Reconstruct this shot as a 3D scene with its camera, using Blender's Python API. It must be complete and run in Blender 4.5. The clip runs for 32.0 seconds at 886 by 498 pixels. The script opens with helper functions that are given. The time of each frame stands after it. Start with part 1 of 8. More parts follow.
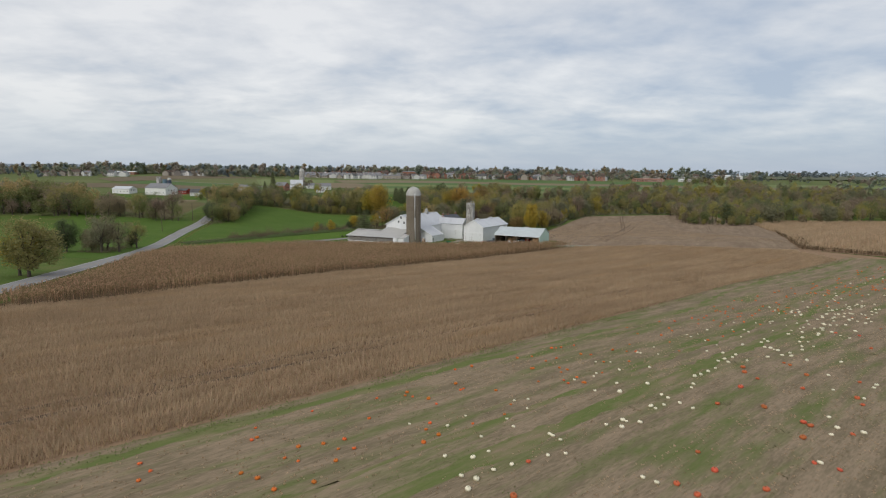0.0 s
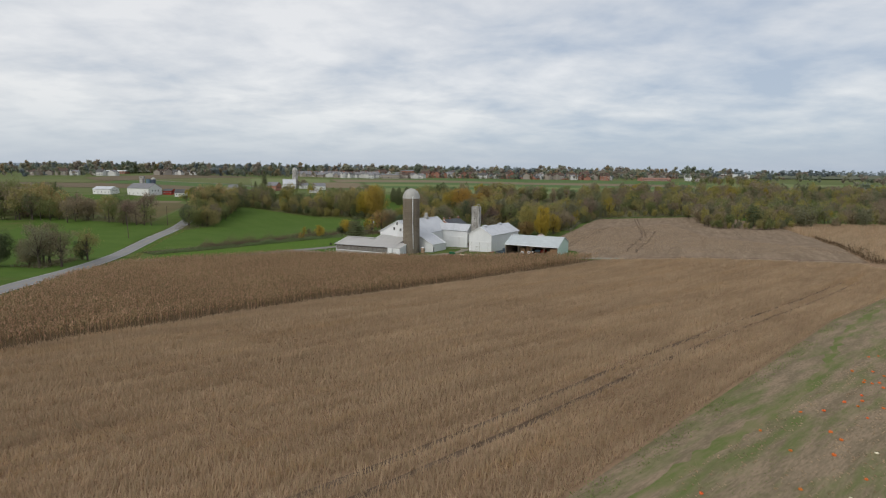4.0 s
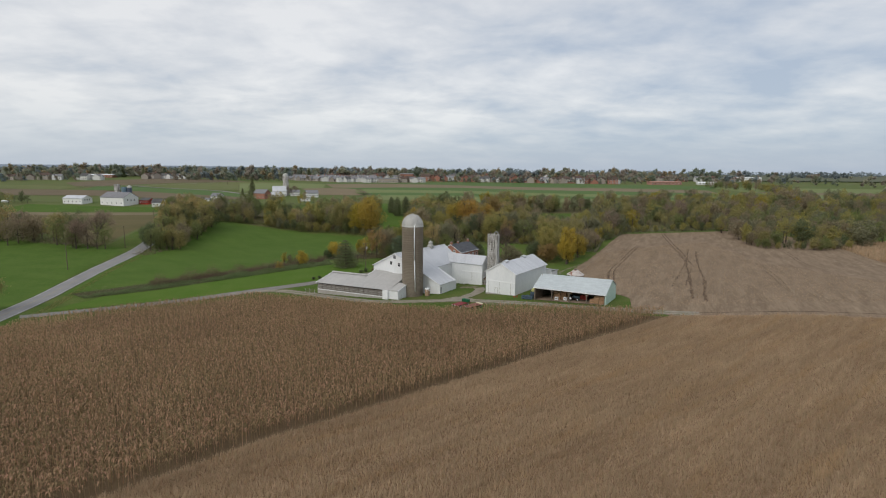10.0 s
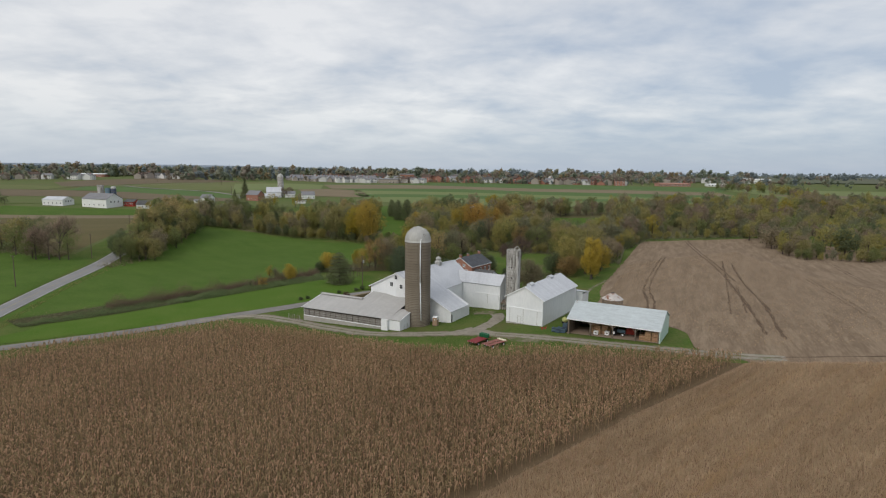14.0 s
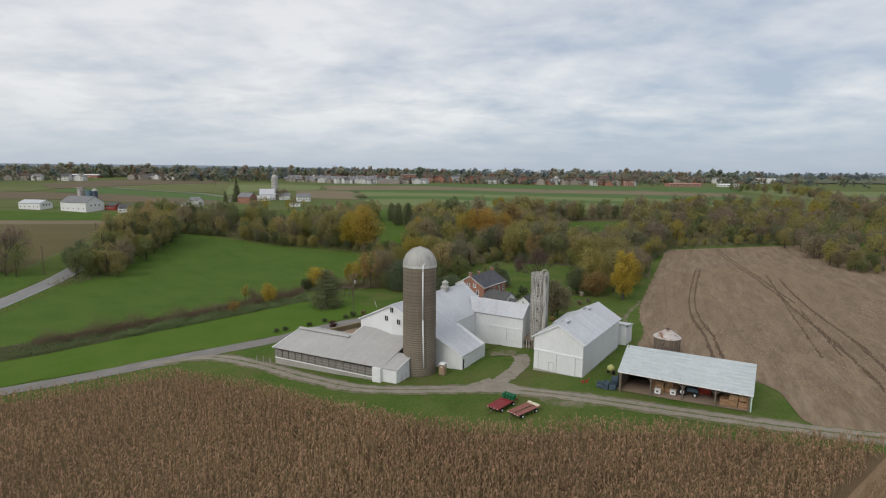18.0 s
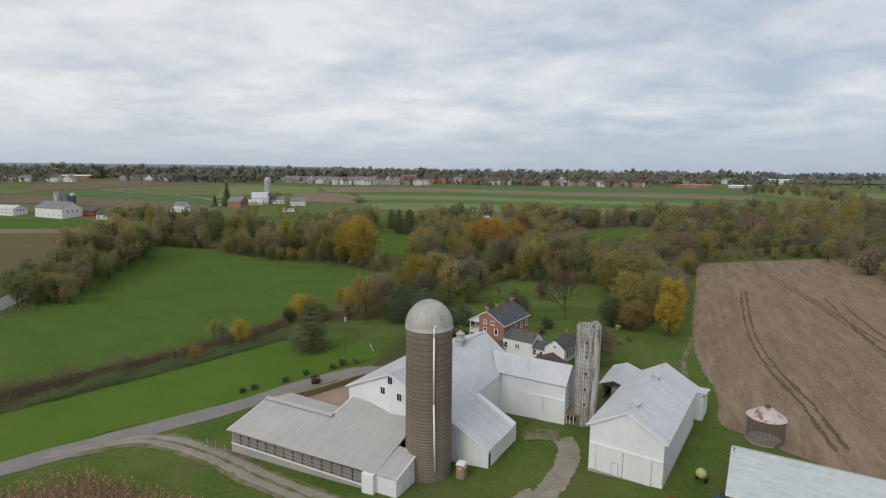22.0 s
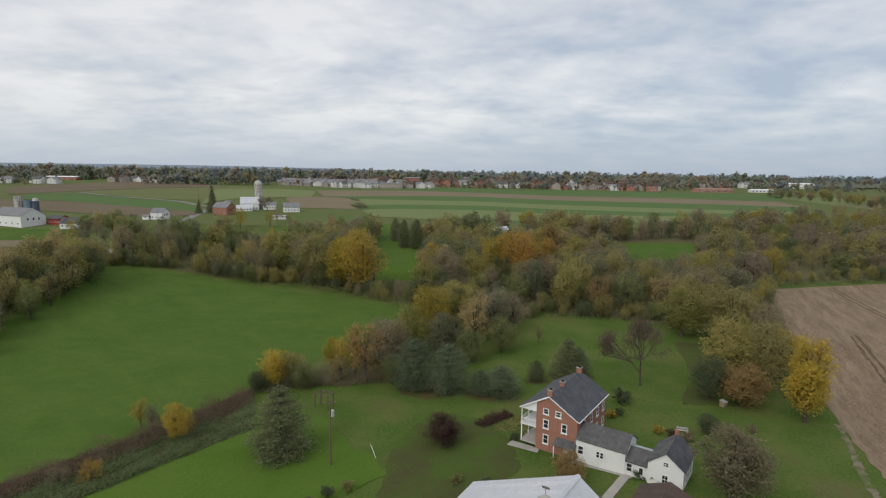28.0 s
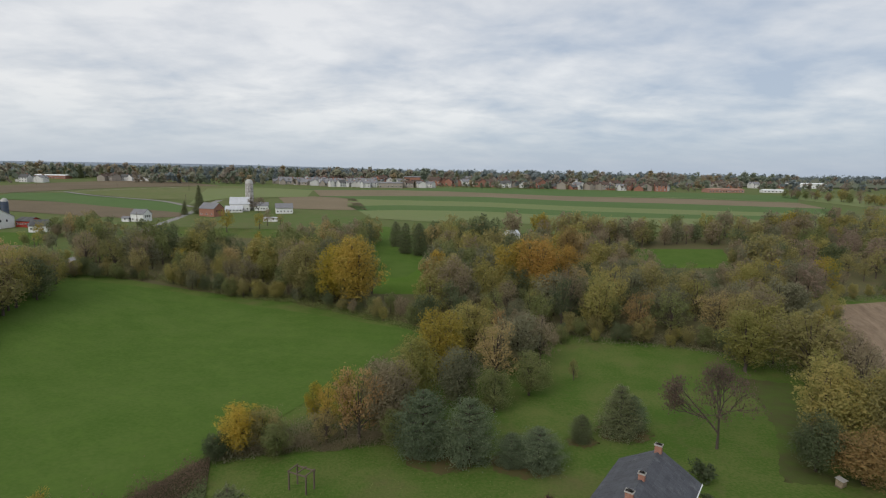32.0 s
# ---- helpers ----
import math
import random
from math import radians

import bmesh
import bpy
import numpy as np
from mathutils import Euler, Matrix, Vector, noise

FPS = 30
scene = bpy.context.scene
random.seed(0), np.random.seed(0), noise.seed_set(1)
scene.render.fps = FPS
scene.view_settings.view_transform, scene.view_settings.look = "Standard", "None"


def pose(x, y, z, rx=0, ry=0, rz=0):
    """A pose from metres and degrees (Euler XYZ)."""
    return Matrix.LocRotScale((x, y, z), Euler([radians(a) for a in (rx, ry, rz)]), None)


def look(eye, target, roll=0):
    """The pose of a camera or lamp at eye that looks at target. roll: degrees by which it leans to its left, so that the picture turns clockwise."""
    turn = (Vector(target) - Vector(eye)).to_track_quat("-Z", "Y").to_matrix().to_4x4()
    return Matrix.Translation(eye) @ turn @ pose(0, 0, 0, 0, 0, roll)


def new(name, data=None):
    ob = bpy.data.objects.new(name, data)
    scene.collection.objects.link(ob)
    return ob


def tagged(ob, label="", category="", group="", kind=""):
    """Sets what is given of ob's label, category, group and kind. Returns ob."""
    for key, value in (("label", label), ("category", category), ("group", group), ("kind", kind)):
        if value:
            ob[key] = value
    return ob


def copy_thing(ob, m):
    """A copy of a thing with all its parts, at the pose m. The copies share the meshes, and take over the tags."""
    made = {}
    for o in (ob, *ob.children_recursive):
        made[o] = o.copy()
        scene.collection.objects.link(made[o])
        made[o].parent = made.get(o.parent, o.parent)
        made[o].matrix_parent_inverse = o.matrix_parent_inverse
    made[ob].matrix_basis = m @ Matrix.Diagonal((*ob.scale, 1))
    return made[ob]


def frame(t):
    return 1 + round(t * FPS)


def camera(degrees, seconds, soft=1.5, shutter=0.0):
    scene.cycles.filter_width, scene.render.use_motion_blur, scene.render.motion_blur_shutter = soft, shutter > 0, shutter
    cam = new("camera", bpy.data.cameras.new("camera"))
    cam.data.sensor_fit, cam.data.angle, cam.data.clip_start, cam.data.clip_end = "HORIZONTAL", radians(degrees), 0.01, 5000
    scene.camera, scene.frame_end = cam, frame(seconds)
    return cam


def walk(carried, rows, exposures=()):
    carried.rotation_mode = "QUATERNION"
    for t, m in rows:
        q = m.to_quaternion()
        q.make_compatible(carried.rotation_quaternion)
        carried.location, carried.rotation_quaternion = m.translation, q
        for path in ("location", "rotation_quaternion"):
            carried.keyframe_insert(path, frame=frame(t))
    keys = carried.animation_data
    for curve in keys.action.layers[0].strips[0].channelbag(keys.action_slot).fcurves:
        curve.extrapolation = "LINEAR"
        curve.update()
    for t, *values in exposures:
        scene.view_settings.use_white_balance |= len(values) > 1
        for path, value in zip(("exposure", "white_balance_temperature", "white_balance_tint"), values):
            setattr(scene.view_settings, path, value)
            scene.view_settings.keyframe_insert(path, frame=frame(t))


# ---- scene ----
cam = camera(78.2, 32.0, 1.15, 0.4)
PATH = [
    (0, (11.885, -236.845, 29.965), (11.894, -234.864, 29.688), 0.6),
    (0.5, (11.469, -233.181, 30.012), (11.481, -231.201, 29.735), 0.8),
    (1, (11.238, -229.452, 29.982), (11.253, -227.471, 29.707), 0.8),
    (1.5, (11.23, -225.464, 29.83), (11.244, -223.483, 29.555), 0.9),
    (2, (11.355, -221.299, 29.721), (11.368, -219.318, 29.445), 0.8),
    (2.5, (11.433, -217.317, 29.674), (11.442, -215.336, 29.398), 0.8),
    (3, (11.417, -213.355, 29.89), (11.426, -211.375, 29.612), 0.6),
    (3.5, (11.196, -209.407, 29.97), (11.207, -207.426, 29.691), 0.6),
    (5.5, (9.625, -193.746, 31.209), (9.641, -191.766, 30.923), 0.5),
    (6, (9.258, -189.71, 31.547), (9.275, -187.73, 31.263), 0.5),
    (6.5, (8.932, -185.799, 32.149), (8.95, -183.819, 31.865), 0.5),
    (7, (8.602, -182.021, 32.818), (8.62, -180.041, 32.534), 0.5),
    (7.5, (8.394, -178.178, 33.47), (8.412, -176.198, 33.186), 0.5),
    (8, (8.257, -174.416, 33.981), (8.274, -172.436, 33.7), 0.5),
    (8.5, (8.042, -170.824, 34.486), (8.06, -168.843, 34.206), 0.5),
    (9, (7.797, -167.289, 35.101), (7.815, -165.309, 34.82), 0.6),
    (9.5, (7.797, -163.831, 35.655), (7.813, -161.851, 35.376), 0.5),
    (10, (7.753, -160.419, 36.199), (7.769, -158.439, 35.919), 0.5),
    (10.5, (7.479, -156.847, 36.768), (7.495, -154.867, 36.487), 0.6),
    (11, (7.152, -153.354, 37.054), (7.168, -151.374, 36.773), 0.6),
    (11.5, (6.844, -149.858, 37.15), (6.861, -147.878, 36.869), 0.6),
    (12, (6.496, -146.354, 37.217), (6.512, -144.374, 36.934), 0.6),
    (12.5, (6.001, -142.794, 37.206), (6.019, -140.814, 36.924), 0.7),
    (13, (5.603, -139.003, 37.106), (5.62, -137.023, 36.823), 0.7),
    (13.5, (5.234, -135.479, 37.16), (5.251, -133.499, 36.878), 0.7),
    (14, (4.995, -131.797, 37.029), (5.012, -129.817, 36.749), 0.7),
    (14.5, (4.716, -128.115, 36.962), (4.731, -126.135, 36.682), 0.7),
    (16.5, (4.313, -112.717, 37.158), (4.324, -110.737, 36.877), 0.7),
    (17, (4.293, -108.801, 37.36), (4.302, -106.821, 37.079), 0.7),
    (17.5, (4.044, -104.971, 37.601), (4.055, -102.991, 37.321), 0.6),
    (18, (3.825, -101.22, 37.844), (3.835, -99.24, 37.563), 0.6),
    (18.5, (3.702, -97.578, 38.257), (3.711, -95.598, 37.974), 0.6),
    (19, (3.421, -93.848, 38.575), (3.431, -91.868, 38.292), 0.6),
    (19.5, (3.168, -89.916, 38.785), (3.178, -87.936, 38.502), 0.6),
    (20, (2.92, -86.076, 39.118), (2.928, -84.097, 38.835), 0.6),
    (20.5, (2.696, -82.164, 39.466), (2.703, -80.184, 39.183), 0.7),
    (21, (2.393, -78.172, 39.996), (2.4, -76.192, 39.711), 0.6),
    (21.5, (1.955, -74.445, 40.517), (1.961, -72.465, 40.23), 0.6),
    (22, (1.439, -70.516, 40.818), (1.447, -68.536, 40.533), 0.6),
    (22.5, (0.833, -66.52, 41.32), (0.842, -64.541, 41.034), 0.6),
    (23, (0.447, -62.613, 41.723), (0.455, -60.634, 41.435), 0.7),
    (23.5, (0.249, -58.71, 41.872), (0.256, -56.73, 41.587), 0.7),
    (24, (-0.286, -54.852, 42.425), (-0.278, -52.872, 42.139), 0.7),
    (24.5, (-0.975, -51.157, 42.463), (-0.966, -49.178, 42.179), 0.8),
    (25, (-1.389, -47.178, 42.374), (-1.381, -45.199, 42.091), 0.8),
    (25.5, (-1.785, -43.152, 42.394), (-1.778, -41.173, 42.11), 0.9),
    (27.5, (-4.289, -28.202, 41.95), (-4.28, -26.221, 41.674), 0.9),
    (28, (-4.779, -24.316, 42.209), (-4.772, -22.335, 41.929), 0.8),
    (28.5, (-5.368, -20.718, 41.933), (-5.362, -18.737, 41.657), 0.9),
    (29, (-5.746, -16.943, 41.957), (-5.741, -14.962, 41.682), 0.9),
    (29.5, (-6.078, -13.115, 42.159), (-6.075, -11.135, 41.879), 0.8),
    (30, (-6.429, -9.438, 42.265), (-6.425, -7.458, 41.983), 0.8),
    (30.5, (-6.604, -5.747, 42.302), (-6.602, -3.767, 42.018), 0.7),
    (31, (-7.044, -2.352, 42.125), (-7.04, -0.372, 41.842), 0.8),
    (31.5, (-7.497, 0.848, 41.944), (-7.49, 2.828, 41.663), 0.9),
    (32, (-7.826, 4.08, 41.919), (-7.816, 6.06, 41.636), 0.9),
]
walk(cam, [(t, look(eye, target, roll)) for t, eye, target, roll in PATH])

# ---- light ----
world = bpy.data.worlds.new("overcast")
scene.world = world
world.use_nodes = True


def build_sky():
    """Nishita sky behind two layers of broken cloud: long soft sheets and smaller puffs, flattened towards the horizon."""
    nt = world.node_tree
    nt.nodes.clear()
    N, L = nt.nodes.new, nt.links.new
    out, bg, sky = N("ShaderNodeOutputWorld"), N("ShaderNodeBackground"), N("ShaderNodeTexSky")
    sky.sky_type, sky.sun_disc = "NISHITA", False
    sky.sun_elevation, sky.sun_rotation = radians(38), radians(215)
    tc, sep, comb = N("ShaderNodeTexCoord"), N("ShaderNodeSeparateXYZ"), N("ShaderNodeCombineXYZ")
    L(tc.outputs["Generated"], sep.inputs[0])

    def math_node(op, a, b):
        n = N("ShaderNodeMath")
        n.operation = op
        for k, v in enumerate((a, b)):
            if isinstance(v, (int, float)):
                n.inputs[k].default_value = v
            else:
                L(v, n.inputs[k])
        return n.outputs[0]

    h = math_node("ADD", math_node("MAXIMUM", sep.outputs[2], 0.0), 0.2)
    L(math_node("DIVIDE", sep.outputs[0], h), comb.inputs[0])
    L(math_node("DIVIDE", sep.outputs[1], h), comb.inputs[1])

    def cloud(scale, detail, rough, sx, sy, off):
        mp, n = N("ShaderNodeMapping"), N("ShaderNodeTexNoise")
        mp.inputs["Scale"].default_value, mp.inputs["Location"].default_value = (sx, sy, 1), (off, off * 0.7, 0)
        n.inputs["Scale"].default_value, n.inputs["Detail"].default_value, n.inputs["Roughness"].default_value = scale, detail, rough
        n.inputs["Distortion"].default_value = 0.25
        L(comb.outputs[0], mp.inputs["Vector"])
        L(mp.outputs[0], n.inputs["Vector"])
        return n.outputs[0]

    big = cloud(0.55, 6, 0.6, 1.0, 1.0, 3.1)
    mid = cloud(2.5, 9, 0.54, 0.85, 1.0, 7.4)
    puff = cloud(5.2, 7, 0.52, 0.9, 1.0, 1.7)
    mix = math_node("ADD", math_node("ADD", math_node("MULTIPLY", big, 0.4), math_node("MULTIPLY", mid, 0.4)), math_node("MULTIPLY", puff, 0.2))
    side = math_node("MULTIPLY", sep.outputs[0], -0.1)
    mix = math_node("ADD", math_node("ADD", mix, side), math_node("MULTIPLY", sep.outputs[2], 0.1))
    ramp = N("ShaderNodeValToRGB")
    cr = ramp.color_ramp
    cr.elements[0].position, cr.elements[0].color = 0.38, (0.46, 0.53, 0.64, 1)
    cr.elements[1].position, cr.elements[1].color = 0.62, (0.9, 0.9, 0.905, 1)
    for pos, col in ((0.46, (0.6, 0.645, 0.715, 1)), (0.53, (0.735, 0.755, 0.79, 1))):
        e = cr.elements.new(pos)
        e.color = col
    L(mix, ramp.inputs[0])
    haze, hz = N("ShaderNodeMixRGB"), N("ShaderNodeMapRange")
    hz.inputs["From Min"].default_value, hz.inputs["From Max"].default_value = 0.0, 0.12
    hz.inputs["To Min"].default_value, hz.inputs["To Max"].default_value = 0.85, 0.0
    hz.interpolation_type = "SMOOTHSTEP"
    L(sep.outputs[2], hz.inputs["Value"])
    L(hz.outputs[0], haze.inputs[0])
    L(ramp.outputs[0], haze.inputs[1])
    far, fx = N("ShaderNodeMixRGB"), N("ShaderNodeMapRange")
    fx.inputs["From Min"].default_value, fx.inputs["From Max"].default_value = -0.6, 0.6
    L(sep.outputs[0], fx.inputs["Value"])
    L(fx.outputs[0], far.inputs[0])
    far.inputs[1].default_value, far.inputs[2].default_value = (0.5, 0.58, 0.69, 1), (0.42, 0.505, 0.64, 1)
    L(far.outputs[0], haze.inputs[2])
    add = N("ShaderNodeMixRGB")
    add.blend_type, add.inputs[0].default_value = "ADD", 0.02
    L(haze.outputs[0], add.inputs[1])
    L(sky.outputs[0], add.inputs[2])
    L(add.outputs[0], bg.inputs["Color"])
    bg.inputs["Strength"].default_value = 0.82
    L(bg.outputs[0], out.inputs["Surface"])


build_sky()
sun = new("sun", bpy.data.lights.new("sun", "SUN"))
sun.data.energy, sun.data.angle, sun.data.color = 1.25, radians(25), (1, 0.96, 0.9)
sun.matrix_world = look((-45, -62, 60), (0, 0, 0))


# ---- materials ----
def mat(name, c1, c2=None, rough=0.85, scale=1.0, fine=12.0, bump=0.2, metal=0.0, rnd=0.0, stretch=(1, 1, 1), space="Object", dist=0.05,
        island=0.0, spec=0.2, lines=None, lo=0.72, hi=1.28, mottle=None, see=0.0, along=None):
    """Two colours mixed by noise at two scales, with bump. rnd: spread of value from object to object; island: from piece to piece.
    lines: (axis, spacing, depth) of fine board or sheet joints; mottle: (colour, scale, from, to) patches of a third colour;
    along: (degrees, factor) draws the noise out along a direction."""
    m = bpy.data.materials.new(name)
    m.use_nodes = True
    nt = m.node_tree
    N, L = nt.nodes.new, nt.links.new
    b = nt.nodes["Principled BSDF"]
    b.inputs["Roughness"].default_value, b.inputs["Metallic"].default_value = rough, metal
    b.inputs["Specular IOR Level"].default_value = spec
    c2 = c2 or tuple(v * 0.72 for v in c1)
    src = N("ShaderNodeNewGeometry").outputs["Position"] if space == "World" else N("ShaderNodeTexCoord").outputs[space]
    mp = N("ShaderNodeMapping")
    mp.inputs["Scale"].default_value = stretch
    if along:
        mp.vector_type = "TEXTURE"
        mp.inputs["Rotation"].default_value, mp.inputs["Scale"].default_value = (0, 0, radians(along[0])), (along[1], 1, 1)
    L(src, mp.inputs["Vector"])
    n1, n2 = N("ShaderNodeTexNoise"), N("ShaderNodeTexNoise")
    n1.inputs["Scale"].default_value, n1.inputs["Detail"].default_value = scale, 6
    n2.inputs["Scale"].default_value, n2.inputs["Detail"].default_value = fine, 4
    L(mp.outputs[0], n1.inputs["Vector"])
    L(mp.outputs[0], n2.inputs["Vector"])
    mix = N("ShaderNodeMath")
    mix.operation = "ADD"
    L(n1.outputs[0], mix.inputs[0])
    L(n2.outputs[0], mix.inputs[1])
    ramp = N("ShaderNodeValToRGB")
    ramp.color_ramp.elements[0].position, ramp.color_ramp.elements[0].color = lo / 2, (*c1, 1)
    ramp.color_ramp.elements[1].position, ramp.color_ramp.elements[1].color = hi / 2, (*c2, 1)
    half = N("ShaderNodeMath")
    half.operation, half.inputs[1].default_value = "MULTIPLY", 0.5
    L(mix.outputs[0], half.inputs[0])
    L(half.outputs[0], ramp.inputs[0])
    col = ramp.outputs[0]
    if mottle:
        mc, ms, ma, mb = mottle
        n3, mr, mm = N("ShaderNodeTexNoise"), N("ShaderNodeMapRange"), N("ShaderNodeMixRGB")
        n3.inputs["Scale"].default_value, n3.inputs["Detail"].default_value, n3.inputs["Roughness"].default_value = ms, 7, 0.65
        L(mp.outputs[0], n3.inputs["Vector"])
        mr.inputs["From Min"].default_value, mr.inputs["From Max"].default_value = ma, mb
        L(n3.outputs[0], mr.inputs["Value"])
        L(mr.outputs[0], mm.inputs[0])
        L(col, mm.inputs[1])
        mm.inputs[2].default_value = (*mc, 1)
        col = mm.outputs[0]
    for spread, node, socket in ((rnd, "ShaderNodeObjectInfo", "Random"), (island, "ShaderNodeNewGeometry", "Random Per Island")):
        if spread:
            oi, mr, hsv, mh = N(node), N("ShaderNodeMapRange"), N("ShaderNodeHueSaturation"), N("ShaderNodeMapRange")
            mr.inputs["To Min"].default_value, mr.inputs["To Max"].default_value = 1 - spread, 1 + spread
            mh.inputs["To Min"].default_value, mh.inputs["To Max"].default_value = 0.5 + spread * 0.06, 0.5 - spread * 0.06
            L(oi.outputs[socket], mr.inputs["Value"])
            L(oi.outputs[socket], mh.inputs["Value"])
            L(mr.outputs[0], hsv.inputs["Value"])
            L(mh.outputs[0], hsv.inputs["Hue"])
            L(col, hsv.inputs["Color"])
            col = hsv.outputs[0]
    L(col, b.inputs["Base Color"])
    height = n2.outputs[0]
    if lines:
        axis, gap, depth = lines
        wv = N("ShaderNodeTexWave")
        wv.wave_type, wv.bands_direction, wv.wave_profile = "BANDS", axis, "SAW"
        wv.inputs["Scale"].default_value = 0.31416 / gap
        L(src, wv.inputs["Vector"])
        gt = N("ShaderNodeMath")
        gt.operation, gt.inputs[1].default_value = "LESS_THAN", 0.9
        L(wv.outputs["Fac"], gt.inputs[0])
        ad = N("ShaderNodeMath")
        ad.operation, ad.inputs[1].default_value = "MULTIPLY_ADD", depth
        L(gt.outputs[0], ad.inputs[0])
        L(n2.outputs[0], ad.inputs[2])
        height = ad.outputs[0]
    if bump:
        bp = N("ShaderNodeBump")
        bp.inputs["Strength"].default_value, bp.inputs["Distance"].default_value = bump, dist
        L(height, bp.inputs["Height"])
        L(bp.outputs[0], b.inputs["Normal"])
    if see:
        tr, ms = N("ShaderNodeBsdfTranslucent"), N("ShaderNodeMixShader")
        ms.inputs[0].default_value = see
        L(col, tr.inputs["Color"])
        L(b.outputs[0], ms.inputs[1])
        L(tr.outputs[0], ms.inputs[2])
        L(ms.outputs[0], nt.nodes["Material Output"].inputs["Surface"])
    return m


M_GRASS = mat("grass", (0.06, 0.11, 0.019), (0.108, 0.134, 0.038), 0.95, 0.11, 2.2, 0.45, space="World", spec=0.05, mottle=((0.12, 0.11, 0.048), 0.07, 0.53, 0.74), dist=0.35, lo=0.8, hi=1.2)
M_MEADOW = mat("bright_meadow", (0.065, 0.13, 0.016), (0.097, 0.148, 0.029), 0.95, 0.1, 2.2, 0.5, space="World", spec=0.05, dist=0.15)
# land past the town: its dull tone is distance haze painted in
M_HAZED_LAND = mat("far_muted_land", (0.125, 0.145, 0.1), (0.145, 0.145, 0.115), 0.95, 0.003, 0.02, 0, space="World", spec=0.0)
M_NEEDLES = mat("needle_litter", (0.115, 0.082, 0.042), (0.085, 0.085, 0.032), 0.95, 0.6, 4, 0.3, space="World", spec=0.05, mottle=((0.07, 0.1, 0.025), 0.5, 0.5, 0.62))
M_WOOD_FLOOR = mat("woodland_floor", (0.12, 0.1, 0.055), (0.1, 0.105, 0.045), 0.95, 0.1, 1.0, 0.4, space="World", spec=0.05)
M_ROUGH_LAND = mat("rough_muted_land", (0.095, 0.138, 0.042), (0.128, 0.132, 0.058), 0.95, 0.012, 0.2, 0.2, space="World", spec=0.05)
M_FIELD_GREEN = mat("sown_green", (0.058, 0.109, 0.018), (0.089, 0.136, 0.031), 0.95, 0.12, 1.6, 0.35, space="World", spec=0.05, dist=0.25, along=(-15, 1.4), lo=0.66, hi=1.34, mottle=((0.088, 0.145, 0.028), 0.25, 0.5, 0.78))
M_FIELD_PALE = mat("pale_green_strip", (0.15, 0.19, 0.075), (0.17, 0.195, 0.088), 0.95, 0.01, 0.2, 0.2, space="World", spec=0.05)
M_FIELD_DARK = mat("green_strip", (0.082, 0.138, 0.046), (0.1, 0.15, 0.056), 0.95, 0.01, 0.2, 0.2, space="World", spec=0.05)
M_FIELD_OLIVE = mat("olive_grass", (0.115, 0.145, 0.05), (0.15, 0.155, 0.07), 0.95, 0.01, 0.2, 0.2, space="World", spec=0.05)
M_SLOPE = mat("brown_olive_grass", (0.135, 0.112, 0.055), (0.105, 0.095, 0.045), 0.95, 0.05, 1.0, 0.3, space="World", spec=0.05, along=(20, 3))
M_SOIL_DARK = mat("dark_tilled_soil", (0.168, 0.135, 0.09), (0.135, 0.11, 0.074), 0.95, 0.02, 0.5, 0.3, space="World", spec=0.05)
M_SOIL = mat("ploughed_soil", (0.215, 0.172, 0.115), (0.175, 0.145, 0.095), 0.95, 0.02, 0.5, 0.3, space="World", spec=0.05)
M_STUBBLE = mat("stubble_soil", (0.25, 0.187, 0.13), (0.175, 0.128, 0.088), 0.95, 0.35, 2.4, 0.8, space="World", spec=0.05, dist=0.2, mottle=((0.29, 0.226, 0.158), 0.5, 0.5, 0.72), along=(66, 6), lo=0.8, hi=1.2)
M_RUT = mat("wheel_rut_soil", (0.1, 0.07, 0.048), (0.14, 0.1, 0.07), 0.95, 0.3, 2, 0.4, space="World", spec=0.05)
M_PUMPKIN_SOIL = mat("pumpkin_field_soil", (0.285, 0.218, 0.148), (0.178, 0.142, 0.092), 0.95, 0.9, 7.0, 1.0, space="World", spec=0.05, dist=0.12,
                     mottle=((0.125, 0.15, 0.052), 0.42, 0.47, 0.67), along=(40, 6), lo=0.82, hi=1.18)
M_WEEDY = mat("weedy_soil", (0.115, 0.145, 0.046), (0.145, 0.162, 0.06), 0.95, 0.7, 6.0, 0.8, space="World", spec=0.05, dist=0.12, mottle=((0.245, 0.188, 0.122), 0.5, 0.45, 0.64), along=(40, 5))
M_WORN_LAWN = mat("worn_lawn", (0.078, 0.07, 0.034), (0.066, 0.074, 0.027), 0.95, 0.3, 2.5, 0.6, space="World", spec=0.05, dist=0.2, mottle=((0.068, 0.106, 0.023), 0.13, 0.36, 0.62))
M_SOY_FLOOR = mat("soy_litter", (0.3, 0.205, 0.13), (0.22, 0.15, 0.095), 0.95, 0.1, 2.0, 0.6, space="World", spec=0.05)
M_SOY = mat("dry_soy_stalks", (0.515, 0.392, 0.257), (0.38, 0.282, 0.183), 0.95, 0.3, 1.2, 0, space="World", island=0.16, spec=0.05, see=0.4, along=(40, 9), mottle=((0.46, 0.325, 0.185), 0.35, 0.53, 0.75))
M_CORN_FLOOR = mat("corn_litter", (0.17, 0.12, 0.072), (0.12, 0.085, 0.05), 0.95, 0.2, 3, 0.4, space="World", spec=0.05)
M_CORN = mat("dry_corn_leaves", (0.41, 0.298, 0.172), (0.3, 0.208, 0.122), 0.95, 0.06, 1.2, 0, space="World", island=0.5, spec=0.1, see=0.4)
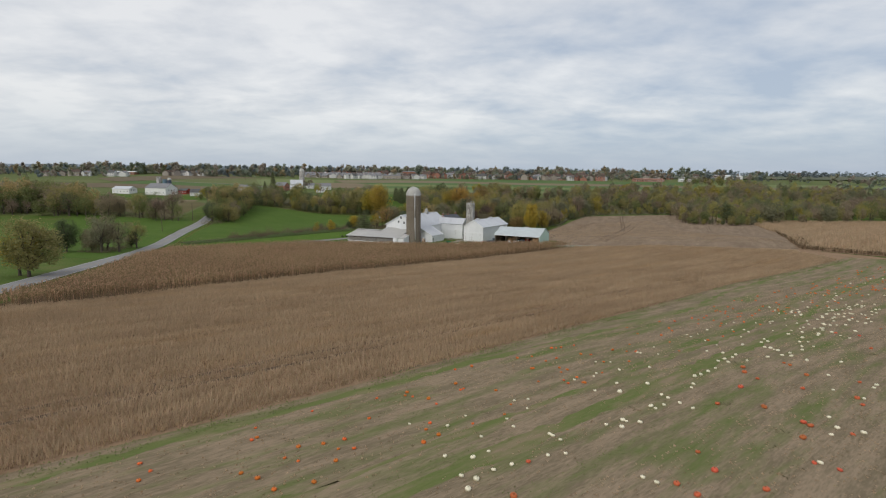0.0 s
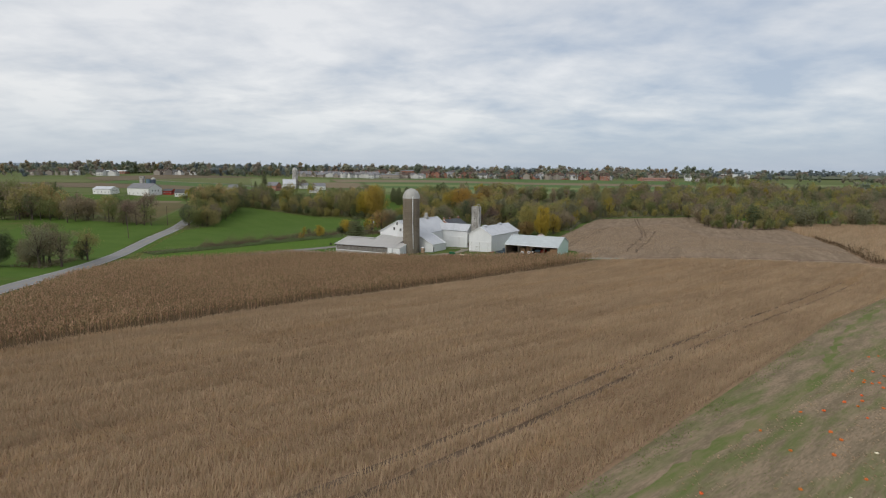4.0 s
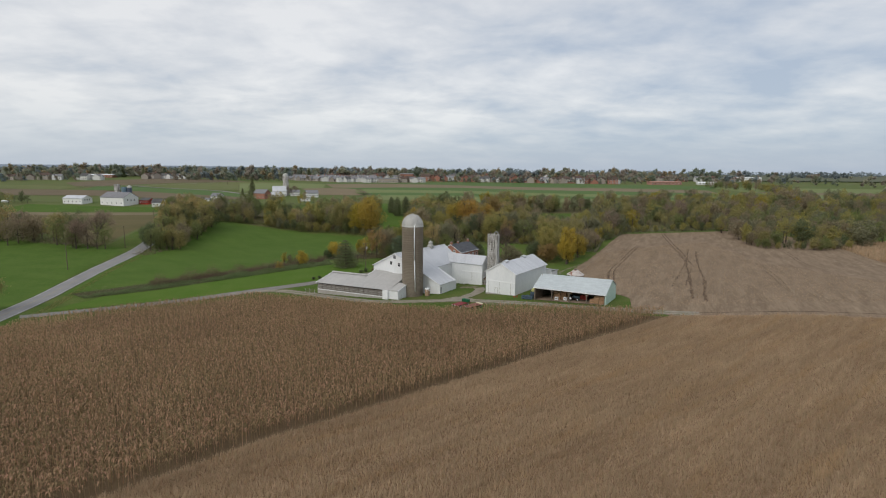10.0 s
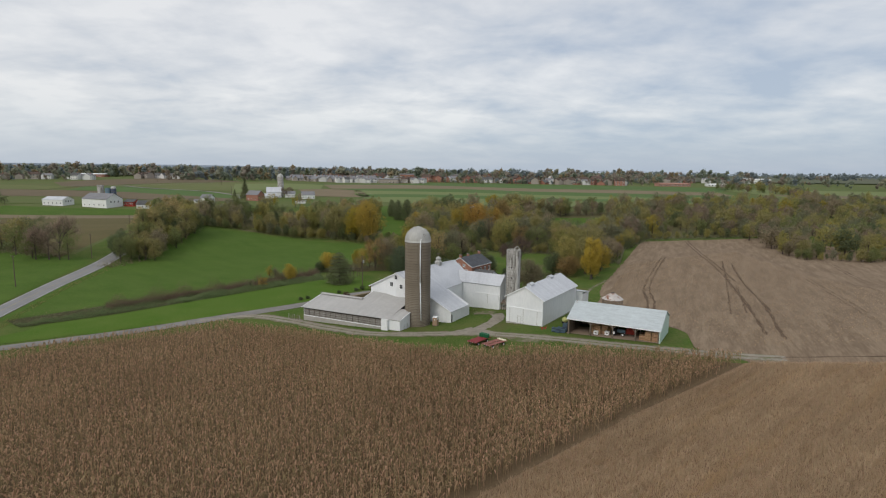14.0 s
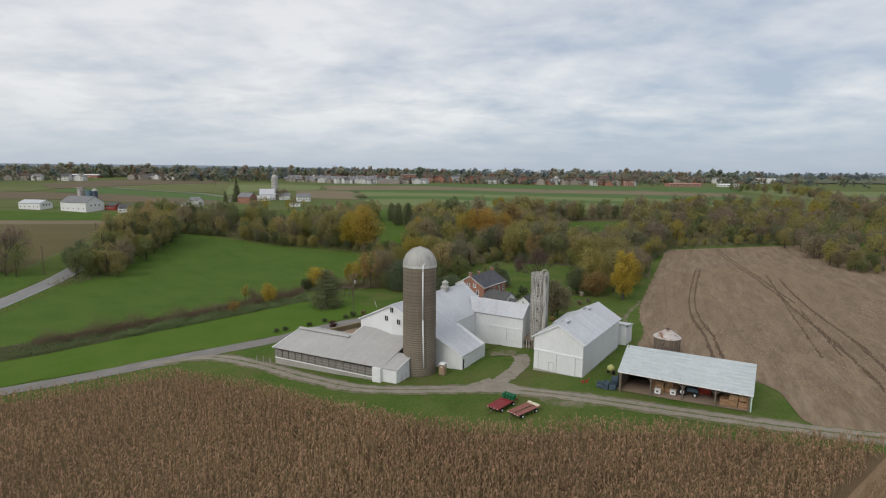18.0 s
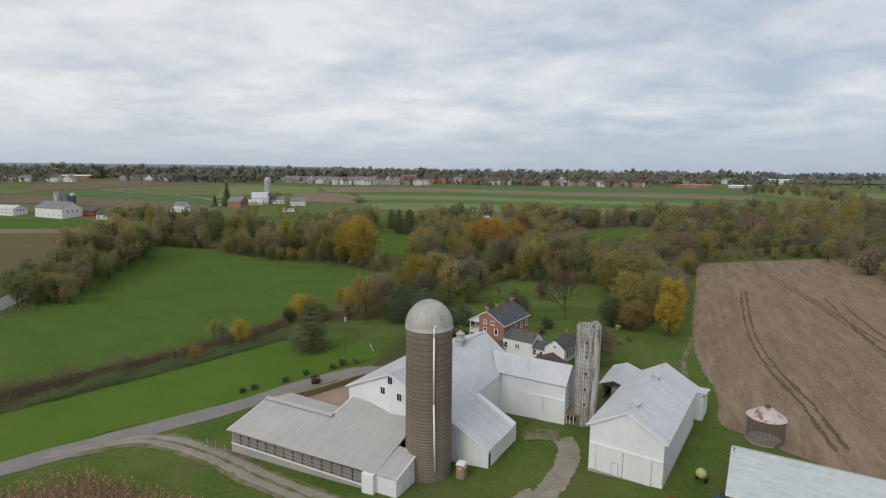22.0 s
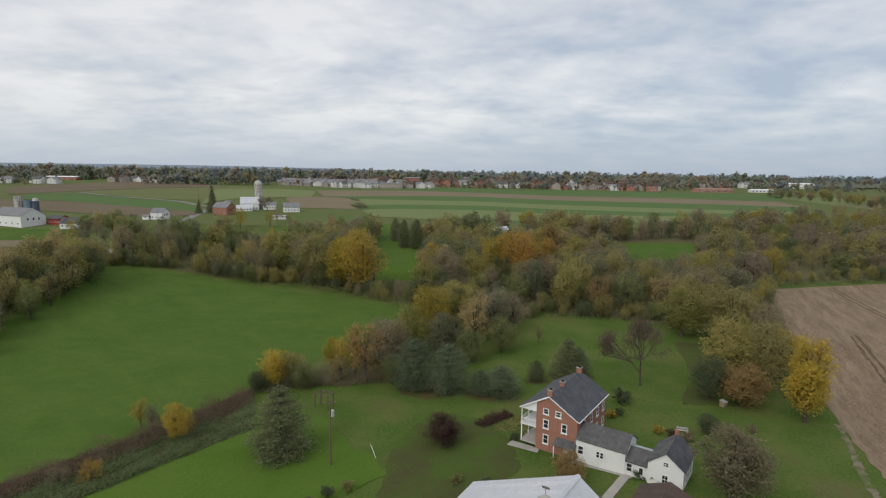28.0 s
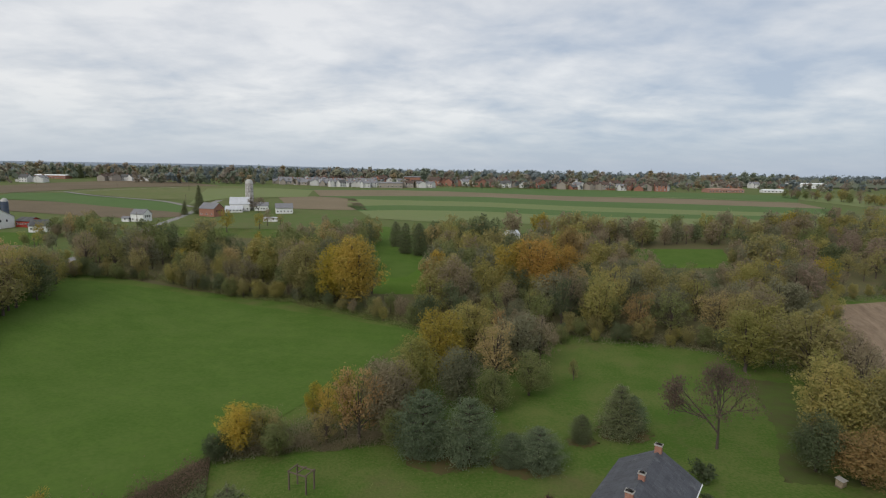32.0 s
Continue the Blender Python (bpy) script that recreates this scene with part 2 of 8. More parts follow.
# darker copy of the crop colour, for the shadowed side of its edge
M_CROP_EDGE_SHADE = mat("dark_corn_stems", (0.16, 0.115, 0.07), (0.11, 0.08, 0.05), 0.95, 0.2, 2, 0, space="World", island=0.2, spec=0.05)
M_BRUSH = mat("brush_floor", (0.07, 0.064, 0.034), (0.056, 0.062, 0.026), 0.95, 0.2, 2, 0.6, space="World", spec=0.05, dist=0.2)
M_ASPHALT = mat("asphalt", (0.255, 0.25, 0.25), (0.2, 0.197, 0.197), 0.9, 0.15, 4, 0.2, space="World")
M_ROAD_PAINT = mat("worn_road_paint", (0.5, 0.5, 0.49), (0.34, 0.34, 0.33), 0.8, 0.6, 5, 0.05, space="World")
M_ROAD_LINE = mat("worn_yellow_paint", (0.4, 0.33, 0.15), (0.26, 0.23, 0.15), 0.8, 0.6, 5, 0.05, space="World")
M_GRAVEL = mat("gravel", (0.3, 0.268, 0.222), (0.215, 0.19, 0.15), 0.95, 0.4, 3, 0.4, space="World", mottle=((0.13, 0.13, 0.06), 0.5, 0.57, 0.74))
M_SPUR = mat("worn_grassy_soil", (0.225, 0.19, 0.14), (0.165, 0.14, 0.095), 0.95, 0.25, 3, 0.4, space="World", mottle=((0.085, 0.115, 0.03), 0.4, 0.42, 0.58))
M_PAVED = mat("worn_paving", (0.24, 0.228, 0.215), (0.18, 0.168, 0.152), 0.95, 0.25, 3, 0.2, space="World")
M_YARD = mat("barnyard_soil", (0.33, 0.25, 0.19), (0.25, 0.185, 0.135), 0.95, 0.3, 3, 0.3, space="World")
M_SIDE_X = mat("white_boards_front", (0.79, 0.8, 0.8), (0.7, 0.715, 0.72), 0.6, 0.25, 2.5, 0.25, lines=("X", 0.28, 1.0), dist=0.012, stretch=(1, 1, 0.35))
M_SIDE_Y = mat("white_boards_side", (0.79, 0.8, 0.8), (0.7, 0.715, 0.72), 0.6, 0.25, 2.5, 0.25, lines=("Y", 0.28, 1.0), dist=0.012, stretch=(1, 1, 0.35))
M_TRIM = mat("white_trim", (0.82, 0.83, 0.83), (0.74, 0.75, 0.75), 0.5, 0.5, 5, 0.02)
M_TIN = mat("white_tin_roof", (0.56, 0.575, 0.6), (0.47, 0.485, 0.51), 0.42, 0.18, 1.6, 0.06, rnd=0.05, spec=0.4, mottle=((0.36, 0.36, 0.37), 0.55, 0.66, 0.86), dist=0.01)
M_TIN_GREY = mat("grey_tin_roof", (0.43, 0.42, 0.4), (0.37, 0.36, 0.345), 0.5, 0.2, 1.5, 0.05, rnd=0.04, spec=0.35, dist=0.01)
M_TIN_PATCH = mat("weathered_shed_tin", (0.5, 0.55, 0.56), (0.4, 0.44, 0.45), 0.5, 0.8, 3.5, 0.1, rnd=0.03, spec=0.4, stretch=(0.5, 2.0, 1), dist=0.01)
M_TIN_RUST = mat("rusty_cone_roof", (0.55, 0.52, 0.49), (0.42, 0.38, 0.35), 0.5, 0.8, 6, 0.1, mottle=((0.24, 0.105, 0.06), 0.9, 0.53, 0.62))
M_GALV = mat("galvanised_dome", (0.47, 0.465, 0.435), (0.37, 0.365, 0.34), 0.6, 0.6, 3, 0.04, metal=0.15, stretch=(1, 1, 0.3))
M_GREEN_PANEL = mat("pale_green_panel", (0.52, 0.66, 0.58), (0.45, 0.58, 0.5), 0.6, 0.3, 4, 0.2, lines=("Y", 0.25, 1.0), dist=0.012)
M_STAVE = mat("brown_stave_concrete", (0.3, 0.26, 0.2), (0.18, 0.148, 0.11), 0.9, 0.7, 4, 0.25, stretch=(3, 3, 0.1), mottle=((0.13, 0.095, 0.072), 0.5, 0.52, 0.72), rnd=0.08, lo=0.82, hi=1.18)
M_STAVE_GREY = mat("grey_stave_concrete", (0.46, 0.45, 0.42), (0.27, 0.26, 0.235), 0.9, 0.8, 3, 0.25, stretch=(2, 2, 0.25), mottle=((0.14, 0.13, 0.112), 0.9, 0.48, 0.62), rnd=0.1, lo=0.82, hi=1.18)
M_STAVE_HOOP = mat("silo_hoop_steel", (0.16, 0.13, 0.105), (0.12, 0.095, 0.08), 0.8, 1, 8, 0.1)
M_HOOP = mat("weathered_steel", (0.2, 0.175, 0.15), (0.14, 0.11, 0.09), 0.7, 1, 8, 0.1, metal=0.3)
M_CONC = mat("concrete", (0.42, 0.4, 0.37), (0.33, 0.31, 0.28), 0.9, 0.5, 4, 0.2)
M_STONE = mat("field_stone", (0.3, 0.24, 0.17), (0.19, 0.155, 0.1), 0.95, 1.2, 6, 0.5, mottle=((0.14, 0.13, 0.06), 0.8, 0.5, 0.65))
M_CURTAIN = mat("dusty_curtain", (0.27, 0.25, 0.225), (0.2, 0.185, 0.165), 0.9, 0.6, 3, 0.2, stretch=(2, 2, 0.5))
# near-black for solid plates that stand in for shade inside openings
M_DARK = mat("dark_interior", (0.035, 0.03, 0.026), (0.02, 0.018, 0.016), 0.95, 1, 5, 0)
M_WOOD = mat("weathered_wood", (0.2, 0.165, 0.13), (0.13, 0.105, 0.08), 0.9, 1.0, 9, 0.3, rnd=0.15)
M_CRATE = mat("pale_crate_wood", (0.4, 0.26, 0.15), (0.3, 0.185, 0.1), 0.85, 1.5, 9, 0.2, rnd=0.2)
M_POLE = mat("pole_wood", (0.16, 0.125, 0.095), (0.11, 0.085, 0.065), 0.9, 1, 8, 0.2)
M_BRICK = mat("red_brick", (0.36, 0.175, 0.125), (0.285, 0.14, 0.1), 0.9, 0.8, 9, 0.4, lines=("Z", 0.075, 0.6), dist=0.01, mottle=((0.42, 0.245, 0.195), 1.5, 0.55, 0.75))
M_SLATE = mat("dark_slate", (0.075, 0.08, 0.092), (0.048, 0.05, 0.058), 0.55, 0.6, 5, 0.25, rnd=0.16, spec=0.35, mottle=((0.13, 0.135, 0.14), 0.8, 0.58, 0.8))
M_SHINGLE = mat("grey_shingle", (0.12, 0.12, 0.118), (0.085, 0.085, 0.085), 0.85, 0.8, 8, 0.3, rnd=0.14)
M_SHINGLE_BROWN = mat("brown_shingle", (0.11, 0.078, 0.062), (0.075, 0.055, 0.046), 0.85, 0.8, 8, 0.3, rnd=0.14)
M_GLASS = mat("window_glass", (0.03, 0.035, 0.04), (0.02, 0.022, 0.025), 0.08, 1, 4, 0, spec=0.6)
M_STUCCO = mat("white_stucco", (0.78, 0.78, 0.76), (0.7, 0.7, 0.68), 0.8, 0.6, 8, 0.15)
M_RED_DECK = mat("red_deck_paint", (0.26, 0.035, 0.04), (0.18, 0.028, 0.03), 0.6, 1.5, 8, 0.1)
M_PINK_DECK = mat("faded_red_boards", (0.32, 0.13, 0.11), (0.24, 0.1, 0.085), 0.85, 1.2, 8, 0.2, rnd=0.15)
M_TANK_GREEN = mat("green_drum", (0.02, 0.14, 0.06), (0.015, 0.1, 0.045), 0.45, 1, 6, 0)
M_RUBBER = mat("black_rubber", (0.025, 0.025, 0.025), None, 0.8, 2, 8, 0.1)
M_TAN = mat("tan_plastic", (0.36, 0.25, 0.165), (0.31, 0.21, 0.14), 0.55, 1, 6, 0)
M_YELLOW = mat("yellow_green_plastic", (0.5, 0.5, 0.2), (0.4, 0.4, 0.16), 0.5, 1, 6, 0)
M_BLUE_BIN = mat("blue_grey_crate", (0.09, 0.13, 0.17), (0.06, 0.09, 0.12), 0.6, 1, 6, 0, rnd=0.35)
M_RED = mat("red_paint", (0.36, 0.05, 0.035), None, 0.55, 1, 6, 0)
M_ORANGE = mat("pumpkin_orange", (0.66, 0.16, 0.03), (0.55, 0.11, 0.02), 0.5, 1.5, 6, 0.1, rnd=0.2)
M_PUMP_RED = mat("pumpkin_red", (0.52, 0.13, 0.05), (0.42, 0.09, 0.035), 0.5, 1.5, 6, 0.1, rnd=0.2)
M_PUMP_WHITE = mat("pumpkin_white", (0.78, 0.72, 0.55), (0.68, 0.64, 0.45), 0.5, 1.5, 6, 0.1, rnd=0.12)
M_STEM = mat("vine_stem", (0.1, 0.11, 0.04), None, 0.9, 2, 6, 0)
M_BARK = mat("bark", (0.112, 0.09, 0.074), (0.07, 0.056, 0.046), 0.95, 2, 9, 0.4, stretch=(1, 1, 0.3))


def leaf(name, c1, c2, isl=0.15, rnd=0.2):
    return mat(name, c1, c2, 0.8, 0.25, 1.2, 0, rnd=rnd, island=isl, spec=0.1, see=0.5)


LEAVES = {
    "olive": leaf("olive_leaves", (0.280, 0.267, 0.105), (0.325, 0.280, 0.123)),
    "green": leaf("dull_green_leaves", (0.202, 0.240, 0.093), (0.260, 0.260, 0.111)),
    "dark": leaf("dark_green_leaves", (0.111, 0.143, 0.074), (0.137, 0.156, 0.080)),
    "brown": leaf("brown_leaves", (0.285, 0.245, 0.15), (0.235, 0.2, 0.13)),
    "rust": leaf("rust_leaves", (0.39, 0.255, 0.11), (0.32, 0.235, 0.11)),
    "yellow": leaf("yellow_leaves", (0.47, 0.37, 0.06), (0.36, 0.3, 0.06)),
    "gold": leaf("gold_leaves", (0.494, 0.351, 0.074), (0.364, 0.293, 0.074)),
    "orange": leaf("orange_leaves", (0.46, 0.285, 0.075), (0.38, 0.26, 0.075)),
    "spruce": leaf("blue_spruce_needles", (0.205, 0.25, 0.148), (0.155, 0.195, 0.115), 0.18, 0.12),
    "fir": leaf("fir_needles", (0.205, 0.228, 0.117), (0.155, 0.178, 0.092), 0.18, 0.15),
    "maroon": leaf("maroon_leaves", (0.125, 0.066, 0.06), (0.095, 0.06, 0.05)),
    "twig": leaf("brown_twigs", (0.312, 0.240, 0.173), (0.234, 0.182, 0.136)),
    "moss": leaf("mossy_green_leaves", (0.293, 0.286, 0.093), (0.351, 0.305, 0.105)),
    "sage": leaf("grey_sage_leaves", (0.260, 0.254, 0.154), (0.215, 0.215, 0.136)),
    "straw": leaf("straw_leaves", (0.416, 0.332, 0.148), (0.351, 0.286, 0.136)),
    "vine": leaf("ditch_vines", (0.165, 0.235, 0.1), (0.205, 0.25, 0.115)),
    "bramble": leaf("dry_brambles", (0.25, 0.165, 0.125), (0.17, 0.13, 0.09), 0.3),
    "umber": leaf("umber_twigs", (0.185, 0.13, 0.105), (0.14, 0.1, 0.08)),
    # far crowns: distance haze is painted into these paler colours
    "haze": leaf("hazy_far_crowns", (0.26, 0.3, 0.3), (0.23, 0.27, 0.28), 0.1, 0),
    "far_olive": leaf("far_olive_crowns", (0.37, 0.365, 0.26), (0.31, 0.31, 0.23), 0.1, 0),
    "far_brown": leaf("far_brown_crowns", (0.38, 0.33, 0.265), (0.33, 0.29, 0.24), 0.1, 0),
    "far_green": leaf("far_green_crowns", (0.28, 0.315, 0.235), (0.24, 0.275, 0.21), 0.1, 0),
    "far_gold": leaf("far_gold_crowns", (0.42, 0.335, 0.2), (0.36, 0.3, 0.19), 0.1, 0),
    "grass": leaf("lawn_grass", (0.18, 0.23, 0.075), (0.22, 0.24, 0.1), 0.25, 0),
}


# ---- ground ----
def sstep(a, b, v):
    u = min(1.0, max(0.0, (v - a) / (b - a)))
    return u * u * (3 - 2 * u)
PROFILE = ((-900, 20), (-260, 12.0), (-180, 9.4), (-140, 6.8), (-88, 3.8), (-45, 1.4), (0, -0.6), (45, -1.6), (85, -3.6), (125, -4.2),
           (190, -3.2), (260, 0.5), (330, 6), (500, 12), (850, 18), (1250, 26), (2500, 31), (5000, 33))
def hgt(x, y):
    for (a, p), (b, q) in zip(PROFILE, PROFILE[1:]):
        if y <= b or b == 5000:
            u = min(1.0, max(0.0, (y - a) / (b - a)))
            z = p + (q - p) * u
            break
    near = math.exp(-((y + 12) / 48) ** 2)
    z += 0.042 * max(-35.0, min(95.0, x)) * near
    z += 8.0 * sstep(-75, -150, x) * math.exp(-((y - 160) / 85) ** 2)
    z += 2.0 * sstep(70, 120, x) * math.exp(-((y - 110) / 60) ** 2)
    z += 34 * sstep(900, -2200, x) * sstep(3300, 4600, y)
    return z

def resample(line, n):
    """n + 1 points at even steps along a polyline."""
    d = [0.0]
    for p, q in zip(line, line[1:]):
        d.append(d[-1] + math.dist(p, q))
    pts, k = [], 0
    for i in range(n + 1):
        s = d[-1] * i / n
        while k < len(line) - 2 and s > d[k + 1]:
            k += 1
        u = (s - d[k]) / max(1e-9, d[k + 1] - d[k])
        pts.append((line[k][0] + (line[k + 1][0] - line[k][0]) * u, line[k][1] + (line[k + 1][1] - line[k][1]) * u))
    return pts


def rounded(line, times=2):
    """The polyline with its corners cut, ends kept."""
    for _ in range(times):
        new_line = [line[0]]
        for p, q in zip(line, line[1:]):
            new_line += [(p[0] * 0.75 + q[0] * 0.25, p[1] * 0.75 + q[1] * 0.25), (p[0] * 0.25 + q[0] * 0.75, p[1] * 0.25 + q[1] * 0.75)]
        line = new_line + [line[-1]]
    return line


def mesh_object(name, verts, faces, material, parent=None, smooth=False):
    me = bpy.data.meshes.new(name)
    me.from_pydata(verts, [], faces)
    me.materials.append(material)
    if smooth:
        me.polygons.foreach_set("use_smooth", [True] * len(me.polygons))
    me.update()
    ob = new(name, me)
    if parent:
        ob.parent = parent
    return ob


def loft(name, a, b, nu, nv, dz, material, label="", category="field", kind="structure", wob=0.0, edge=None):
    """A sheet draped on the ground between two lines; its rim dips into the ground."""
    rng = random.Random(name)
    A, B = resample(a, nu), resample(b, nu)
    verts, faces = [], []
    for i, ((ax, ay), (bx, by)) in enumerate(zip(A, B)):
        for j in range(nv + 1):
            u = j / nv
            x, y = ax + (bx - ax) * u, ay + (by - ay) * u
            rim = j in (0, nv) or i in (0, nu)
            if wob and rim:
                x, y = x + rng.uniform(-wob, wob), y + rng.uniform(-wob, wob)
            verts.append((x, y, hgt(x, y) + (dz if not rim or edge is None else edge)))
    for i in range(nu):
        for j in range(nv):
            k = i * (nv + 1) + j
            faces.append((k, k + 1, k + nv + 2, k + nv + 1))
    ob = mesh_object(name, verts, faces, material, smooth=True)
    if sum(p.normal.z for p in ob.data.polygons) < 0:
        ob.data.flip_normals()
    return tagged(ob, label, category, kind=kind)


def ribbon(name, line, width, n, dz, material, label, category="road", wob=0.0):
    P = resample(rounded(line), n)
    A, B = [], []
    for i, p in enumerate(P):
        q, r = P[max(0, i - 1)], P[min(n, i + 1)]
        dx, dy = r[0] - q[0], r[1] - q[1]
        l = math.hypot(dx, dy)
        A.append((p[0] - dy / l * width / 2, p[1] + dx / l * width / 2))
        B.append((p[0] + dy / l * width / 2, p[1] - dx / l * width / 2))
    return loft(name, A, B, n, max(2, int(width / 1.2)), dz, material, label, category, wob=wob, edge=dz - 0.05)


def ground():
    xs = [-5000, -3600, -2600, -1900, -1400, -1050, -800, -620, -500, -420] + [-360 + 12 * i for i in range(15)]
    xs += [-180 + 4 * i for i in range(105)] + [240 + 15 * i for i in range(14)] + [470, 560, 680, 850, 1100, 1400, 1900, 2600, 3600, 5000]
    ys = [-5000, -3000, -1800, -1000, -600, -400] + [-300 + 4 * i for i in range(160)] + [340 + 12 * i for i in range(30)]
    ys += [720, 780, 850, 950, 1050, 1150, 1250, 1400, 1600, 1900, 2300, 2900, 3700, 5000]
    verts = [(x, y, hgt(x, y)) for y in ys for x in xs]
    w = len(xs)
    faces = [(j * w + i, j * w + i + 1, (j + 1) * w + i + 1, (j + 1) * w + i) for j in range(len(ys) - 1) for i in range(w - 1)]
    tagged(mesh_object("ground", verts, faces, M_GRASS, smooth=True), "rolling green grassland reaching to the horizon", "ground", kind="structure")


ground()
PUMP_EDGE = [(-90, -268), (-16, -204.6), (7.5, -185), (34.5, -159), (78.6, -116), (147, -61), (170, -74), (260, -140)]
SOY_FRONT = [(-90, -266), (-16, -203.4), (7.5, -183.8), (34.5, -157.6), (78.6, -114.6), (138, -66)]
CORN_EDGE = [(-63, -157), (-45.3, -137), (-33, -122.5), (-22.8, -110.5), (-11.7, -97.8), (14.9, -73.2), (35, -55.6), (60.5, -36.4)]
CORN_BACK = [(-62, -154), (-62.5, -134), (-68, -110), (-79.8, -73), (-87, -38), (-74, -19), (-48, -0.5), (-30, -7.5), (-14.5, -18.5), (0, -26), (12, -29), (29, -28.5), (40, -31.5), (58, -35.8)]
SOY_BACK = [(-66, -161), (-45.3, -138.2), (-33, -123.6), (-22.8, -111.6), (-11.7, -98.8), (14.9, -74.2), (35, -56.6), (62, -37), (94, -39), (136, -46)]
loft("pumpkin_field", [(-60, -330), (60, -300), (160, -240), (320, -190)], [(x - 1.0, y + 1.4) for x, y in PUMP_EDGE], 130, 60, 0.09, M_PUMPKIN_SOIL, "picked-over pumpkin field of brown soil and weeds")
for name, d, w in (("weedy_band", 17.2, 1.9), ("weedy_band", 13.4, 0.7), ("weedy_band", 0.9, 1.3)):
    ribbon(name, [(7.5 + 0.767 * q + 0.641 * d + 0.35 * math.sin(q * 0.31), -185 + 0.641 * q - 0.767 * d) for q in range(-60, 61, 20)] + [(78.6 + 0.641 * d, -116 - 0.767 * d), (147 + 0.62 * d, -61 - 0.79 * d)], w, 150, 0.13, M_WEEDY, "band of green weeds along the pumpkin rows", "field", wob=0.45)
loft("soy_field_floor", SOY_FRONT, [(x - 0.4, y + 1.2) for x, y in SOY_BACK], 60, 30, 0.1, M_SOY_FLOOR, "brown litter under a ripe soybean crop")
loft("corn_field_floor", [(x + 0.4, y - 0.4) for x, y in CORN_EDGE], CORN_BACK, 60, 20, 0.16, M_CORN_FLOOR, "dark litter under standing dry corn")
loft("stubble_field", rounded([(62, -33), (56.6, -29), (56.2, -25.6), (59.1, -19.9), (59.9, -13.8), (55.5, -5), (47.5, 9.5), (47, 14), (51, 20.5), (54.5, 30), (57.3, 40.4), (64, 59), (72, 77), (89, 113), (108, 152), (126, 190)]), [(240, -10), (240, 60), (235, 110), (232, 160), (229, 213)], 110, 24, 0.07, M_STUBBLE, "harvested brown stubble field", wob=0.35)
loft("headland_corner", [(136.5, -67), (147, -61), (153, -63), (160, -66)], [(136, -44), (141, -43), (148, -50), (156, -57)], 20, 6, 0.09, M_SOY_FLOOR, "bare brown corner beside the far crop")
loft("headland", [(62, -36.5), (94, -38.6), (136, -45.6), (240, -60)], [(64, -24), (90, -22), (140, -20), (240, -5)], 40, 10, 0.075, M_STUBBLE, "bare stubble headland beside the soybeans", wob=0.5)
ribbon("headland_track", [(66, -33.8), (94, -34.5), (140, -41), (200, -52)], 0.7, 50, 0.11, M_RUT, "dark trodden track across the headland", wob=0.25)
loft("green_field", [(-107, 3), (-90, 19), (-66, 46.5), (-44, 85), (-26, 124), (-15, 155)], rounded([(-119, 48), (-122, 70), (-130, 120), (-137, 161), (-141, 187), (-100, 193), (-65, 179), (-40, 168), (-15, 156)]), 40, 20, 0.07, M_FIELD_GREEN, "bright green sown field")
loft("roadside_field", [(-92, -72), (-104, -26), (-116, 10), (-124, 38), (-134, 84)], [(-180, -40), (-190, 20), (-200, 60), (-215, 100), (-236, 118)], 30, 16, 0.07, M_FIELD_GREEN, "green meadow beside the road")
loft("slope_field", [(-150, 90), (-160, 150), (-168, 190), (-205, 245)], [(-250, 160), (-262, 190), (-275, 215), (-300, 260)], 24, 14, 0.1, M_SLOPE, "brown-olive grassy slope beyond the road")
loft("soil_strip", [(-205, 246), (-262, 232), (-330, 240)], [(-212, 268), (-270, 262), (-340, 262)], 16, 6, 0.15, M_SOIL, "pale brown ploughed strip")
loft("barn_meadow", [(-205, 270), (-262, 264), (-345, 264)], [(-225, 304), (-275, 305), (-350, 318)], 16, 6, 0.15, M_FIELD_GREEN, "green meadow below the white barns")
CROP_LEFT = [(141, -43), (152, -19), (175, 22), (199, 65), (219, 121), (233, 146)]
CROP_RIGHT = [(250, -130), (275, -70), (300, 0), (330, 70), (345, 130), (352, 150)]
loft("far_crop", CROP_LEFT, CROP_RIGHT, 24, 14, 0.12, M_SOY_FLOOR, "brown litter under far standing crop")
ROAD = [(-28, -340), (-50, -240), (-70, -150), (-88.2, -71), (-102, -28), (-112.3, 8), (-118.8, 36), (-129.5, 87), (-150, 180), (-177, 300), (-184, 362), (-200, 450), (-230, 600)]
ribbon("road", ROAD, 6.2, 160, 0.16, M_ASPHALT, "grey asphalt country road")
for off in (-2.75, 2.75):
    ribbon("edge_line", [(x + off * 0.96, y + off * 0.25) for x, y in ROAD], 0.22, 160, 0.19, M_ROAD_PAINT, "worn white edge line of the road", "road marking")
ribbon("centre_line", ROAD, 0.2, 160, 0.19, M_ROAD_LINE, "faded yellow centre line of the road", "road marking")
ribbon("farm_drive", [(-97, -27), (-70, -6), (-55, 7.5), (-38.3, 20.8), (-31.5, 27), (-27.5, 31.8), (-21, 37.6), (-15.5, 41.4), (-11, 42), (-5, 41.5)], 4.8, 50, 0.12, M_PAVED, "grey paved farm drive", wob=0.15)
LANE = [(-58, 5.2), (-50, 10), (-45.3, 11.5), (-39.8, 10), (-34, 7.4), (-28, 3.2), (-22.5, -0.9), (-19.4, -2.8), (-13.1, -7.3), (-7, -9.3), (-0.7, -10), (7, -10.2), (14, -10.6), (23, -13.8), (37, -21), (49.5, -27.5), (62, -32.5), (70, -34.5)]
ribbon("farm_lane", LANE, 4.8, 90, 0.1, M_SPUR, "grassy gravel lane round the farmyard", wob=0.25)
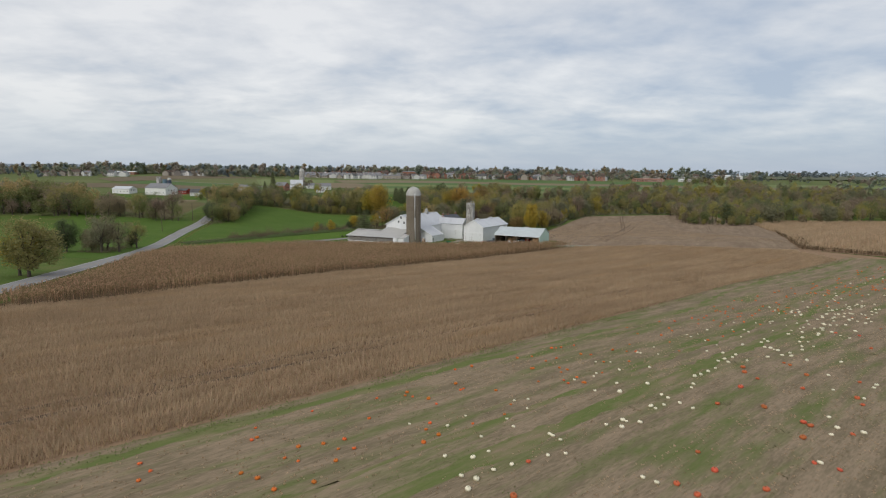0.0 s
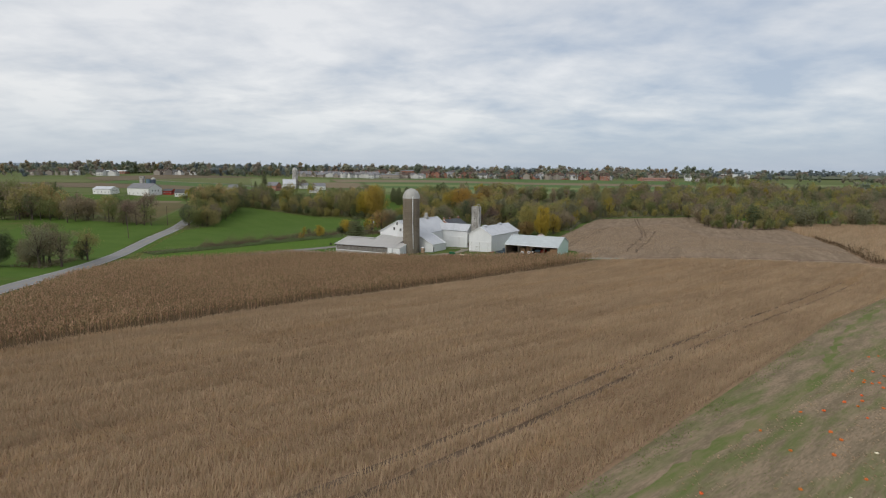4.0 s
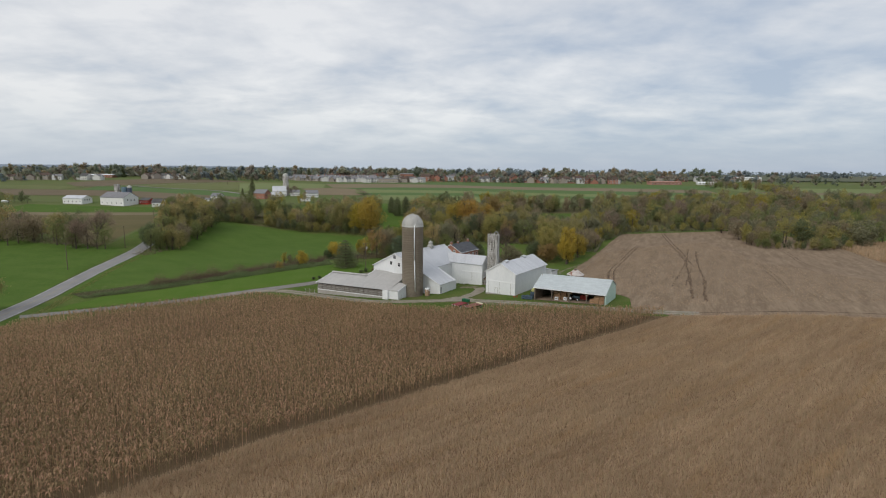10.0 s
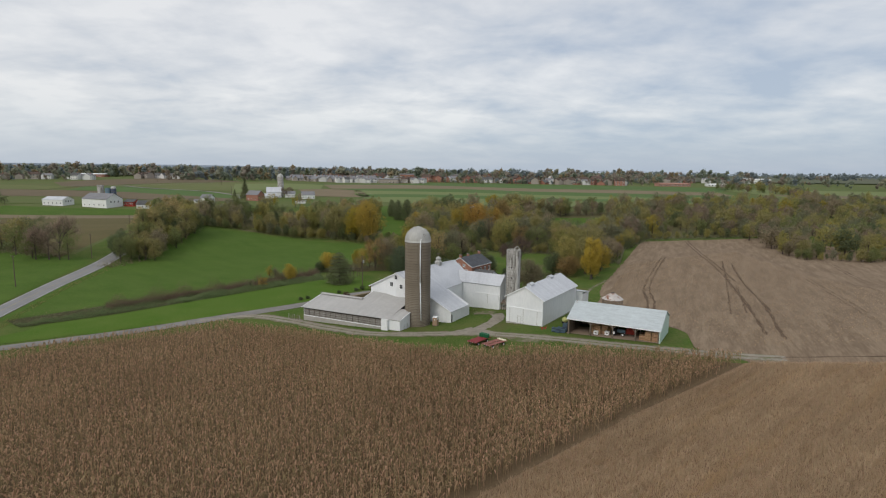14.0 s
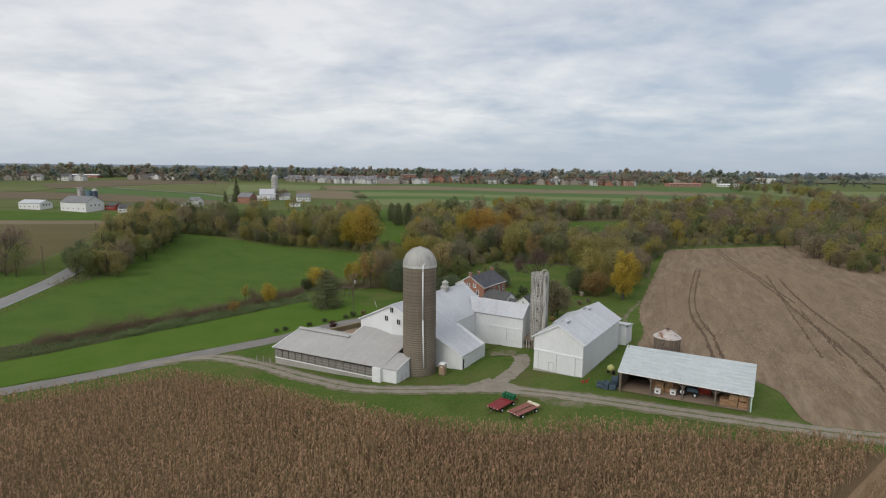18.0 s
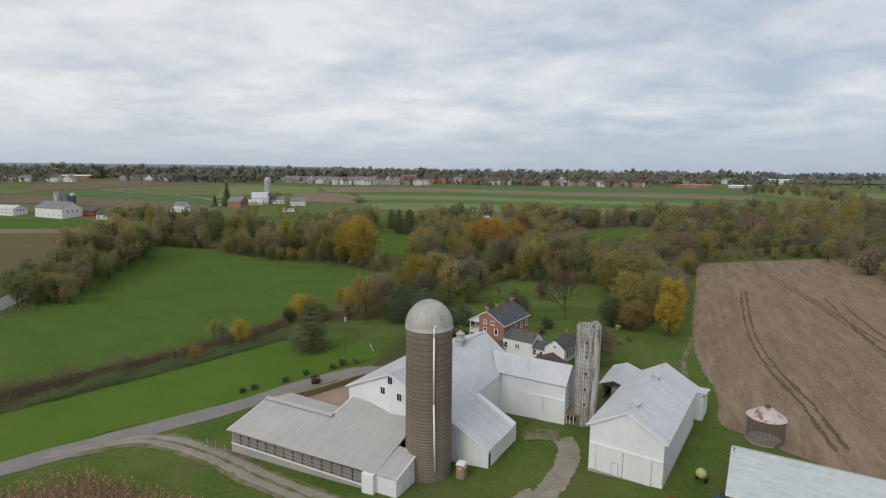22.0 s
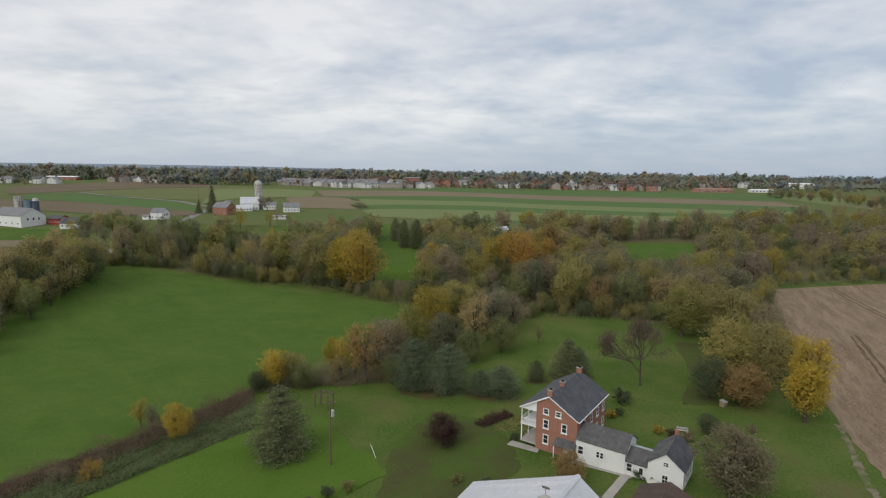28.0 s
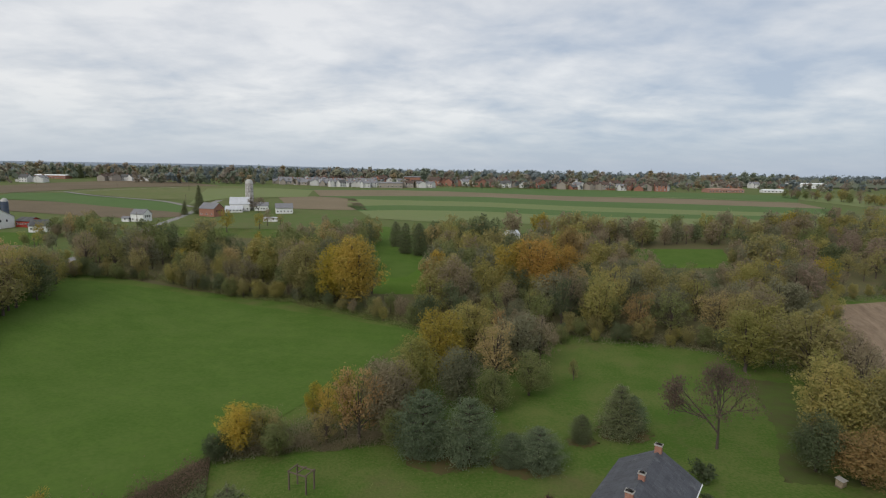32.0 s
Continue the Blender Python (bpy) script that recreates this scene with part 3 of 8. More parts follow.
for s in (-1, 1):
    ribbon("wheel_track", [(x + 0.35 * s, y + 0.78 * s) for x, y in LANE], 1.5, 110, 0.14, M_GRAVEL, "worn gravel wheel track of the lane", "track", wob=0.16)
ribbon("yard_spur", [(12.5, -10), (15.0, -6.8), (17.8, -2.2), (20.2, 2.6), (20.9, 6.5), (20.4, 9.0)], 3.3, 40, 0.135, M_GRAVEL, "worn dirt spur between barn and shed", wob=0.2)
loft("lane_apron", [(4, -11.5), (10, -10.5), (19, -12.5)], [(9.5, -8.2), (13, -5.2), (17.5, -9.5)], 14, 5, 0.13, M_GRAVEL, "worn gravel apron where lane and spur meet", "track", wob=0.25)
loft("dirt_patch", [(14.5, 8.2), (17, 8.6), (20, 7.5)], [(14.8, 11.4), (17.5, 12.2), (20.8, 11.5)], 20, 8, 0.12, M_SPUR, "trodden dirt patch by the barn", "track", wob=0.3)
loft("dirt_patch", [(19.5, -13.6), (24, -15.2), (30, -17)], [(21, -18.6), (26, -20.2), (31.5, -19.4)], 20, 8, 0.09, M_SPUR, "trodden dirt patch beside the farm wagons", "track", wob=0.4, edge=-0.05)
loft("barnyard", [(-29.5, 21.5), (-24, 26.5), (-19, 30.8), (-13, 36)], [(-17, 17), (-13, 24), (-10, 28), (-7, 33)], 14, 10, 0.12, M_YARD, "bare brown walled barnyard")
loft("shed_apron", [(34, -13), (42, -18.5), (50.5, -23.5)], [(37.5, -7), (46, -12), (54.5, -17)], 12, 6, 0.1, M_YARD, "trodden soil floor under the machine shed")
loft("meadow_strip", [(-95, -19), (-68, -1), (-52, 13), (-33, 28), (-22, 41), (-12, 50)], [(-93, 12), (-80, 20), (-62, 34), (-46, 54), (-36, 66), (-27, 72)], 30, 12, 0.07, M_MEADOW, "bright green mown meadow by the drive", wob=1.0)
BRUSH_LOW = [(-97, -2), (-81, 12), (-70, 24.5), (-60, 35.5), (-51, 46), (-43.5, 57.5), (-37, 66)]
BRUSH_TOP = [(-105, 4), (-90, 20), (-77, 35), (-66, 47), (-57, 60), (-50, 73), (-44, 86)]
loft("brush_strip", BRUSH_LOW, BRUSH_TOP, 30, 6, 0.1, M_BRUSH, "brown weedy ditch strip")
for off, width, lines in ((1.0, 0.85, ([(113, 126), (88.5, 78), (73, 43), (67, 22), (62, 10), (59, 2)], [(155, 195), (134, 129), (122, 90), (112, 62)])),
                          (0.0, 0.95, ([(136, 116), (113, 68), (100, 37), (84.5, 1.5), (75, -20)], [(136, 108), (111, 52), (93.5, 11), (81, -14), (77, -23.5)])),
                          (0.0, 0.5, ([(117, 76), (97, 37), (78.5, 0.7)], [(108, 52), (83, 1.7)])),
                          (0.9, 0.35, ([(146, 73), (128.6, 33.6), (112, 0.2)], [(205, 170), (180, 105), (160, 60)], [(96, 150), (80, 112), (68, 84)]))):
    for line in lines:
        for k in ((-off, off) if off else (0,)):
            ribbon("wheel_rut", [(x + k, y + k * 0.2) for x, y in line], width, 60, 0.11, M_RUT, "dark pressed wheel rut in stubble", "rut", wob=0.3)

loft("worn_lawn", [(-13.5, 38), (-13.5, 46), (-13, 58), (-10, 67), (-5, 75)], [(-2, 39), (3, 46), (8, 52), (8, 62), (3.5, 71)], 40, 20, 0.1, M_WORN_LAWN, "worn brownish patch of lawn", "lawn", wob=0.8, edge=-0.1)
loft("worn_lawn", [(61, 125), (54, 99), (43, 79)], [(72, 121), (66, 99), (56, 78)], 40, 16, 0.1, M_WORN_LAWN, "worn brownish lawn by the field trees", "lawn", wob=0.8, edge=-0.1)
ribbon("field_path", [(68.5, 70), (63.9, 61), (59.2, 53), (54.9, 44.4), (52, 36)], 1.1, 50, 0.09, M_SPUR, "faint trodden path along the stubble", "track", wob=0.25)

# far strips of farmland
def strip(name, a, b, material, label, dz=0.4):
    loft(name, a, b, 24, 6, dz, material, label)


E0 = [(-216, 709), (-72, 749), (8, 815), (174, 795), (333, 775), (464, 725)]
E1 = [(-170, 700), (-72, 722), (6, 711), (140, 646), (270, 633), (376, 590)]
E2 = [(-135, 580), (-47, 605), (36, 613), (123, 567), (234, 548), (354, 513)]
E3 = [(-100, 547), (-54, 540), (31, 533), (107, 498), (205, 480), (328, 459)]
E4 = [(-87, 466), (-49, 482), (28, 481), (98, 457), (189, 442), (317, 438)]
E5 = [(-72, 432), (-45, 443), (25, 443), (90, 418), (177, 414), (304, 414)]
E6 = [(-57, 387), (-15, 372), (20, 374), (78, 363), (159, 368), (279, 368)]
for a, b, m, lab in ((E0, E1, M_FIELD_DARK, "green strip below the town"), (E1, E2, M_SOIL, "brown harvested strip"), (E2, E3, M_FIELD_DARK, "dark green cover crop strip"),
                     (E3, E4, M_FIELD_PALE, "pale green hay strip"), (E4, E5, M_FIELD_DARK, "dark green cover crop strip"), (E5, E6, M_FIELD_PALE, "pale green hay strip")):
    strip("strip_field", a, b, m, lab)
strip("strip_field", [(200, 660), (290, 650), (385, 600)], [(200, 652), (290, 641), (382, 594)], M_FIELD_PALE, "thin pale grass strip", 0.6)
strip("strip_field", [(-170, 550), (-141, 575), (-95, 556)], [(-129, 441), (-91, 437), (-66, 440)], M_SOIL, "brown bare patch by the far farm")
strip("strip_field", [(-556, 671), (-558, 775), (-524, 880), (-404, 862)], [(-453, 542), (-428, 625), (-398, 703), (-311, 762)], M_SOIL_DARK, "brown tilled hill field")
strip("strip_field", [(-414, 605), (-366, 712), (-297, 766), (-168, 694)], [(-395, 578), (-283, 504), (-214, 500), (-150, 575)], M_FIELD_OLIVE, "olive green hill field")
strip("strip_field", [(-300, 690), (-225, 720), (-168, 690)], [(-218, 460), (-212, 530), (-145, 566)], M_FIELD_PALE, "fresh green hill field", 0.55)
strip("strip_field", [(-440, 560), (-395, 572), (-348, 534), (-283, 498), (-248, 480), (-214, 446)], [(-410, 482), (-375, 480), (-330, 466), (-277, 439), (-217, 412), (-192, 399)], M_FIELD_DARK, "green field along the lane")
strip("strip_field", [(-640, 500), (-410, 482), (-330, 466), (-277, 439), (-217, 412), (-194, 400)], [(-560, 405), (-342, 404), (-290, 388), (-250, 374), (-210, 366), (-187, 379)], M_SOIL_DARK, "brown tilled field behind the white barns")
strip("strip_field", [(-900, 640), (-640, 600), (-450, 560)], [(-860, 520), (-640, 505), (-440, 490)], M_FIELD_OLIVE, "haze-tinted green field on the rise")
ribbon("field_lane", [(-460, 560), (-408, 590), (-377, 655), (-340, 715)], 3.5, 40, 0.55, M_GRAVEL, "pale gravel field lane")
ribbon("field_lane", [(-408, 588), (-348, 538), (-283, 502), (-248, 484), (-214, 448), (-201, 440)], 5.0, 40, 0.6, M_PAVED, "pale paved field lane")
strip("strip_field", [(400, 400), (700, 380)], [(420, 700), (900, 650)], M_FIELD_PALE, "pale green far meadow")
strip("strip_field", [(420, 500), (700, 470)], [(420, 560), (780, 530)], M_SOIL, "brown far strip")
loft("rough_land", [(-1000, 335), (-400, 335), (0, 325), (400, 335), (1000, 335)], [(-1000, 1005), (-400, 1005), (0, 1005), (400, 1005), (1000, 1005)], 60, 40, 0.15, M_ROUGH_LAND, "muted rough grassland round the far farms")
loft("hedge_land", [(-148, 96), (-168, 205), (-190, 330)], [(-420, 112), (-460, 220), (-480, 330)], 40, 30, 0.05, M_ROUGH_LAND, "muted rough grass slope by the road")
loft("woodland_floor", [(-146, 200), (-57, 191), (-18, 164), (8, 134), (30, 156), (70, 140), (128, 200), (228, 222)], [(-152, 300), (-80, 300), (-20, 325), (30, 325), (60, 325), (120, 325), (200, 325), (300, 325)], 60, 24, 0.07, M_WOOD_FLOOR, "leaf-strewn floor of the creek wood")
loft("clearing", [(-34, 196), (-33, 225), (-40, 275), (-50, 335)], [(-12, 196), (-11, 225), (-9, 262), (-20, 318)], 30, 10, 0.2, M_MEADOW, "green clearing in the creek wood", "meadow", wob=1.0, edge=-0.1)
loft("clearing", [(80, 246), (84, 262), (90, 288)], [(128, 248), (136, 266), (145, 291)], 20, 12, 0.2, M_MEADOW, "green clearing in the creek wood", "meadow", wob=1.0, edge=-0.1)
for a, b in (([(-40, 222), (-22, 222), (-10, 262)], [(-52, 345), (-40, 345), (-20, 300)]), ([(80, 250), (128, 256)], [(92, 288), (142, 290)]), ([(14, 270), (40, 270)], [(14, 312), (44, 312)])):
    loft("clearing", a, b, 12, 8, 0.25, M_FIELD_GREEN, "small green meadow in the wood")
# sheet in the haze-muted colour, from the town to the hills
loft("far_land", [(-4900, 1010), (-1000, 1010), (1000, 1010), (4900, 1010)], [(-4900, 4500), (-1000, 4500), (1000, 4500), (4900, 4500)], 40, 30, 2.0, M_HAZED_LAND, "far farmland beyond the town, muted by painted haze")
TRAM = [(-60, -225), (-38, -207.5), (-5.4, -180.8), (15.4, -161.7), (34.1, -142.6), (58, -120.7), (78.2, -103.5), (112, -74)]
for off in (-1.3, 1.3):
    ribbon("wheel_rut", [(x + off * 0.68, y - off * 0.73) for x, y in TRAM], 0.8, 70, 0.15, M_RUT, "dark wheel rut through the soybeans", "rut", wob=0.1)


# ---- geometry kit: every builder returns (verts, faces) ----
def box(x0, x1, y0, y1, z0, z1):
    v = [(x, y, z) for z in (z0, z1) for y in (y0, y1) for x in (x0, x1)]
    return v, [(0, 2, 3, 1), (4, 5, 7, 6), (0, 1, 5, 4), (2, 6, 7, 3), (0, 4, 6, 2), (1, 3, 7, 5)]


def join(*geos):
    V, F = [], []
    for v, f in geos:
        k = len(V)
        V += v
        F += [tuple(i + k for i in q) for q in f]
    return V, F


def extrude(prof, y0, y1, axis="y"):
    """A closed outline of (across, z) swept along y, or along x."""
    n = len(prof)
    v = [(a, y, z) if axis == "y" else (y, a, z) for y in (y0, y1) for a, z in prof]
    return v, [tuple(range(n)), tuple(range(2 * n - 1, n - 1, -1))] + [(i, n + i, n + (i + 1) % n, (i + 1) % n) for i in range(n)]


def slab(p, q, r, s, th):
    """A plate on four corners (in order), th thick downwards."""
    a = [Vector(c) for c in (p, q, r, s)]
    n = (a[1] - a[0]).cross(a[3] - a[0]).normalized()
    if n.z < 0:
        a, n = a[::-1], -n
    v = [tuple(c) for c in a] + [tuple(c - n * th) for c in a]
    return v, [(0, 1, 2, 3), (7, 6, 5, 4), (0, 4, 5, 1), (1, 5, 6, 2), (2, 6, 7, 3), (3, 7, 4, 0)]


def tube(p, q, r0, r1=None, n=8, cap=True):
    r1 = r0 if r1 is None else r1
    p, q = Vector(p), Vector(q)
    d = (q - p).normalized()
    a = d.orthogonal().normalized()
    b = d.cross(a)
    v = []
    for c, r in ((p, r0), (q, r1)):
        v += [tuple(c + (a * math.cos(2 * math.pi * i / n) + b * math.sin(2 * math.pi * i / n)) * r) for i in range(n)]
    f = [(i, (i + 1) % n, n + (i + 1) % n, n + i) for i in range(n)]
    if cap:
        f += [tuple(range(n))[::-1], tuple(range(n, 2 * n))]
    return v, f


def ring(r0, r1, z0, z1, n=40):
    v = []
    for r, z in ((r0, z0), (r1, z0), (r1, z1), (r0, z1)):
        v += [(r * math.cos(2 * math.pi * i / n), r * math.sin(2 * math.pi * i / n), z) for i in range(n)]
    return v, [(k * n + i, k * n + (i + 1) % n, (k + 1) % 4 * n + (i + 1) % n, (k + 1) % 4 * n + i) for k in range(4) for i in range(n)]


def lathe(prof, n=32, ribs=0.0):
    """An outline of (r, z) turned round the axis; ribs lifts every fourth seam."""
    v = []
    for r, z in prof:
        v += [((r + (ribs if i % 4 == 0 and r > 0.05 else 0)) * math.cos(2 * math.pi * i / n), (r + (ribs if i % 4 == 0 and r > 0.05 else 0)) * math.sin(2 * math.pi * i / n), z) for i in range(n)]
    m = len(prof)
    f = [(k * n + i, k * n + (i + 1) % n, (k + 1) * n + (i + 1) % n, (k + 1) * n + i) for k in range(m - 1) for i in range(n)]
    return v, f


def shift(geo, x=0, y=0, z=0, rz=0):
    c, s = math.cos(radians(rz)), math.sin(radians(rz))
    return [(a * c - b * s + x, a * s + b * c + y, h + z) for a, b, h in geo[0]], geo[1]


def thing(name, x, y, z, rz=0, label="", category="", group="", kind=""):
    ob = new(name)
    ob.empty_display_size = 0.5
    ob.matrix_world = pose(x, y, z, 0, 0, rz)
    return tagged(ob, label, category, group, kind)


def part(name, geo, material, parent, label="", smooth=False):
    ob = mesh_object(name, geo[0], geo[1], material, parent, smooth)
    return tagged(ob, label) if label else ob


def twin(ob, x=0, y=0, z=0, rz=0, parent=None):
    """Another object on the same mesh."""
    o = new(ob.name.split(".")[0], ob.data)
    o.parent = parent or ob.parent
    o.matrix_basis = pose(x, y, z, 0, 0, rz)
    return o


def roof(parent, p, q, r, s, n, material, name="roof", th=0.09, sheet="roof_sheet", rows=1, gap=0.05, lift=0.035):
    """A roof slope p-q (eave), s-r (ridge) as a deck with n separate sheets laid on it, in rows."""
    deck = part(name, slab(p, q, r, s, th), material, parent)
    P, Q, R, S = (Vector(c) for c in (p, q, r, s))
    nrm = (Q - P).cross(S - P).normalized()
    nrm = -nrm if nrm.z < 0 else nrm
    for j in range(rows):
        b0, b1 = j / rows, (j + 1) / rows
        for i in range(n):
            a0, a1 = (i + gap / 2) / n, (i + 1 - gap / 2) / n
            up = nrm * (lift + 0.004 * ((i * 7 + j * 3) % 3))

            def at(a, b):
                return tuple((P.lerp(Q, a)).lerp(S.lerp(R, a), b) + up)
            o = part(sheet, slab(at(a0, b0), at(a1, b0), at(a1, b1 - 0.004), at(a0, b1 - 0.004), lift + 0.01), material, deck)
    return deck


def window(parent, c, w, h, axis="x", out=-1, trim=0.1, cols=1, rows=2, frame_mat=None, sill=False):
    """A sash window centred at c on a wall along the axis, facing out (-1 or 1 across it): casing, glass, bars."""
    fm = frame_mat or M_TRIM

    def put(a0, a1, z0, z1, d0, d1):
        lo, hi = sorted((c[1] + out * d0, c[1] + out * d1)) if axis == "x" else sorted((c[0] + out * d0, c[0] + out * d1))
        return box(c[0] + a0, c[0] + a1, lo, hi, c[2] + z0, c[2] + z1) if axis == "x" else box(lo, hi, c[1] + a0, c[1] + a1, c[2] + z0, c[2] + z1)
    a, b = w / 2, h / 2
    bars = [put(-a - trim, -a, -b - trim, b + trim, -0.02, 0.07), put(a, a + trim, -b - trim, b + trim, -0.02, 0.07),
            put(-a, a, b, b + trim, -0.02, 0.07), put(-a, a, -b - trim, -b, -0.02, 0.09)]
    win = part("window", join(*bars), fm, parent)
    mull = [put(-a, a, -b + h * k / rows - 0.03, -b + h * k / rows + 0.03, 0.0, 0.05) for k in range(1, rows)]
    mull += [put(-a + w * k / cols - 0.025, -a + w * k / cols + 0.025, -b, b, 0.0, 0.045) for k in range(1, cols)]
    if mull:
        part("glazing_bar", join(*mull), fm, win)
    for i in range(cols):
        for k in range(rows):
            part("pane", put(-a + w * i / cols + 0.01, -a + w * (i + 1) / cols - 0.01, -b + h * k / rows + 0.01, -b + h * (k + 1) / rows - 0.01, 0.006, 0.02), M_GLASS, win)
    if sill:
        part("sill", put(-a - trim - 0.08, a + trim + 0.08, -b - trim - 0.09, -b - trim, -0.02, 0.14), fm, win)
    return win


A0 = -31


def uv(u, v, a=A0):
    c, s = math.cos(radians(a)), math.sin(radians(a))
    return (u * c - v * s, u * s + v * c)


# ---- silos ----
def big_silo():
    t = thing("silo", 0, 0, -0.9, 0, "tall brown concrete stave silo with a galvanised dome", "silo")
    part("wall", lathe([(3.09, -0.4), (3.09, 21.1), (2.9, 21.1)], 48), M_STAVE, t, "rust-streaked concrete staves", True)
    hoop = part("hoop", ring(3.08, 3.16, 0, 0.09), M_STAVE_HOOP, t)
    hoop.matrix_basis = pose(0, 0, 0.5)
    z = 0.5
    while z < 20.4:
        z += 0.34 + 0.5 * (z / 21) ** 1.5
        twin(hoop, 0, 0, z)
    stave = part("stave", box(3.07, 3.112, -0.1, 0.1, -0.3, 21.0), M_STAVE, t)
    stave.matrix_basis = pose(0, 0, 0)
    for k in range(1, 84):
        twin(stave, rz=k * 360 / 84)
    dome = part("dome", lathe([(3.2, 21.05), (3.2, 21.25)] + [(3.16 * math.cos(a), 21.25 + 3.45 * math.sin(a)) for a in [math.pi / 2 * k / 12 for k in range(12)]] + [(0.22, 24.68)], 64, 0.035), M_GALV, t, "ribbed galvanised dome", True)
    arc = [(3.19 * math.cos(a), 0, 21.25 + 3.48 * math.sin(a)) for a in [math.pi / 2 * k / 9 * 0.96 for k in range(10)]]
    rib = part("rib", join(*[tube(p, q, 0.032, n=5, cap=False) for p, q in zip(arc, arc[1:])]), M_GALV, dome)
    for k in range(1, 26):
        twin(rib, rz=k * 360 / 26)
    part("vent_cap", lathe([(0.3, 24.6), (0.34, 24.72), (0.2, 24.84), (0.01, 24.87)], 16), M_GALV, dome)
    part("rim_band", ring(3.1, 3.2, 20.95, 21.13), M_HOOP, t)
    pipe = part("fill_pipe", join(tube((0.95, -3.22, 2.2), (0.72, -3.22, 11.5), 0.13), tube((0.72, -3.22, 11.5), (0.7, -3.22, 20.6), 0.13), tube((0.7, -3.22, 20.6), (0.72, -3.05, 21.7), 0.14), tube((0.72, -3.05, 21.7), (1.2, -2.6, 22.3), 0.13)), M_TRIM, t, "white filler pipe", True)
    for z in (4, 8, 12, 16, 19.5):
        part("bracket", box(0.55, 1.05, -3.3, -3.05, z, z + 0.1), M_HOOP, pipe)
    part("hatch_rail", join(tube((1.5, -2.5, 22.6), (1.9, -2.4, 22.75), 0.022), tube((1.9, -2.4, 22.75), (1.85, -2.2, 23.2), 0.022), tube((1.5, -2.5, 22.6), (1.4, -2.3, 23.1), 0.022), tube((1.4, -2.3, 23.1), (1.85, -2.2, 23.2), 0.022)), M_HOOP, t)


def small_silo():
    t = thing("silo", 25.5, 14.6, 0.3, 0, "narrow grey stave silo, open topped and stained", "silo")
    part("wall", lathe([(1.93, -0.6), (1.93, 16.1), (1.78, 16.1), (1.78, 13.5), (0.02, 13.4)], 40), M_STAVE_GREY, t, "stained grey concrete", True)
    hoop = part("hoop", ring(1.92, 1.955, 0, 0.04, 32), M_STAVE_HOOP, t)
    hoop.matrix_basis = pose(0, 0, 0.6)
    for k in range(1, 22):
        twin(hoop, 0, 0, 0.6 + 0.72 * k)
    stave = part("stave", box(1.915, 1.945, -0.07, 0.07, -0.3, 16.05), M_STAVE_GREY, t)
    for k in range(1, 28):
        twin(stave, rz=k * 360 / 28)
    chute = part("chute", lathe([(0.55, 0.2), (0.55, 15.9)], 14), M_STAVE_GREY, t, "half-round ladder chute")
    chute.matrix_basis = pose(0.75, -1.75, 0)
    for z in (3.2, 5.8, 8.4, 11.2, 13.6):
        part("hatch", box(-0.85, -0.6, -1.86, -1.68, z, z + 0.34), M_DARK, t)
    arc = [(0.7 + 0.75 * math.cos(a), -1.2, 15.9 + 1.15 * math.sin(a)) for a in [math.pi * k / 7 for k in range(8)]]
    part("blower_pipe", join(*[tube(p, q, 0.13) for p, q in zip(arc, arc[1:])], tube(arc[0], (1.45, -1.5, 1), 0.13)), M_GALV, t, "bent filler spout", True)
    part("lightning_rod", tube((-0.9, -0.3, 16), (-0.9, -0.3, 17.3), 0.03), M_HOOP, t)
    x, y = uv(12.8, 24.7)
    h = thing("feed_hut", x, y, hgt(x, y) - 0.1, A0, "small weathered feed hut at a silo foot", "hut")
    part("wall", box(-1.2, 1.2, -1.0, 1.0, 0, 1.9), M_WOOD, h)
    part("roof", slab((-1.4, -1.2, 1.95), (1.4, -1.2, 1.95), (1.4, 1.1, 2.5), (-1.4, 1.1, 2.5), 0.08), M_WOOD, h)
    for k in (-0.7, -0.1, 0.5):
        part("opening", box(k - 0.2, k + 0.2, -1.03, -0.98, 0.9, 1.5), M_DARK, h)
        part("post", box(k - 0.28, k - 0.21, -1.06, -0.99, 0.1, 1.9), M_TRIM, h)


big_silo()
small_silo()


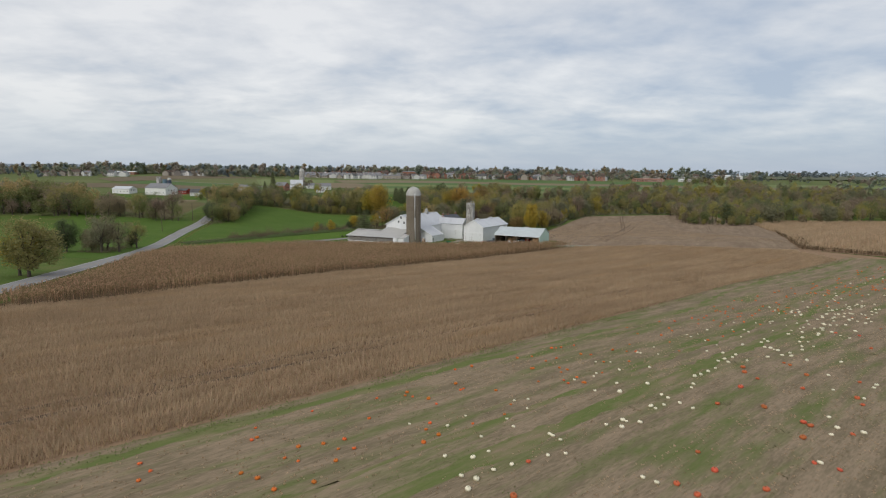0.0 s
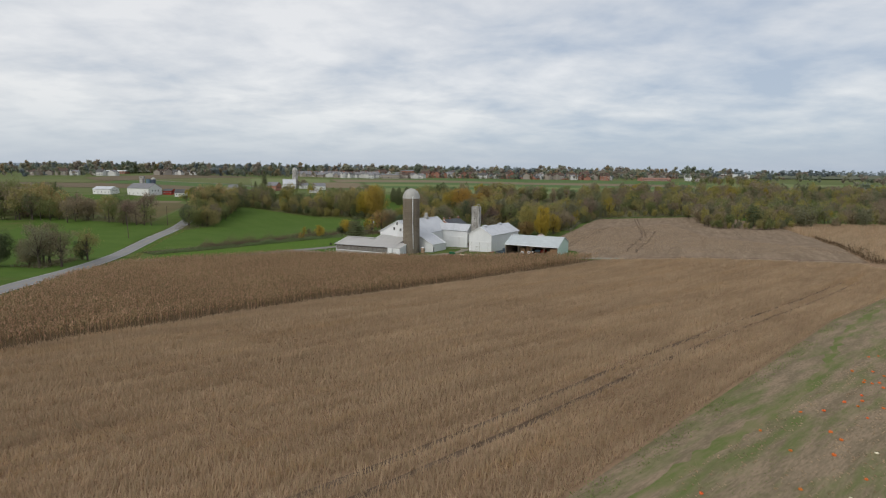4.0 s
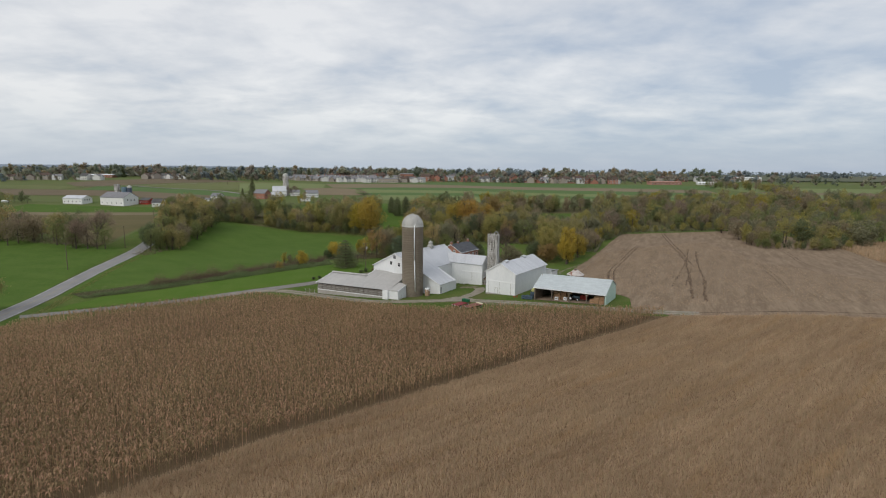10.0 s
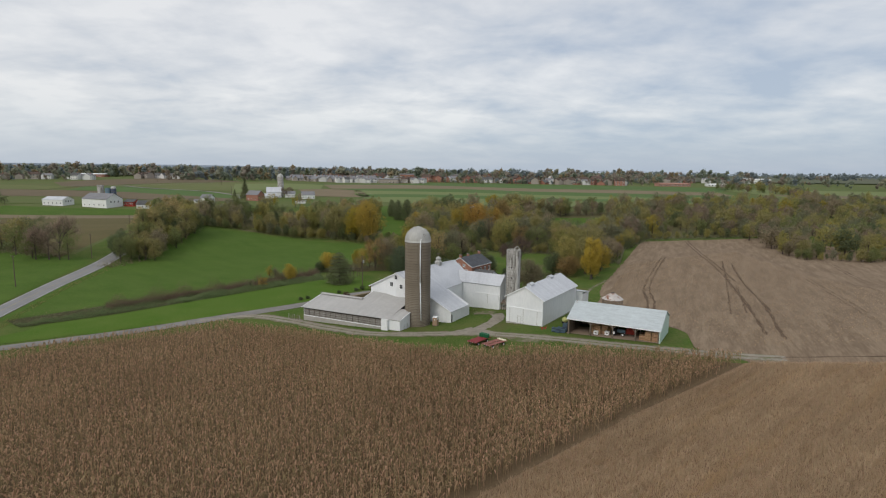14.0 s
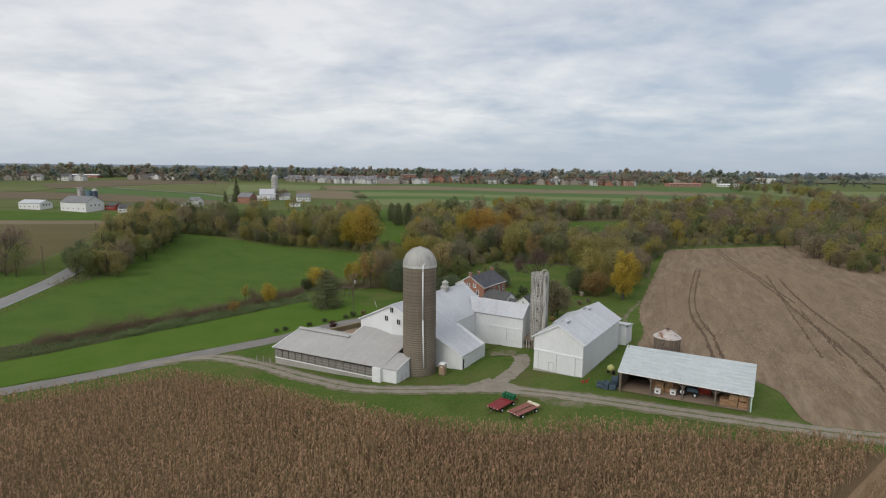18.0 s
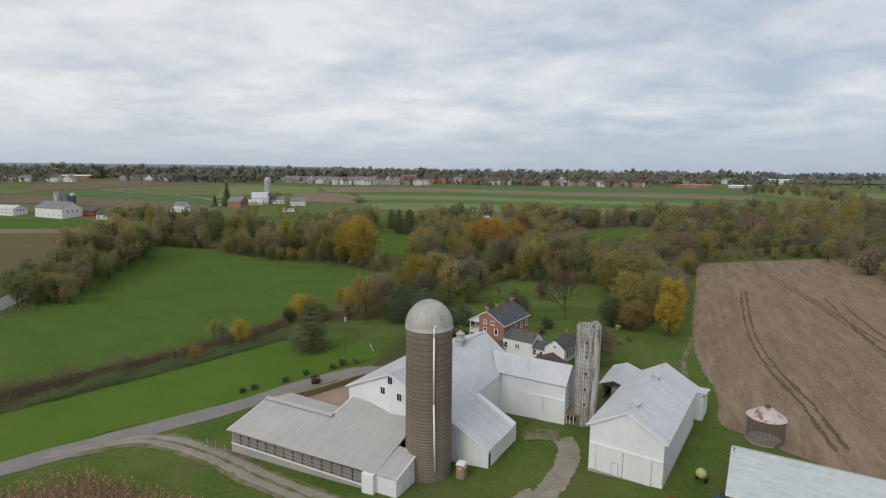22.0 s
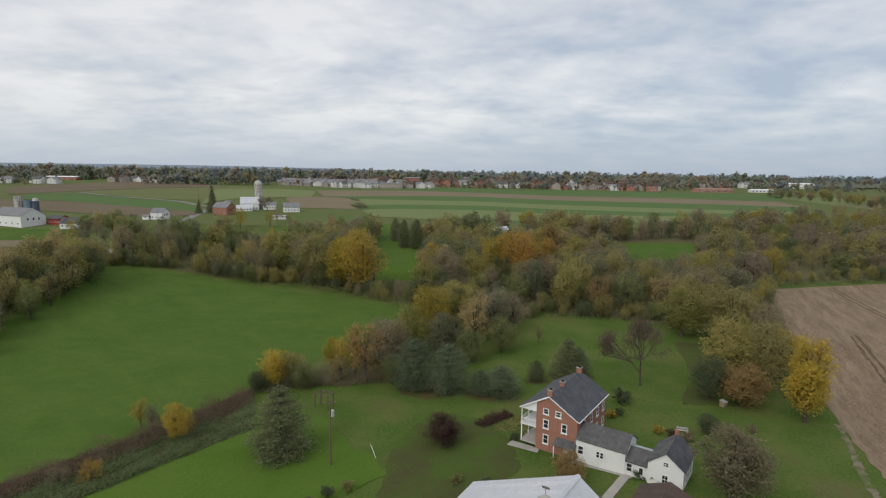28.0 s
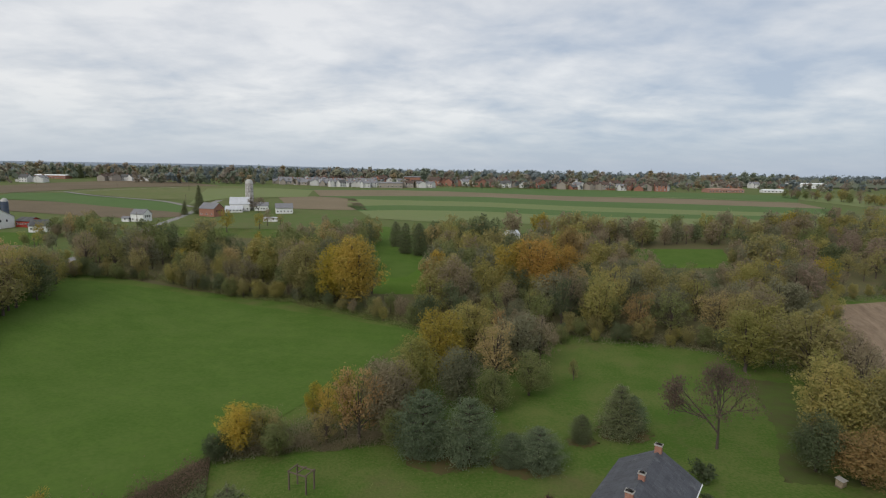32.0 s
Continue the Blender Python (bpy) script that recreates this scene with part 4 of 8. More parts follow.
# ---- barns ----
def main_barn():
    ox, oy = uv(-18, 4.6)
    z0 = -1.5
    t = thing("barn", ox, oy, z0, A0, "white board bank barn with a long tin roof", "barn")
    W, RX, EX, LX, LEN = 25.2, 11.7, 18.1, 25.2, 24.6
    zl, zr, ze, zc = 6.5 - z0, 11.1 - z0, 6.15 - z0, 2.55 - z0
    # the ridge runs slightly askew, and the front gable folds forward to its peak
    PV = -2.2

    def ridge(v):
        return (9.6 + (v - PV) * 0.0772, v, zr)

    def front(a, z_list, v_in):
        (u0, v0), (u1, v1) = a
        return [(u, v + d, z) for d in (0.0, v_in) for u, v, z in z_list], [(0, 1, 2, 3), (7, 6, 5, 4), (0, 4, 5, 1), (1, 5, 6, 2), (2, 6, 7, 3), (3, 7, 4, 0)]
    part("gable_wall", front(((0, 0), (9.6, PV)), [(-0.5, 0.5, 0), (9.6, PV + 0.35, 0), (9.6, PV + 0.35, zr - 0.12), (-0.5, 0.5, zl - 0.3)], 0.25), M_SIDE_X, t)
    part("front_wall", front(((9.6, PV), (LX, 0)), [(9.6, PV + 0.35, 0), (LX - 0.3, 0.0, 0), (LX - 0.3, 0.0, zc - 0.05), (9.6, PV + 0.35, zr - 0.12)], 0.25), M_SIDE_X, t)
    part("back_wall", extrude([(0.3, 0), (EX, 0), (EX, ze - 0.1), (RX, zr - 0.12), (0.3, zl - 0.05)], LEN - 0.25, LEN), M_SIDE_X, t)
    part("side_wall", box(-0.4, -0.15, 0.8, LEN - 0.25, 0, zl - 0.35), M_SIDE_Y, t)
    part("side_wall", box(EX - 0.25, EX, 7.9, LEN - 0.25, 0, ze - 0.12), M_SIDE_Y, t)
    part("lean_wall", box(LX - 0.55, LX - 0.3, 0.25, 7.9, 0, zc - 0.1), M_SIDE_Y, t)
    part("lean_back_wall", extrude([(EX, 0), (LX - 0.3, 0), (LX - 0.3, zc - 0.1), (EX, ze - 0.15)], 9.85, 7.9), M_SIDE_X, t)
    part("foundation", box(LX - 0.3, LX - 0.25, 0, 7.9, -0.4, 0.6), M_CONC, t)
    roof(t, (-0.9, 0.1, zl - 0.3), (-0.5, LEN + 0.4, zl - 0.05), ridge(LEN + 0.4), ridge(PV), 26, M_TIN, "roof")
    roof(t, (EX + 0.25, 7.9, ze - 0.12), (EX + 0.25, LEN + 0.4, ze - 0.12), ridge(LEN + 0.4), ridge(7.9), 15, M_TIN, "roof")
    roof(t, (LX, -0.4, zc), (LX, 8.1, zc), ridge(8.1), ridge(PV), 13, M_TIN, "roof")
    a, b = ridge(PV - 0.05), ridge(LEN + 0.45)
    part("ridge_cap", join(*[slab((a[0] + k, a[1], zr - 0.04), (b[0] + k, b[1], zr - 0.04), (b[0], b[1], zr + 0.12), (a[0], a[1], zr + 0.12), 0.03) for k in (-0.3, 0.3)]), M_TIN, t)
    part("bargeboard", slab((-0.95, 0.08, zl - 0.28), (-0.95, 0.15, zl - 0.28), (9.6, PV + 0.02, zr + 0.02), (9.6, PV - 0.05, zr + 0.02), 0.22), M_TRIM, t)
    part("bargeboard", slab((LX + 0.05, -0.42, zc + 0.02), (LX + 0.05, -0.36, zc + 0.02), (9.6, PV + 0.02, zr + 0.02), (9.6, PV - 0.05, zr + 0.02), 0.22), M_TRIM, t)
    for u, v, z in ((7.9, PV + 0.66, 7.9), (9.5, PV + 0.32, 9.9), (11.05, PV + 0.46, 7.6)):
        window(t, (u, v, z - z0), 0.8, 1.05, cols=2, rows=1, trim=0.07)
    window(t, (2.5 + 18, 0, 2.4 - z0), 0.7, 1.3, cols=1, rows=2, trim=0.08)
    part("door_gap", box(LX - 0.33, LX - 0.27, 0.3, 0.75, 0.5, 3.2), M_DARK, t)
    part("sliding_door", box(LX - 0.3, LX - 0.22, 0.8, 3.4, 0.5, 3.3), M_SIDE_Y, t)
    # wing
    v0, v1, ue = 22.7 - 4.6, 29.4 - 4.6, 11.75 + 18
    wz, wr, vr = 6.4 - z0, 9.0 - z0, (22.7 + 29.4) / 2 - 4.6
    part("wing_front", box(EX + 0.01, ue - 0.3, v0 + 0.35, v0 + 0.6, 0.0, wz), M_SIDE_X, t)
    part("wing_end", extrude([(v0 + 0.35, 0), (v1 - 0.35, 0), (v1 - 0.35, wz), (vr, wr - 0.1), (v0 + 0.35, wz)], ue - 0.3, ue - 0.05, "x"), M_SIDE_Y, t)
    part("wing_back", box(EX + 0.01, ue - 0.3, v1 - 0.6, v1 - 0.35, 0.0, wz), M_SIDE_X, t)
    roof(t, (EX - 0.6, v0, wz), (ue + 0.1, v0, wz), (ue + 0.1, vr, wr), (RX + 3.4, vr, wr), 16, M_TIN, "wing_roof")
    roof(t, (EX - 0.6, v1, wz), (ue + 0.1, v1, wz), (ue + 0.1, vr, wr), (RX + 3.4, vr, wr), 16, M_TIN, "wing_roof")
    part("door_track", box(22.3, 29.4, v0 + 0.2, v0 + 0.36, 3.72 - z0, 3.95 - z0), M_TRIM, t)
    door = part("sliding_door", box(22.4, 26.0, v0 + 0.28, v0 + 0.36, 1.0 - z0, 3.72 - z0), M_SIDE_X, t)
    part("door_seam", box(25.97, 26.04, v0 + 0.26, v0 + 0.3, 1.0 - z0, 3.7 - z0), M_CONC, door)
    part("sliding_door", box(26.1, 29.35, v0 + 0.28, v0 + 0.36, 1.0 - z0, 3.72 - z0), M_SIDE_X, t)
    # ridge ventilator
    cup = part("cupola", join(box(RX - 1.3, RX + 0.2, 15.8, 17.3, zr - 0.5, zr + 0.55), lathe_at(RX - 0.55, 16.55, [(1.05, zr + 0.55), (0.85, zr + 0.75), (0.68, zr + 0.9), (0.66, zr + 1.5), (0.85, zr + 1.55), (0.5, zr + 1.85), (0.02, zr + 2.2)], 14)), M_GALV, t, "pale metal roof ventilator")
    part("vane", join(tube((RX - 0.55, 16.55, zr + 2.1), (RX - 0.55, 16.55, zr + 3.0), 0.03), box(RX - 0.9, RX - 0.2, 16.53, 16.57, zr + 2.75, zr + 2.95)), M_HOOP, cup)


def lathe_at(x, y, prof, n=16):
    return shift(lathe(prof, n), x, y)


main_barn()


def cattle_barn():
    ox, oy = -30.1, 7.35
    z0 = -2.1
    t = thing("cattle_barn", ox, oy, z0, -28.85, "long low cattle barn under grey ribbed tin", "barn")

    def Z(u):
        return 1.7 + 0.012 * u - z0
    RV, RZ = 7.8, 2.0
    mid = 13.2
    # left part, a gable; right part, one slope up to the big barn
    roof(t, (-0.3, -0.35, Z(0)), (mid, -0.1, Z(mid)), (mid, RV, Z(mid) + RZ), (-0.3, RV, Z(0) + RZ), 17, M_TIN_GREY, gap=0.03, lift=0.018)
    roof(t, (-0.3, 13.2, Z(0) + 0.9), (mid - 0.4, 12.6, Z(mid) + 0.9), (mid - 0.4, RV, Z(mid) + RZ), (-0.3, RV, Z(0) + RZ), 17, M_TIN_GREY, gap=0.03, lift=0.018)
    roof(t, (mid, -0.1, Z(mid) + 0.02), (26.5, 0.3, Z(28)), (26.5, 11.9, 5.05 - z0), (mid, 12.6, 5.0 - z0), 17, M_TIN_GREY, gap=0.03, lift=0.018)
    roof(t, (26.5, 0.3, Z(28)), (29.7, 0.35, Z(30.5)), (29.7, 5.9, Z(30.5) + 1.3), (26.5, 5.9, Z(28) + 1.3), 3, M_TIN_GREY, gap=0.03, lift=0.018)
    part("ridge_vent", join(slab((-0.4, RV - 0.55, Z(0) + RZ + 0.12), (mid + 0.2, RV - 0.55, Z(mid) + RZ + 0.12), (mid + 0.2, RV, Z(mid) + RZ + 0.42), (-0.4, RV, Z(0) + RZ + 0.42), 0.1),
                            slab((-0.4, RV + 0.4, Z(0) + RZ + 0.1), (mid + 0.2, RV + 0.4, Z(mid) + RZ + 0.1), (mid + 0.2, RV, Z(mid) + RZ + 0.42), (-0.4, RV, Z(0) + RZ + 0.42), 0.1)), M_TIN_GREY, t, "raised grey ridge vent")
    for q in (((-0.42, -0.4, Z(0) + 0.08), (-0.3, -0.4, Z(0) + 0.08), (-0.3, RV, Z(0) + RZ + 0.08), (-0.42, RV, Z(0) + RZ + 0.08)),
              ((mid - 0.12, RV - 0.3, Z(mid) + RZ), (mid + 0.04, RV - 0.3, Z(mid) + RZ), (mid + 0.04, 12.6, 5.08 - z0), (mid - 0.12, 12.6, 5.08 - z0)),
              ((29.68, 0.3, Z(30.5) + 0.08), (29.82, 0.3, Z(30.5) + 0.08), (29.82, 5.95, Z(30.5) + 1.4), (29.68, 5.95, Z(30.5) + 1.4))):
        part("rake_trim", slab(*q, 0.22), M_TRIM, t)
    part("curb_wall", slab((0, 0.05, 1.5), (24.4, 0.5, 1.75), (24.4, 0.75, 1.75), (0, 0.3, 1.5), 1.8), M_CONC, t, "low concrete curb wall")
    part("inner_wall", slab((0.2, 4.0, 3.2), (26, 4.4, 3.6), (26, 4.6, 3.6), (0.2, 4.2, 3.2), 3.6), M_WOOD, t)
    part("curtain", slab((0.1, 0.22, Z(0) - 0.5), (24.4, 0.66, Z(24) - 0.5), (24.4, 0.69, Z(24) - 0.5), (0.1, 0.25, Z(0) - 0.5), 1.75), M_CURTAIN, t, "grey-brown side curtain")
    part("barn_floor", slab((0.1, 0.35, 0.5), (24.7, 0.7, 0.75), (24.7, 8.0, 0.75), (0.1, 8.0, 0.5), 0.3), M_CONC, t)
    for k in range(15):
        u = 0.1 + 24.2 * k / 14
        b = 0.05 + 0.45 * u / 25
        part("post", box(u - 0.06, u + 0.06, b + 0.02, b + 0.14, 1.45, Z(u)), M_HOOP, t)
    for dz, h, m in ((0.02, 0.22, M_TRIM), (0.75, 0.05, M_GALV), (1.25, 0.05, M_GALV)):
        part("rail", slab((0, 0.0, 1.55 + dz + h), (24.4, 0.44, 1.78 + dz + h), (24.4, 0.5, 1.78 + dz + h), (0, 0.06, 1.55 + dz + h), h), m, t)
    part("end_wall", extrude([(0.1, 0), (RV, 0), (12.9, 0), (12.9, Z(0) + 0.85), (RV, Z(0) + RZ - 0.1), (0.1, Z(0) - 0.1)], 0.0, 0.2, "x"), M_SIDE_Y, t)
    part("back_wall", box(0.2, mid - 0.5, 12.3, 12.5, 0, Z(0) + 0.8), M_SIDE_X, t)
    part("corner_wall", box(24.4, 24.7, 0.4, 0.7, 0, Z(25)), M_CONC, t)
    box_ = part("entry", extrude([(24.7, 0.3), (26.5, 0.3), (26.5, Z(27) - 0.05), (24.7, Z(27) - 0.05)], -0.2, 1.2), M_SIDE_X, t, "white entry door bay")
    part("door", box(24.85, 25.9, -0.24, -0.2, 0.4, 2.5), M_TRIM, box_)
    part("front_wall", box(26.5, 29.6, 0.55, 0.8, 0.6, Z(29) - 0.08), M_SIDE_X, t)
    part("right_wall", extrude([(0.8, 0.6), (5.85, 0.6), (5.85, Z(30.5) + 1.2), (0.8, Z(30.5) + 0.05)], 29.35, 29.6, "x"), M_SIDE_Y, t)
    for v in (1.6, 3.1, 4.6):
        part("door", box(29.6, 29.66, v - 0.6, v + 0.6, 0.7, 2.7), M_SIDE_Y, t)
        part("door_seam", box(29.6, 29.68, v + 0.63, v + 0.69, 0.7, 2.8), M_CONC, t)
    # gate of pipes by the left end
    x, y = -32.6, 7.6
    g = thing("pipe_gate", x, y, hgt(x, y), -28, "grey pipe cattle gate beside the barn", "gate")
    for k in range(5):
        part("rail", tube((-1.9, 0, 0.3 + 0.27 * k), (1.9, 0, 0.3 + 0.27 * k), 0.03, n=6), M_HOOP, g)
    for k in (-1.9, 0, 1.9):
        part("post", tube((k, 0, -0.1), (k, 0, 1.5), 0.05, n=6), M_GALV, g)


cattle_barn()


def hay_shed():
    ox, oy = 21.6, -0.95
    z0 = 0.3
    t = thing("hay_shed", ox, oy, z0, -34, "tall white board shed with tin gable roof", "shed")
    W, LEN, ze, zr = 10.0, 22.9, 7.1 - z0, 10.0 - z0
    gable = [(0.2, 0), (W - 0.2, 0), (W - 0.2, ze), (W / 2, zr - 0.12), (0.2, ze)]
    part("front_wall", extrude(gable, 0.3, 0.55), M_SIDE_X, t)
    part("back_wall", extrude(gable, LEN - 0.55, LEN - 0.3), M_SIDE_X, t)
    for a in (0.2, W - 0.45):
        part("side_wall", box(a, a + 0.25, 0.55, LEN - 0.55, 0, ze - 0.05), M_SIDE_Y, t)
    part("foundation", join(box(0.16, W - 0.16, 0.24, 0.3, -0.5, 0.45), box(W - 0.2, W - 0.14, 0.3, LEN - 0.3, -0.5, 0.6)), M_CONC, t)
    roof(t, (-0.25, 0, ze - 0.1), (-0.25, LEN, ze - 0.1), (W / 2, LEN, zr), (W / 2, 0, zr), 24, M_TIN)
    roof(t, (W + 0.25, 0, ze - 0.1), (W + 0.25, LEN, ze - 0.1), (W / 2, LEN, zr), (W / 2, 0, zr), 24, M_TIN)
    part("bargeboard", join(slab((-0.3, -0.03, ze - 0.08), (-0.3, 0.05, ze - 0.08), (W / 2, 0.05, zr + 0.04), (W / 2, -0.03, zr + 0.04), 0.2),
                            slab((W + 0.3, -0.03, ze - 0.08), (W + 0.3, 0.05, ze - 0.08), (W / 2, 0.05, zr + 0.04), (W / 2, -0.03, zr + 0.04), 0.2)), M_TRIM, t)
    part("door_track", box(0.25, W - 0.25, 0.14, 0.3, 4.05, 4.3), M_TRIM, t)
    for a, b in ((1.2, 4.75), (4.85, 8.4)):
        part("sliding_door", box(a, b, 0.2, 0.28, 0.5, 4.05), M_SIDE_X, t)
    for a in (1.17, 4.78, 8.4):
        part("door_seam", box(a, a + 0.06, 0.18, 0.24, 0.45, 4.05), M_CONC, t)
    part("wicket_frame", join(box(3.3, 3.36, 0.17, 0.2, 0.55, 2.2), box(4.2, 4.26, 0.17, 0.2, 0.55, 2.2), box(3.3, 4.26, 0.17, 0.2, 2.2, 2.27)), M_CONC, t)
    for v in (2.6, 14.6):
        vent = part("ridge_vent", join(slab((W / 2 - 0.75, v, zr + 0.15), (W / 2 - 0.75, v + 1.9, zr + 0.15), (W / 2, v + 1.9, zr + 0.5), (W / 2, v, zr + 0.5), 0.05),
                                       slab((W / 2 + 0.75, v, zr + 0.15), (W / 2 + 0.75, v + 1.9, zr + 0.15), (W / 2, v + 1.9, zr + 0.5), (W / 2, v, zr + 0.5), 0.05),
                                       extrude([(W / 2 - 0.6, zr - 0.5), (W / 2 + 0.6, zr - 0.5), (W / 2 + 0.6, zr + 0.12), (W / 2, zr + 0.42), (W / 2 - 0.6, zr + 0.12)], v + 0.1, v + 1.8)), M_TIN, t, "white ridge ventilator")
    for v in (14, 20):
        part("lightning_rod", tube((W / 2, v, zr), (W / 2, v, zr + 1.1), 0.025, n=5), M_HOOP, t)
    # low annexe at the back
    roof(t, (W - 3.3, LEN + 7.5, 4.0), (W + 1.0, LEN + 7.5, 4.0), (W + 1.0, LEN + 2.4, 4.8), (W - 3.3, LEN + 2.4, 4.8), 6, M_TIN, "annexe_roof")
    part("annexe_wall", join(box(W + 0.5, W + 0.7, LEN + 2.5, LEN + 7.3, -1, 3.95), box(W - 3, W + 0.5, LEN + 2.5, LEN + 2.7, -1, 4.6), box(W - 3, W + 0.5, LEN + 7.1, LEN + 7.3, -1, 3.9)), M_SIDE_Y, t)


hay_shed()


def machine_shed():
    ox, oy = uv(36.4, 6.0)
    z0 = 1.3
    t = thing("machine_shed", ox, oy, z0, -31.5, "open-fronted machine shed with patchy tin roof", "shed")
    LEN, zf, zr, zb, vr, vb = 19.2, 5.05 - z0, 8.0 - z0, 5.9 - z0, 6.0, 10.8
    dz = 0.9 / 19.2
    roof(t, (-0.4, -0.2, zf), (LEN + 0.3, -0.2, zf + 0.2), (LEN + 0.3, vr, zr + 0.2), (-0.4, vr, zr - 0.15), 12, M_TIN_PATCH, rows=9, gap=0.015, lift=0.025)
    roof(t, (-0.4, vb, zb), (LEN + 0.3, vb, zb + 0.2), (LEN + 0.3, vr, zr + 0.2), (-0.4, vr, zr - 0.15), 21, M_TIN_PATCH, gap=0.02)
    end = [(0, 0.0), (vb - 0.2, 0.0), (vb - 0.2, zb - 0.05), (vr, zr - 0.1), (0, zf - 0.05)]
    part("end_wall", extrude(end, LEN - 0.05, LEN + 0.15, "x"), M_GREEN_PANEL, t, "pale green metal end wall")
    part("end_wall", extrude([(v, z) for v, z in end], -0.15, 0.05, "x"), M_WOOD, t)
    part("back_wall", box(0.05, LEN - 0.05, vb - 0.4, vb - 0.2, -0.5, zb - 0.05), M_WOOD, t)
    part("fascia", slab((-0.4, -0.26, zf - 0.02), (LEN + 0.3, -0.26, zf + 0.18), (LEN + 0.3, -0.18, zf + 0.18), (-0.4, -0.18, zf - 0.02), 0.22), M_TRIM, t)
    for u in (0.1, 4.9, 9.7, 14.4, 19.0):
        g = dz * u
        part("post", box(u - 0.11, u + 0.11, -0.05, 0.17, g - 0.6, zf), M_WOOD, t)
        part("inner_post", box(u - 0.11, u + 0.11, 5.3, 5.5, g - 0.6, zr - 0.4), M_WOOD, t)
        if 1 < u < 18:
            for s in (-1, 1):
                part("brace", tube((u, 0.06, zf - 0.9), (u + s * 0.8, 0.06, zf - 0.05), 0.07, n=4), M_WOOD, t)
    for v in (1.5, 3.5, 5.5, 7.5, 9.5):
        z = zf - 0.2 + (zr - zf) * v / vr if v <= vr else zr - 0.25 + (zb - zr) * (v - vr) / (vb - vr)
        part("purlin", box(0.0, LEN, v - 0.06, v + 0.06, z - 0.25, z - 0.1), M_WOOD, t)


machine_shed()


def corn_crib():
    x, y = 50.5, 6.6
    z0 = hgt(x, y)
    t = thing("corn_crib", x, y, z0, 0, "round empty wire crib with rusty cone roof", "crib")
    zt = 3.9
    part("floor", lathe([(2.6, 0.0), (2.6, 0.18), (0.01, 0.2)], 28), M_CONC, t)
    for k in range(28):
        a = 2 * math.pi * k / 28
        part("upright", tube((2.5 * math.cos(a), 2.5 * math.sin(a), 0.1), (2.5 * math.cos(a), 2.5 * math.sin(a), zt), 0.025, n=5), M_HOOP, t)
    for k in range(20):
        part("wire_hoop", ring(2.5, 2.535, 0.2 + k * 0.185, 0.235 + k * 0.185, 32), M_HOOP, t)
    part("cone_roof", lathe([(2.72, zt - 0.1), (0.42, zt + 1.45), (0.4, zt + 1.5)], 32, 0.03), M_TIN_RUST, t, "rust-stained tin cone")
    part("roof_lip", ring(0.34, 0.48, zt + 1.42, zt + 1.62, 16), M_HOOP, t)


corn_crib()


def plain_gable(name, x, y, z0, rz, w, l, ze, zr, wall, rf, label, category, n=10, group="", open_front=False):
    """A small gabled outbuilding: ridge along its length l."""
    t = thing(name, x, y, z0, rz, label, category, group)
    g = [(0, -0.4), (w, -0.4), (w, ze), (w / 2, zr - 0.08), (0, ze)]
    if not open_front:
        part("front_wall", extrude(g, 0, 0.2), wall, t)
    part("back_wall", extrude(g, l - 0.2, l), wall, t)
    for a in (0, w - 0.2):
        part("side_wall", box(a, a + 0.2, 0.2, l - 0.2, -0.4, ze), wall, t)
    roof(t, (-0.35, -0.35, ze - 0.12), (-0.35, l + 0.35, ze - 0.12), (w / 2, l + 0.35, zr), (w / 2, -0.35, zr), n, rf, rows=1)
    roof(t, (w + 0.35, -0.35, ze - 0.12), (w + 0.35, l + 0.35, ze - 0.12), (w / 2, l + 0.35, zr), (w / 2, -0.35, zr), n, rf, rows=1)
    return t


def wagon_shed():
    x, y = 31.4, 25.6
    t = thing("wagon_shed", x, y, hgt(x, y), A0, "small grey wagon shed under a low white tin roof", "shed")
    for u in (-0.4, 4.9):
        roof(t, (u, -0.5, 2.75), (u, 10.8, 2.75), (2.25, 10.8, 3.75), (2.25, -0.5, 3.75), 12, M_TIN, "roof")
    part("gable_end", extrude([(0, 2.4), (4.5, 2.4), (4.5, 2.7), (2.25, 3.6), (0, 2.7)], 0.0, 0.15), M_WOOD, t)
    part("back_wall", box(0, 4.5, 10.3, 10.5, -0.4, 2.7), M_SIDE_X, t)
    part("side_wall", box(4.3, 4.5, 0.2, 10.3, -0.4, 2.4), M_SIDE_Y, t)
    part("side_wall", box(0, 0.2, 0.2, 10.3, -0.4, 2.4), M_SIDE_Y, t)
    part("front_panel", box(1.9, 4.5, 0.0, 0.2, -0.3, 2.8), M_CONC, t)
    for u in (0.1, 1.8):
        part("post", box(u - 0.09, u + 0.09, 0, 0.18, -0.4, 2.4 + 0.5 * u), M_WOOD, t)


wagon_shed()
x, y = uv(12.0, 36.0)
gar = plain_gable("garage", 18.9, 38.2, hgt(20, 40) - 0.1, -35, 6.8, 6.6, 2.3, 3.8, M_STUCCO, M_SHINGLE_BROWN, "garage with a dark brown shingle roof", "garage", 8)


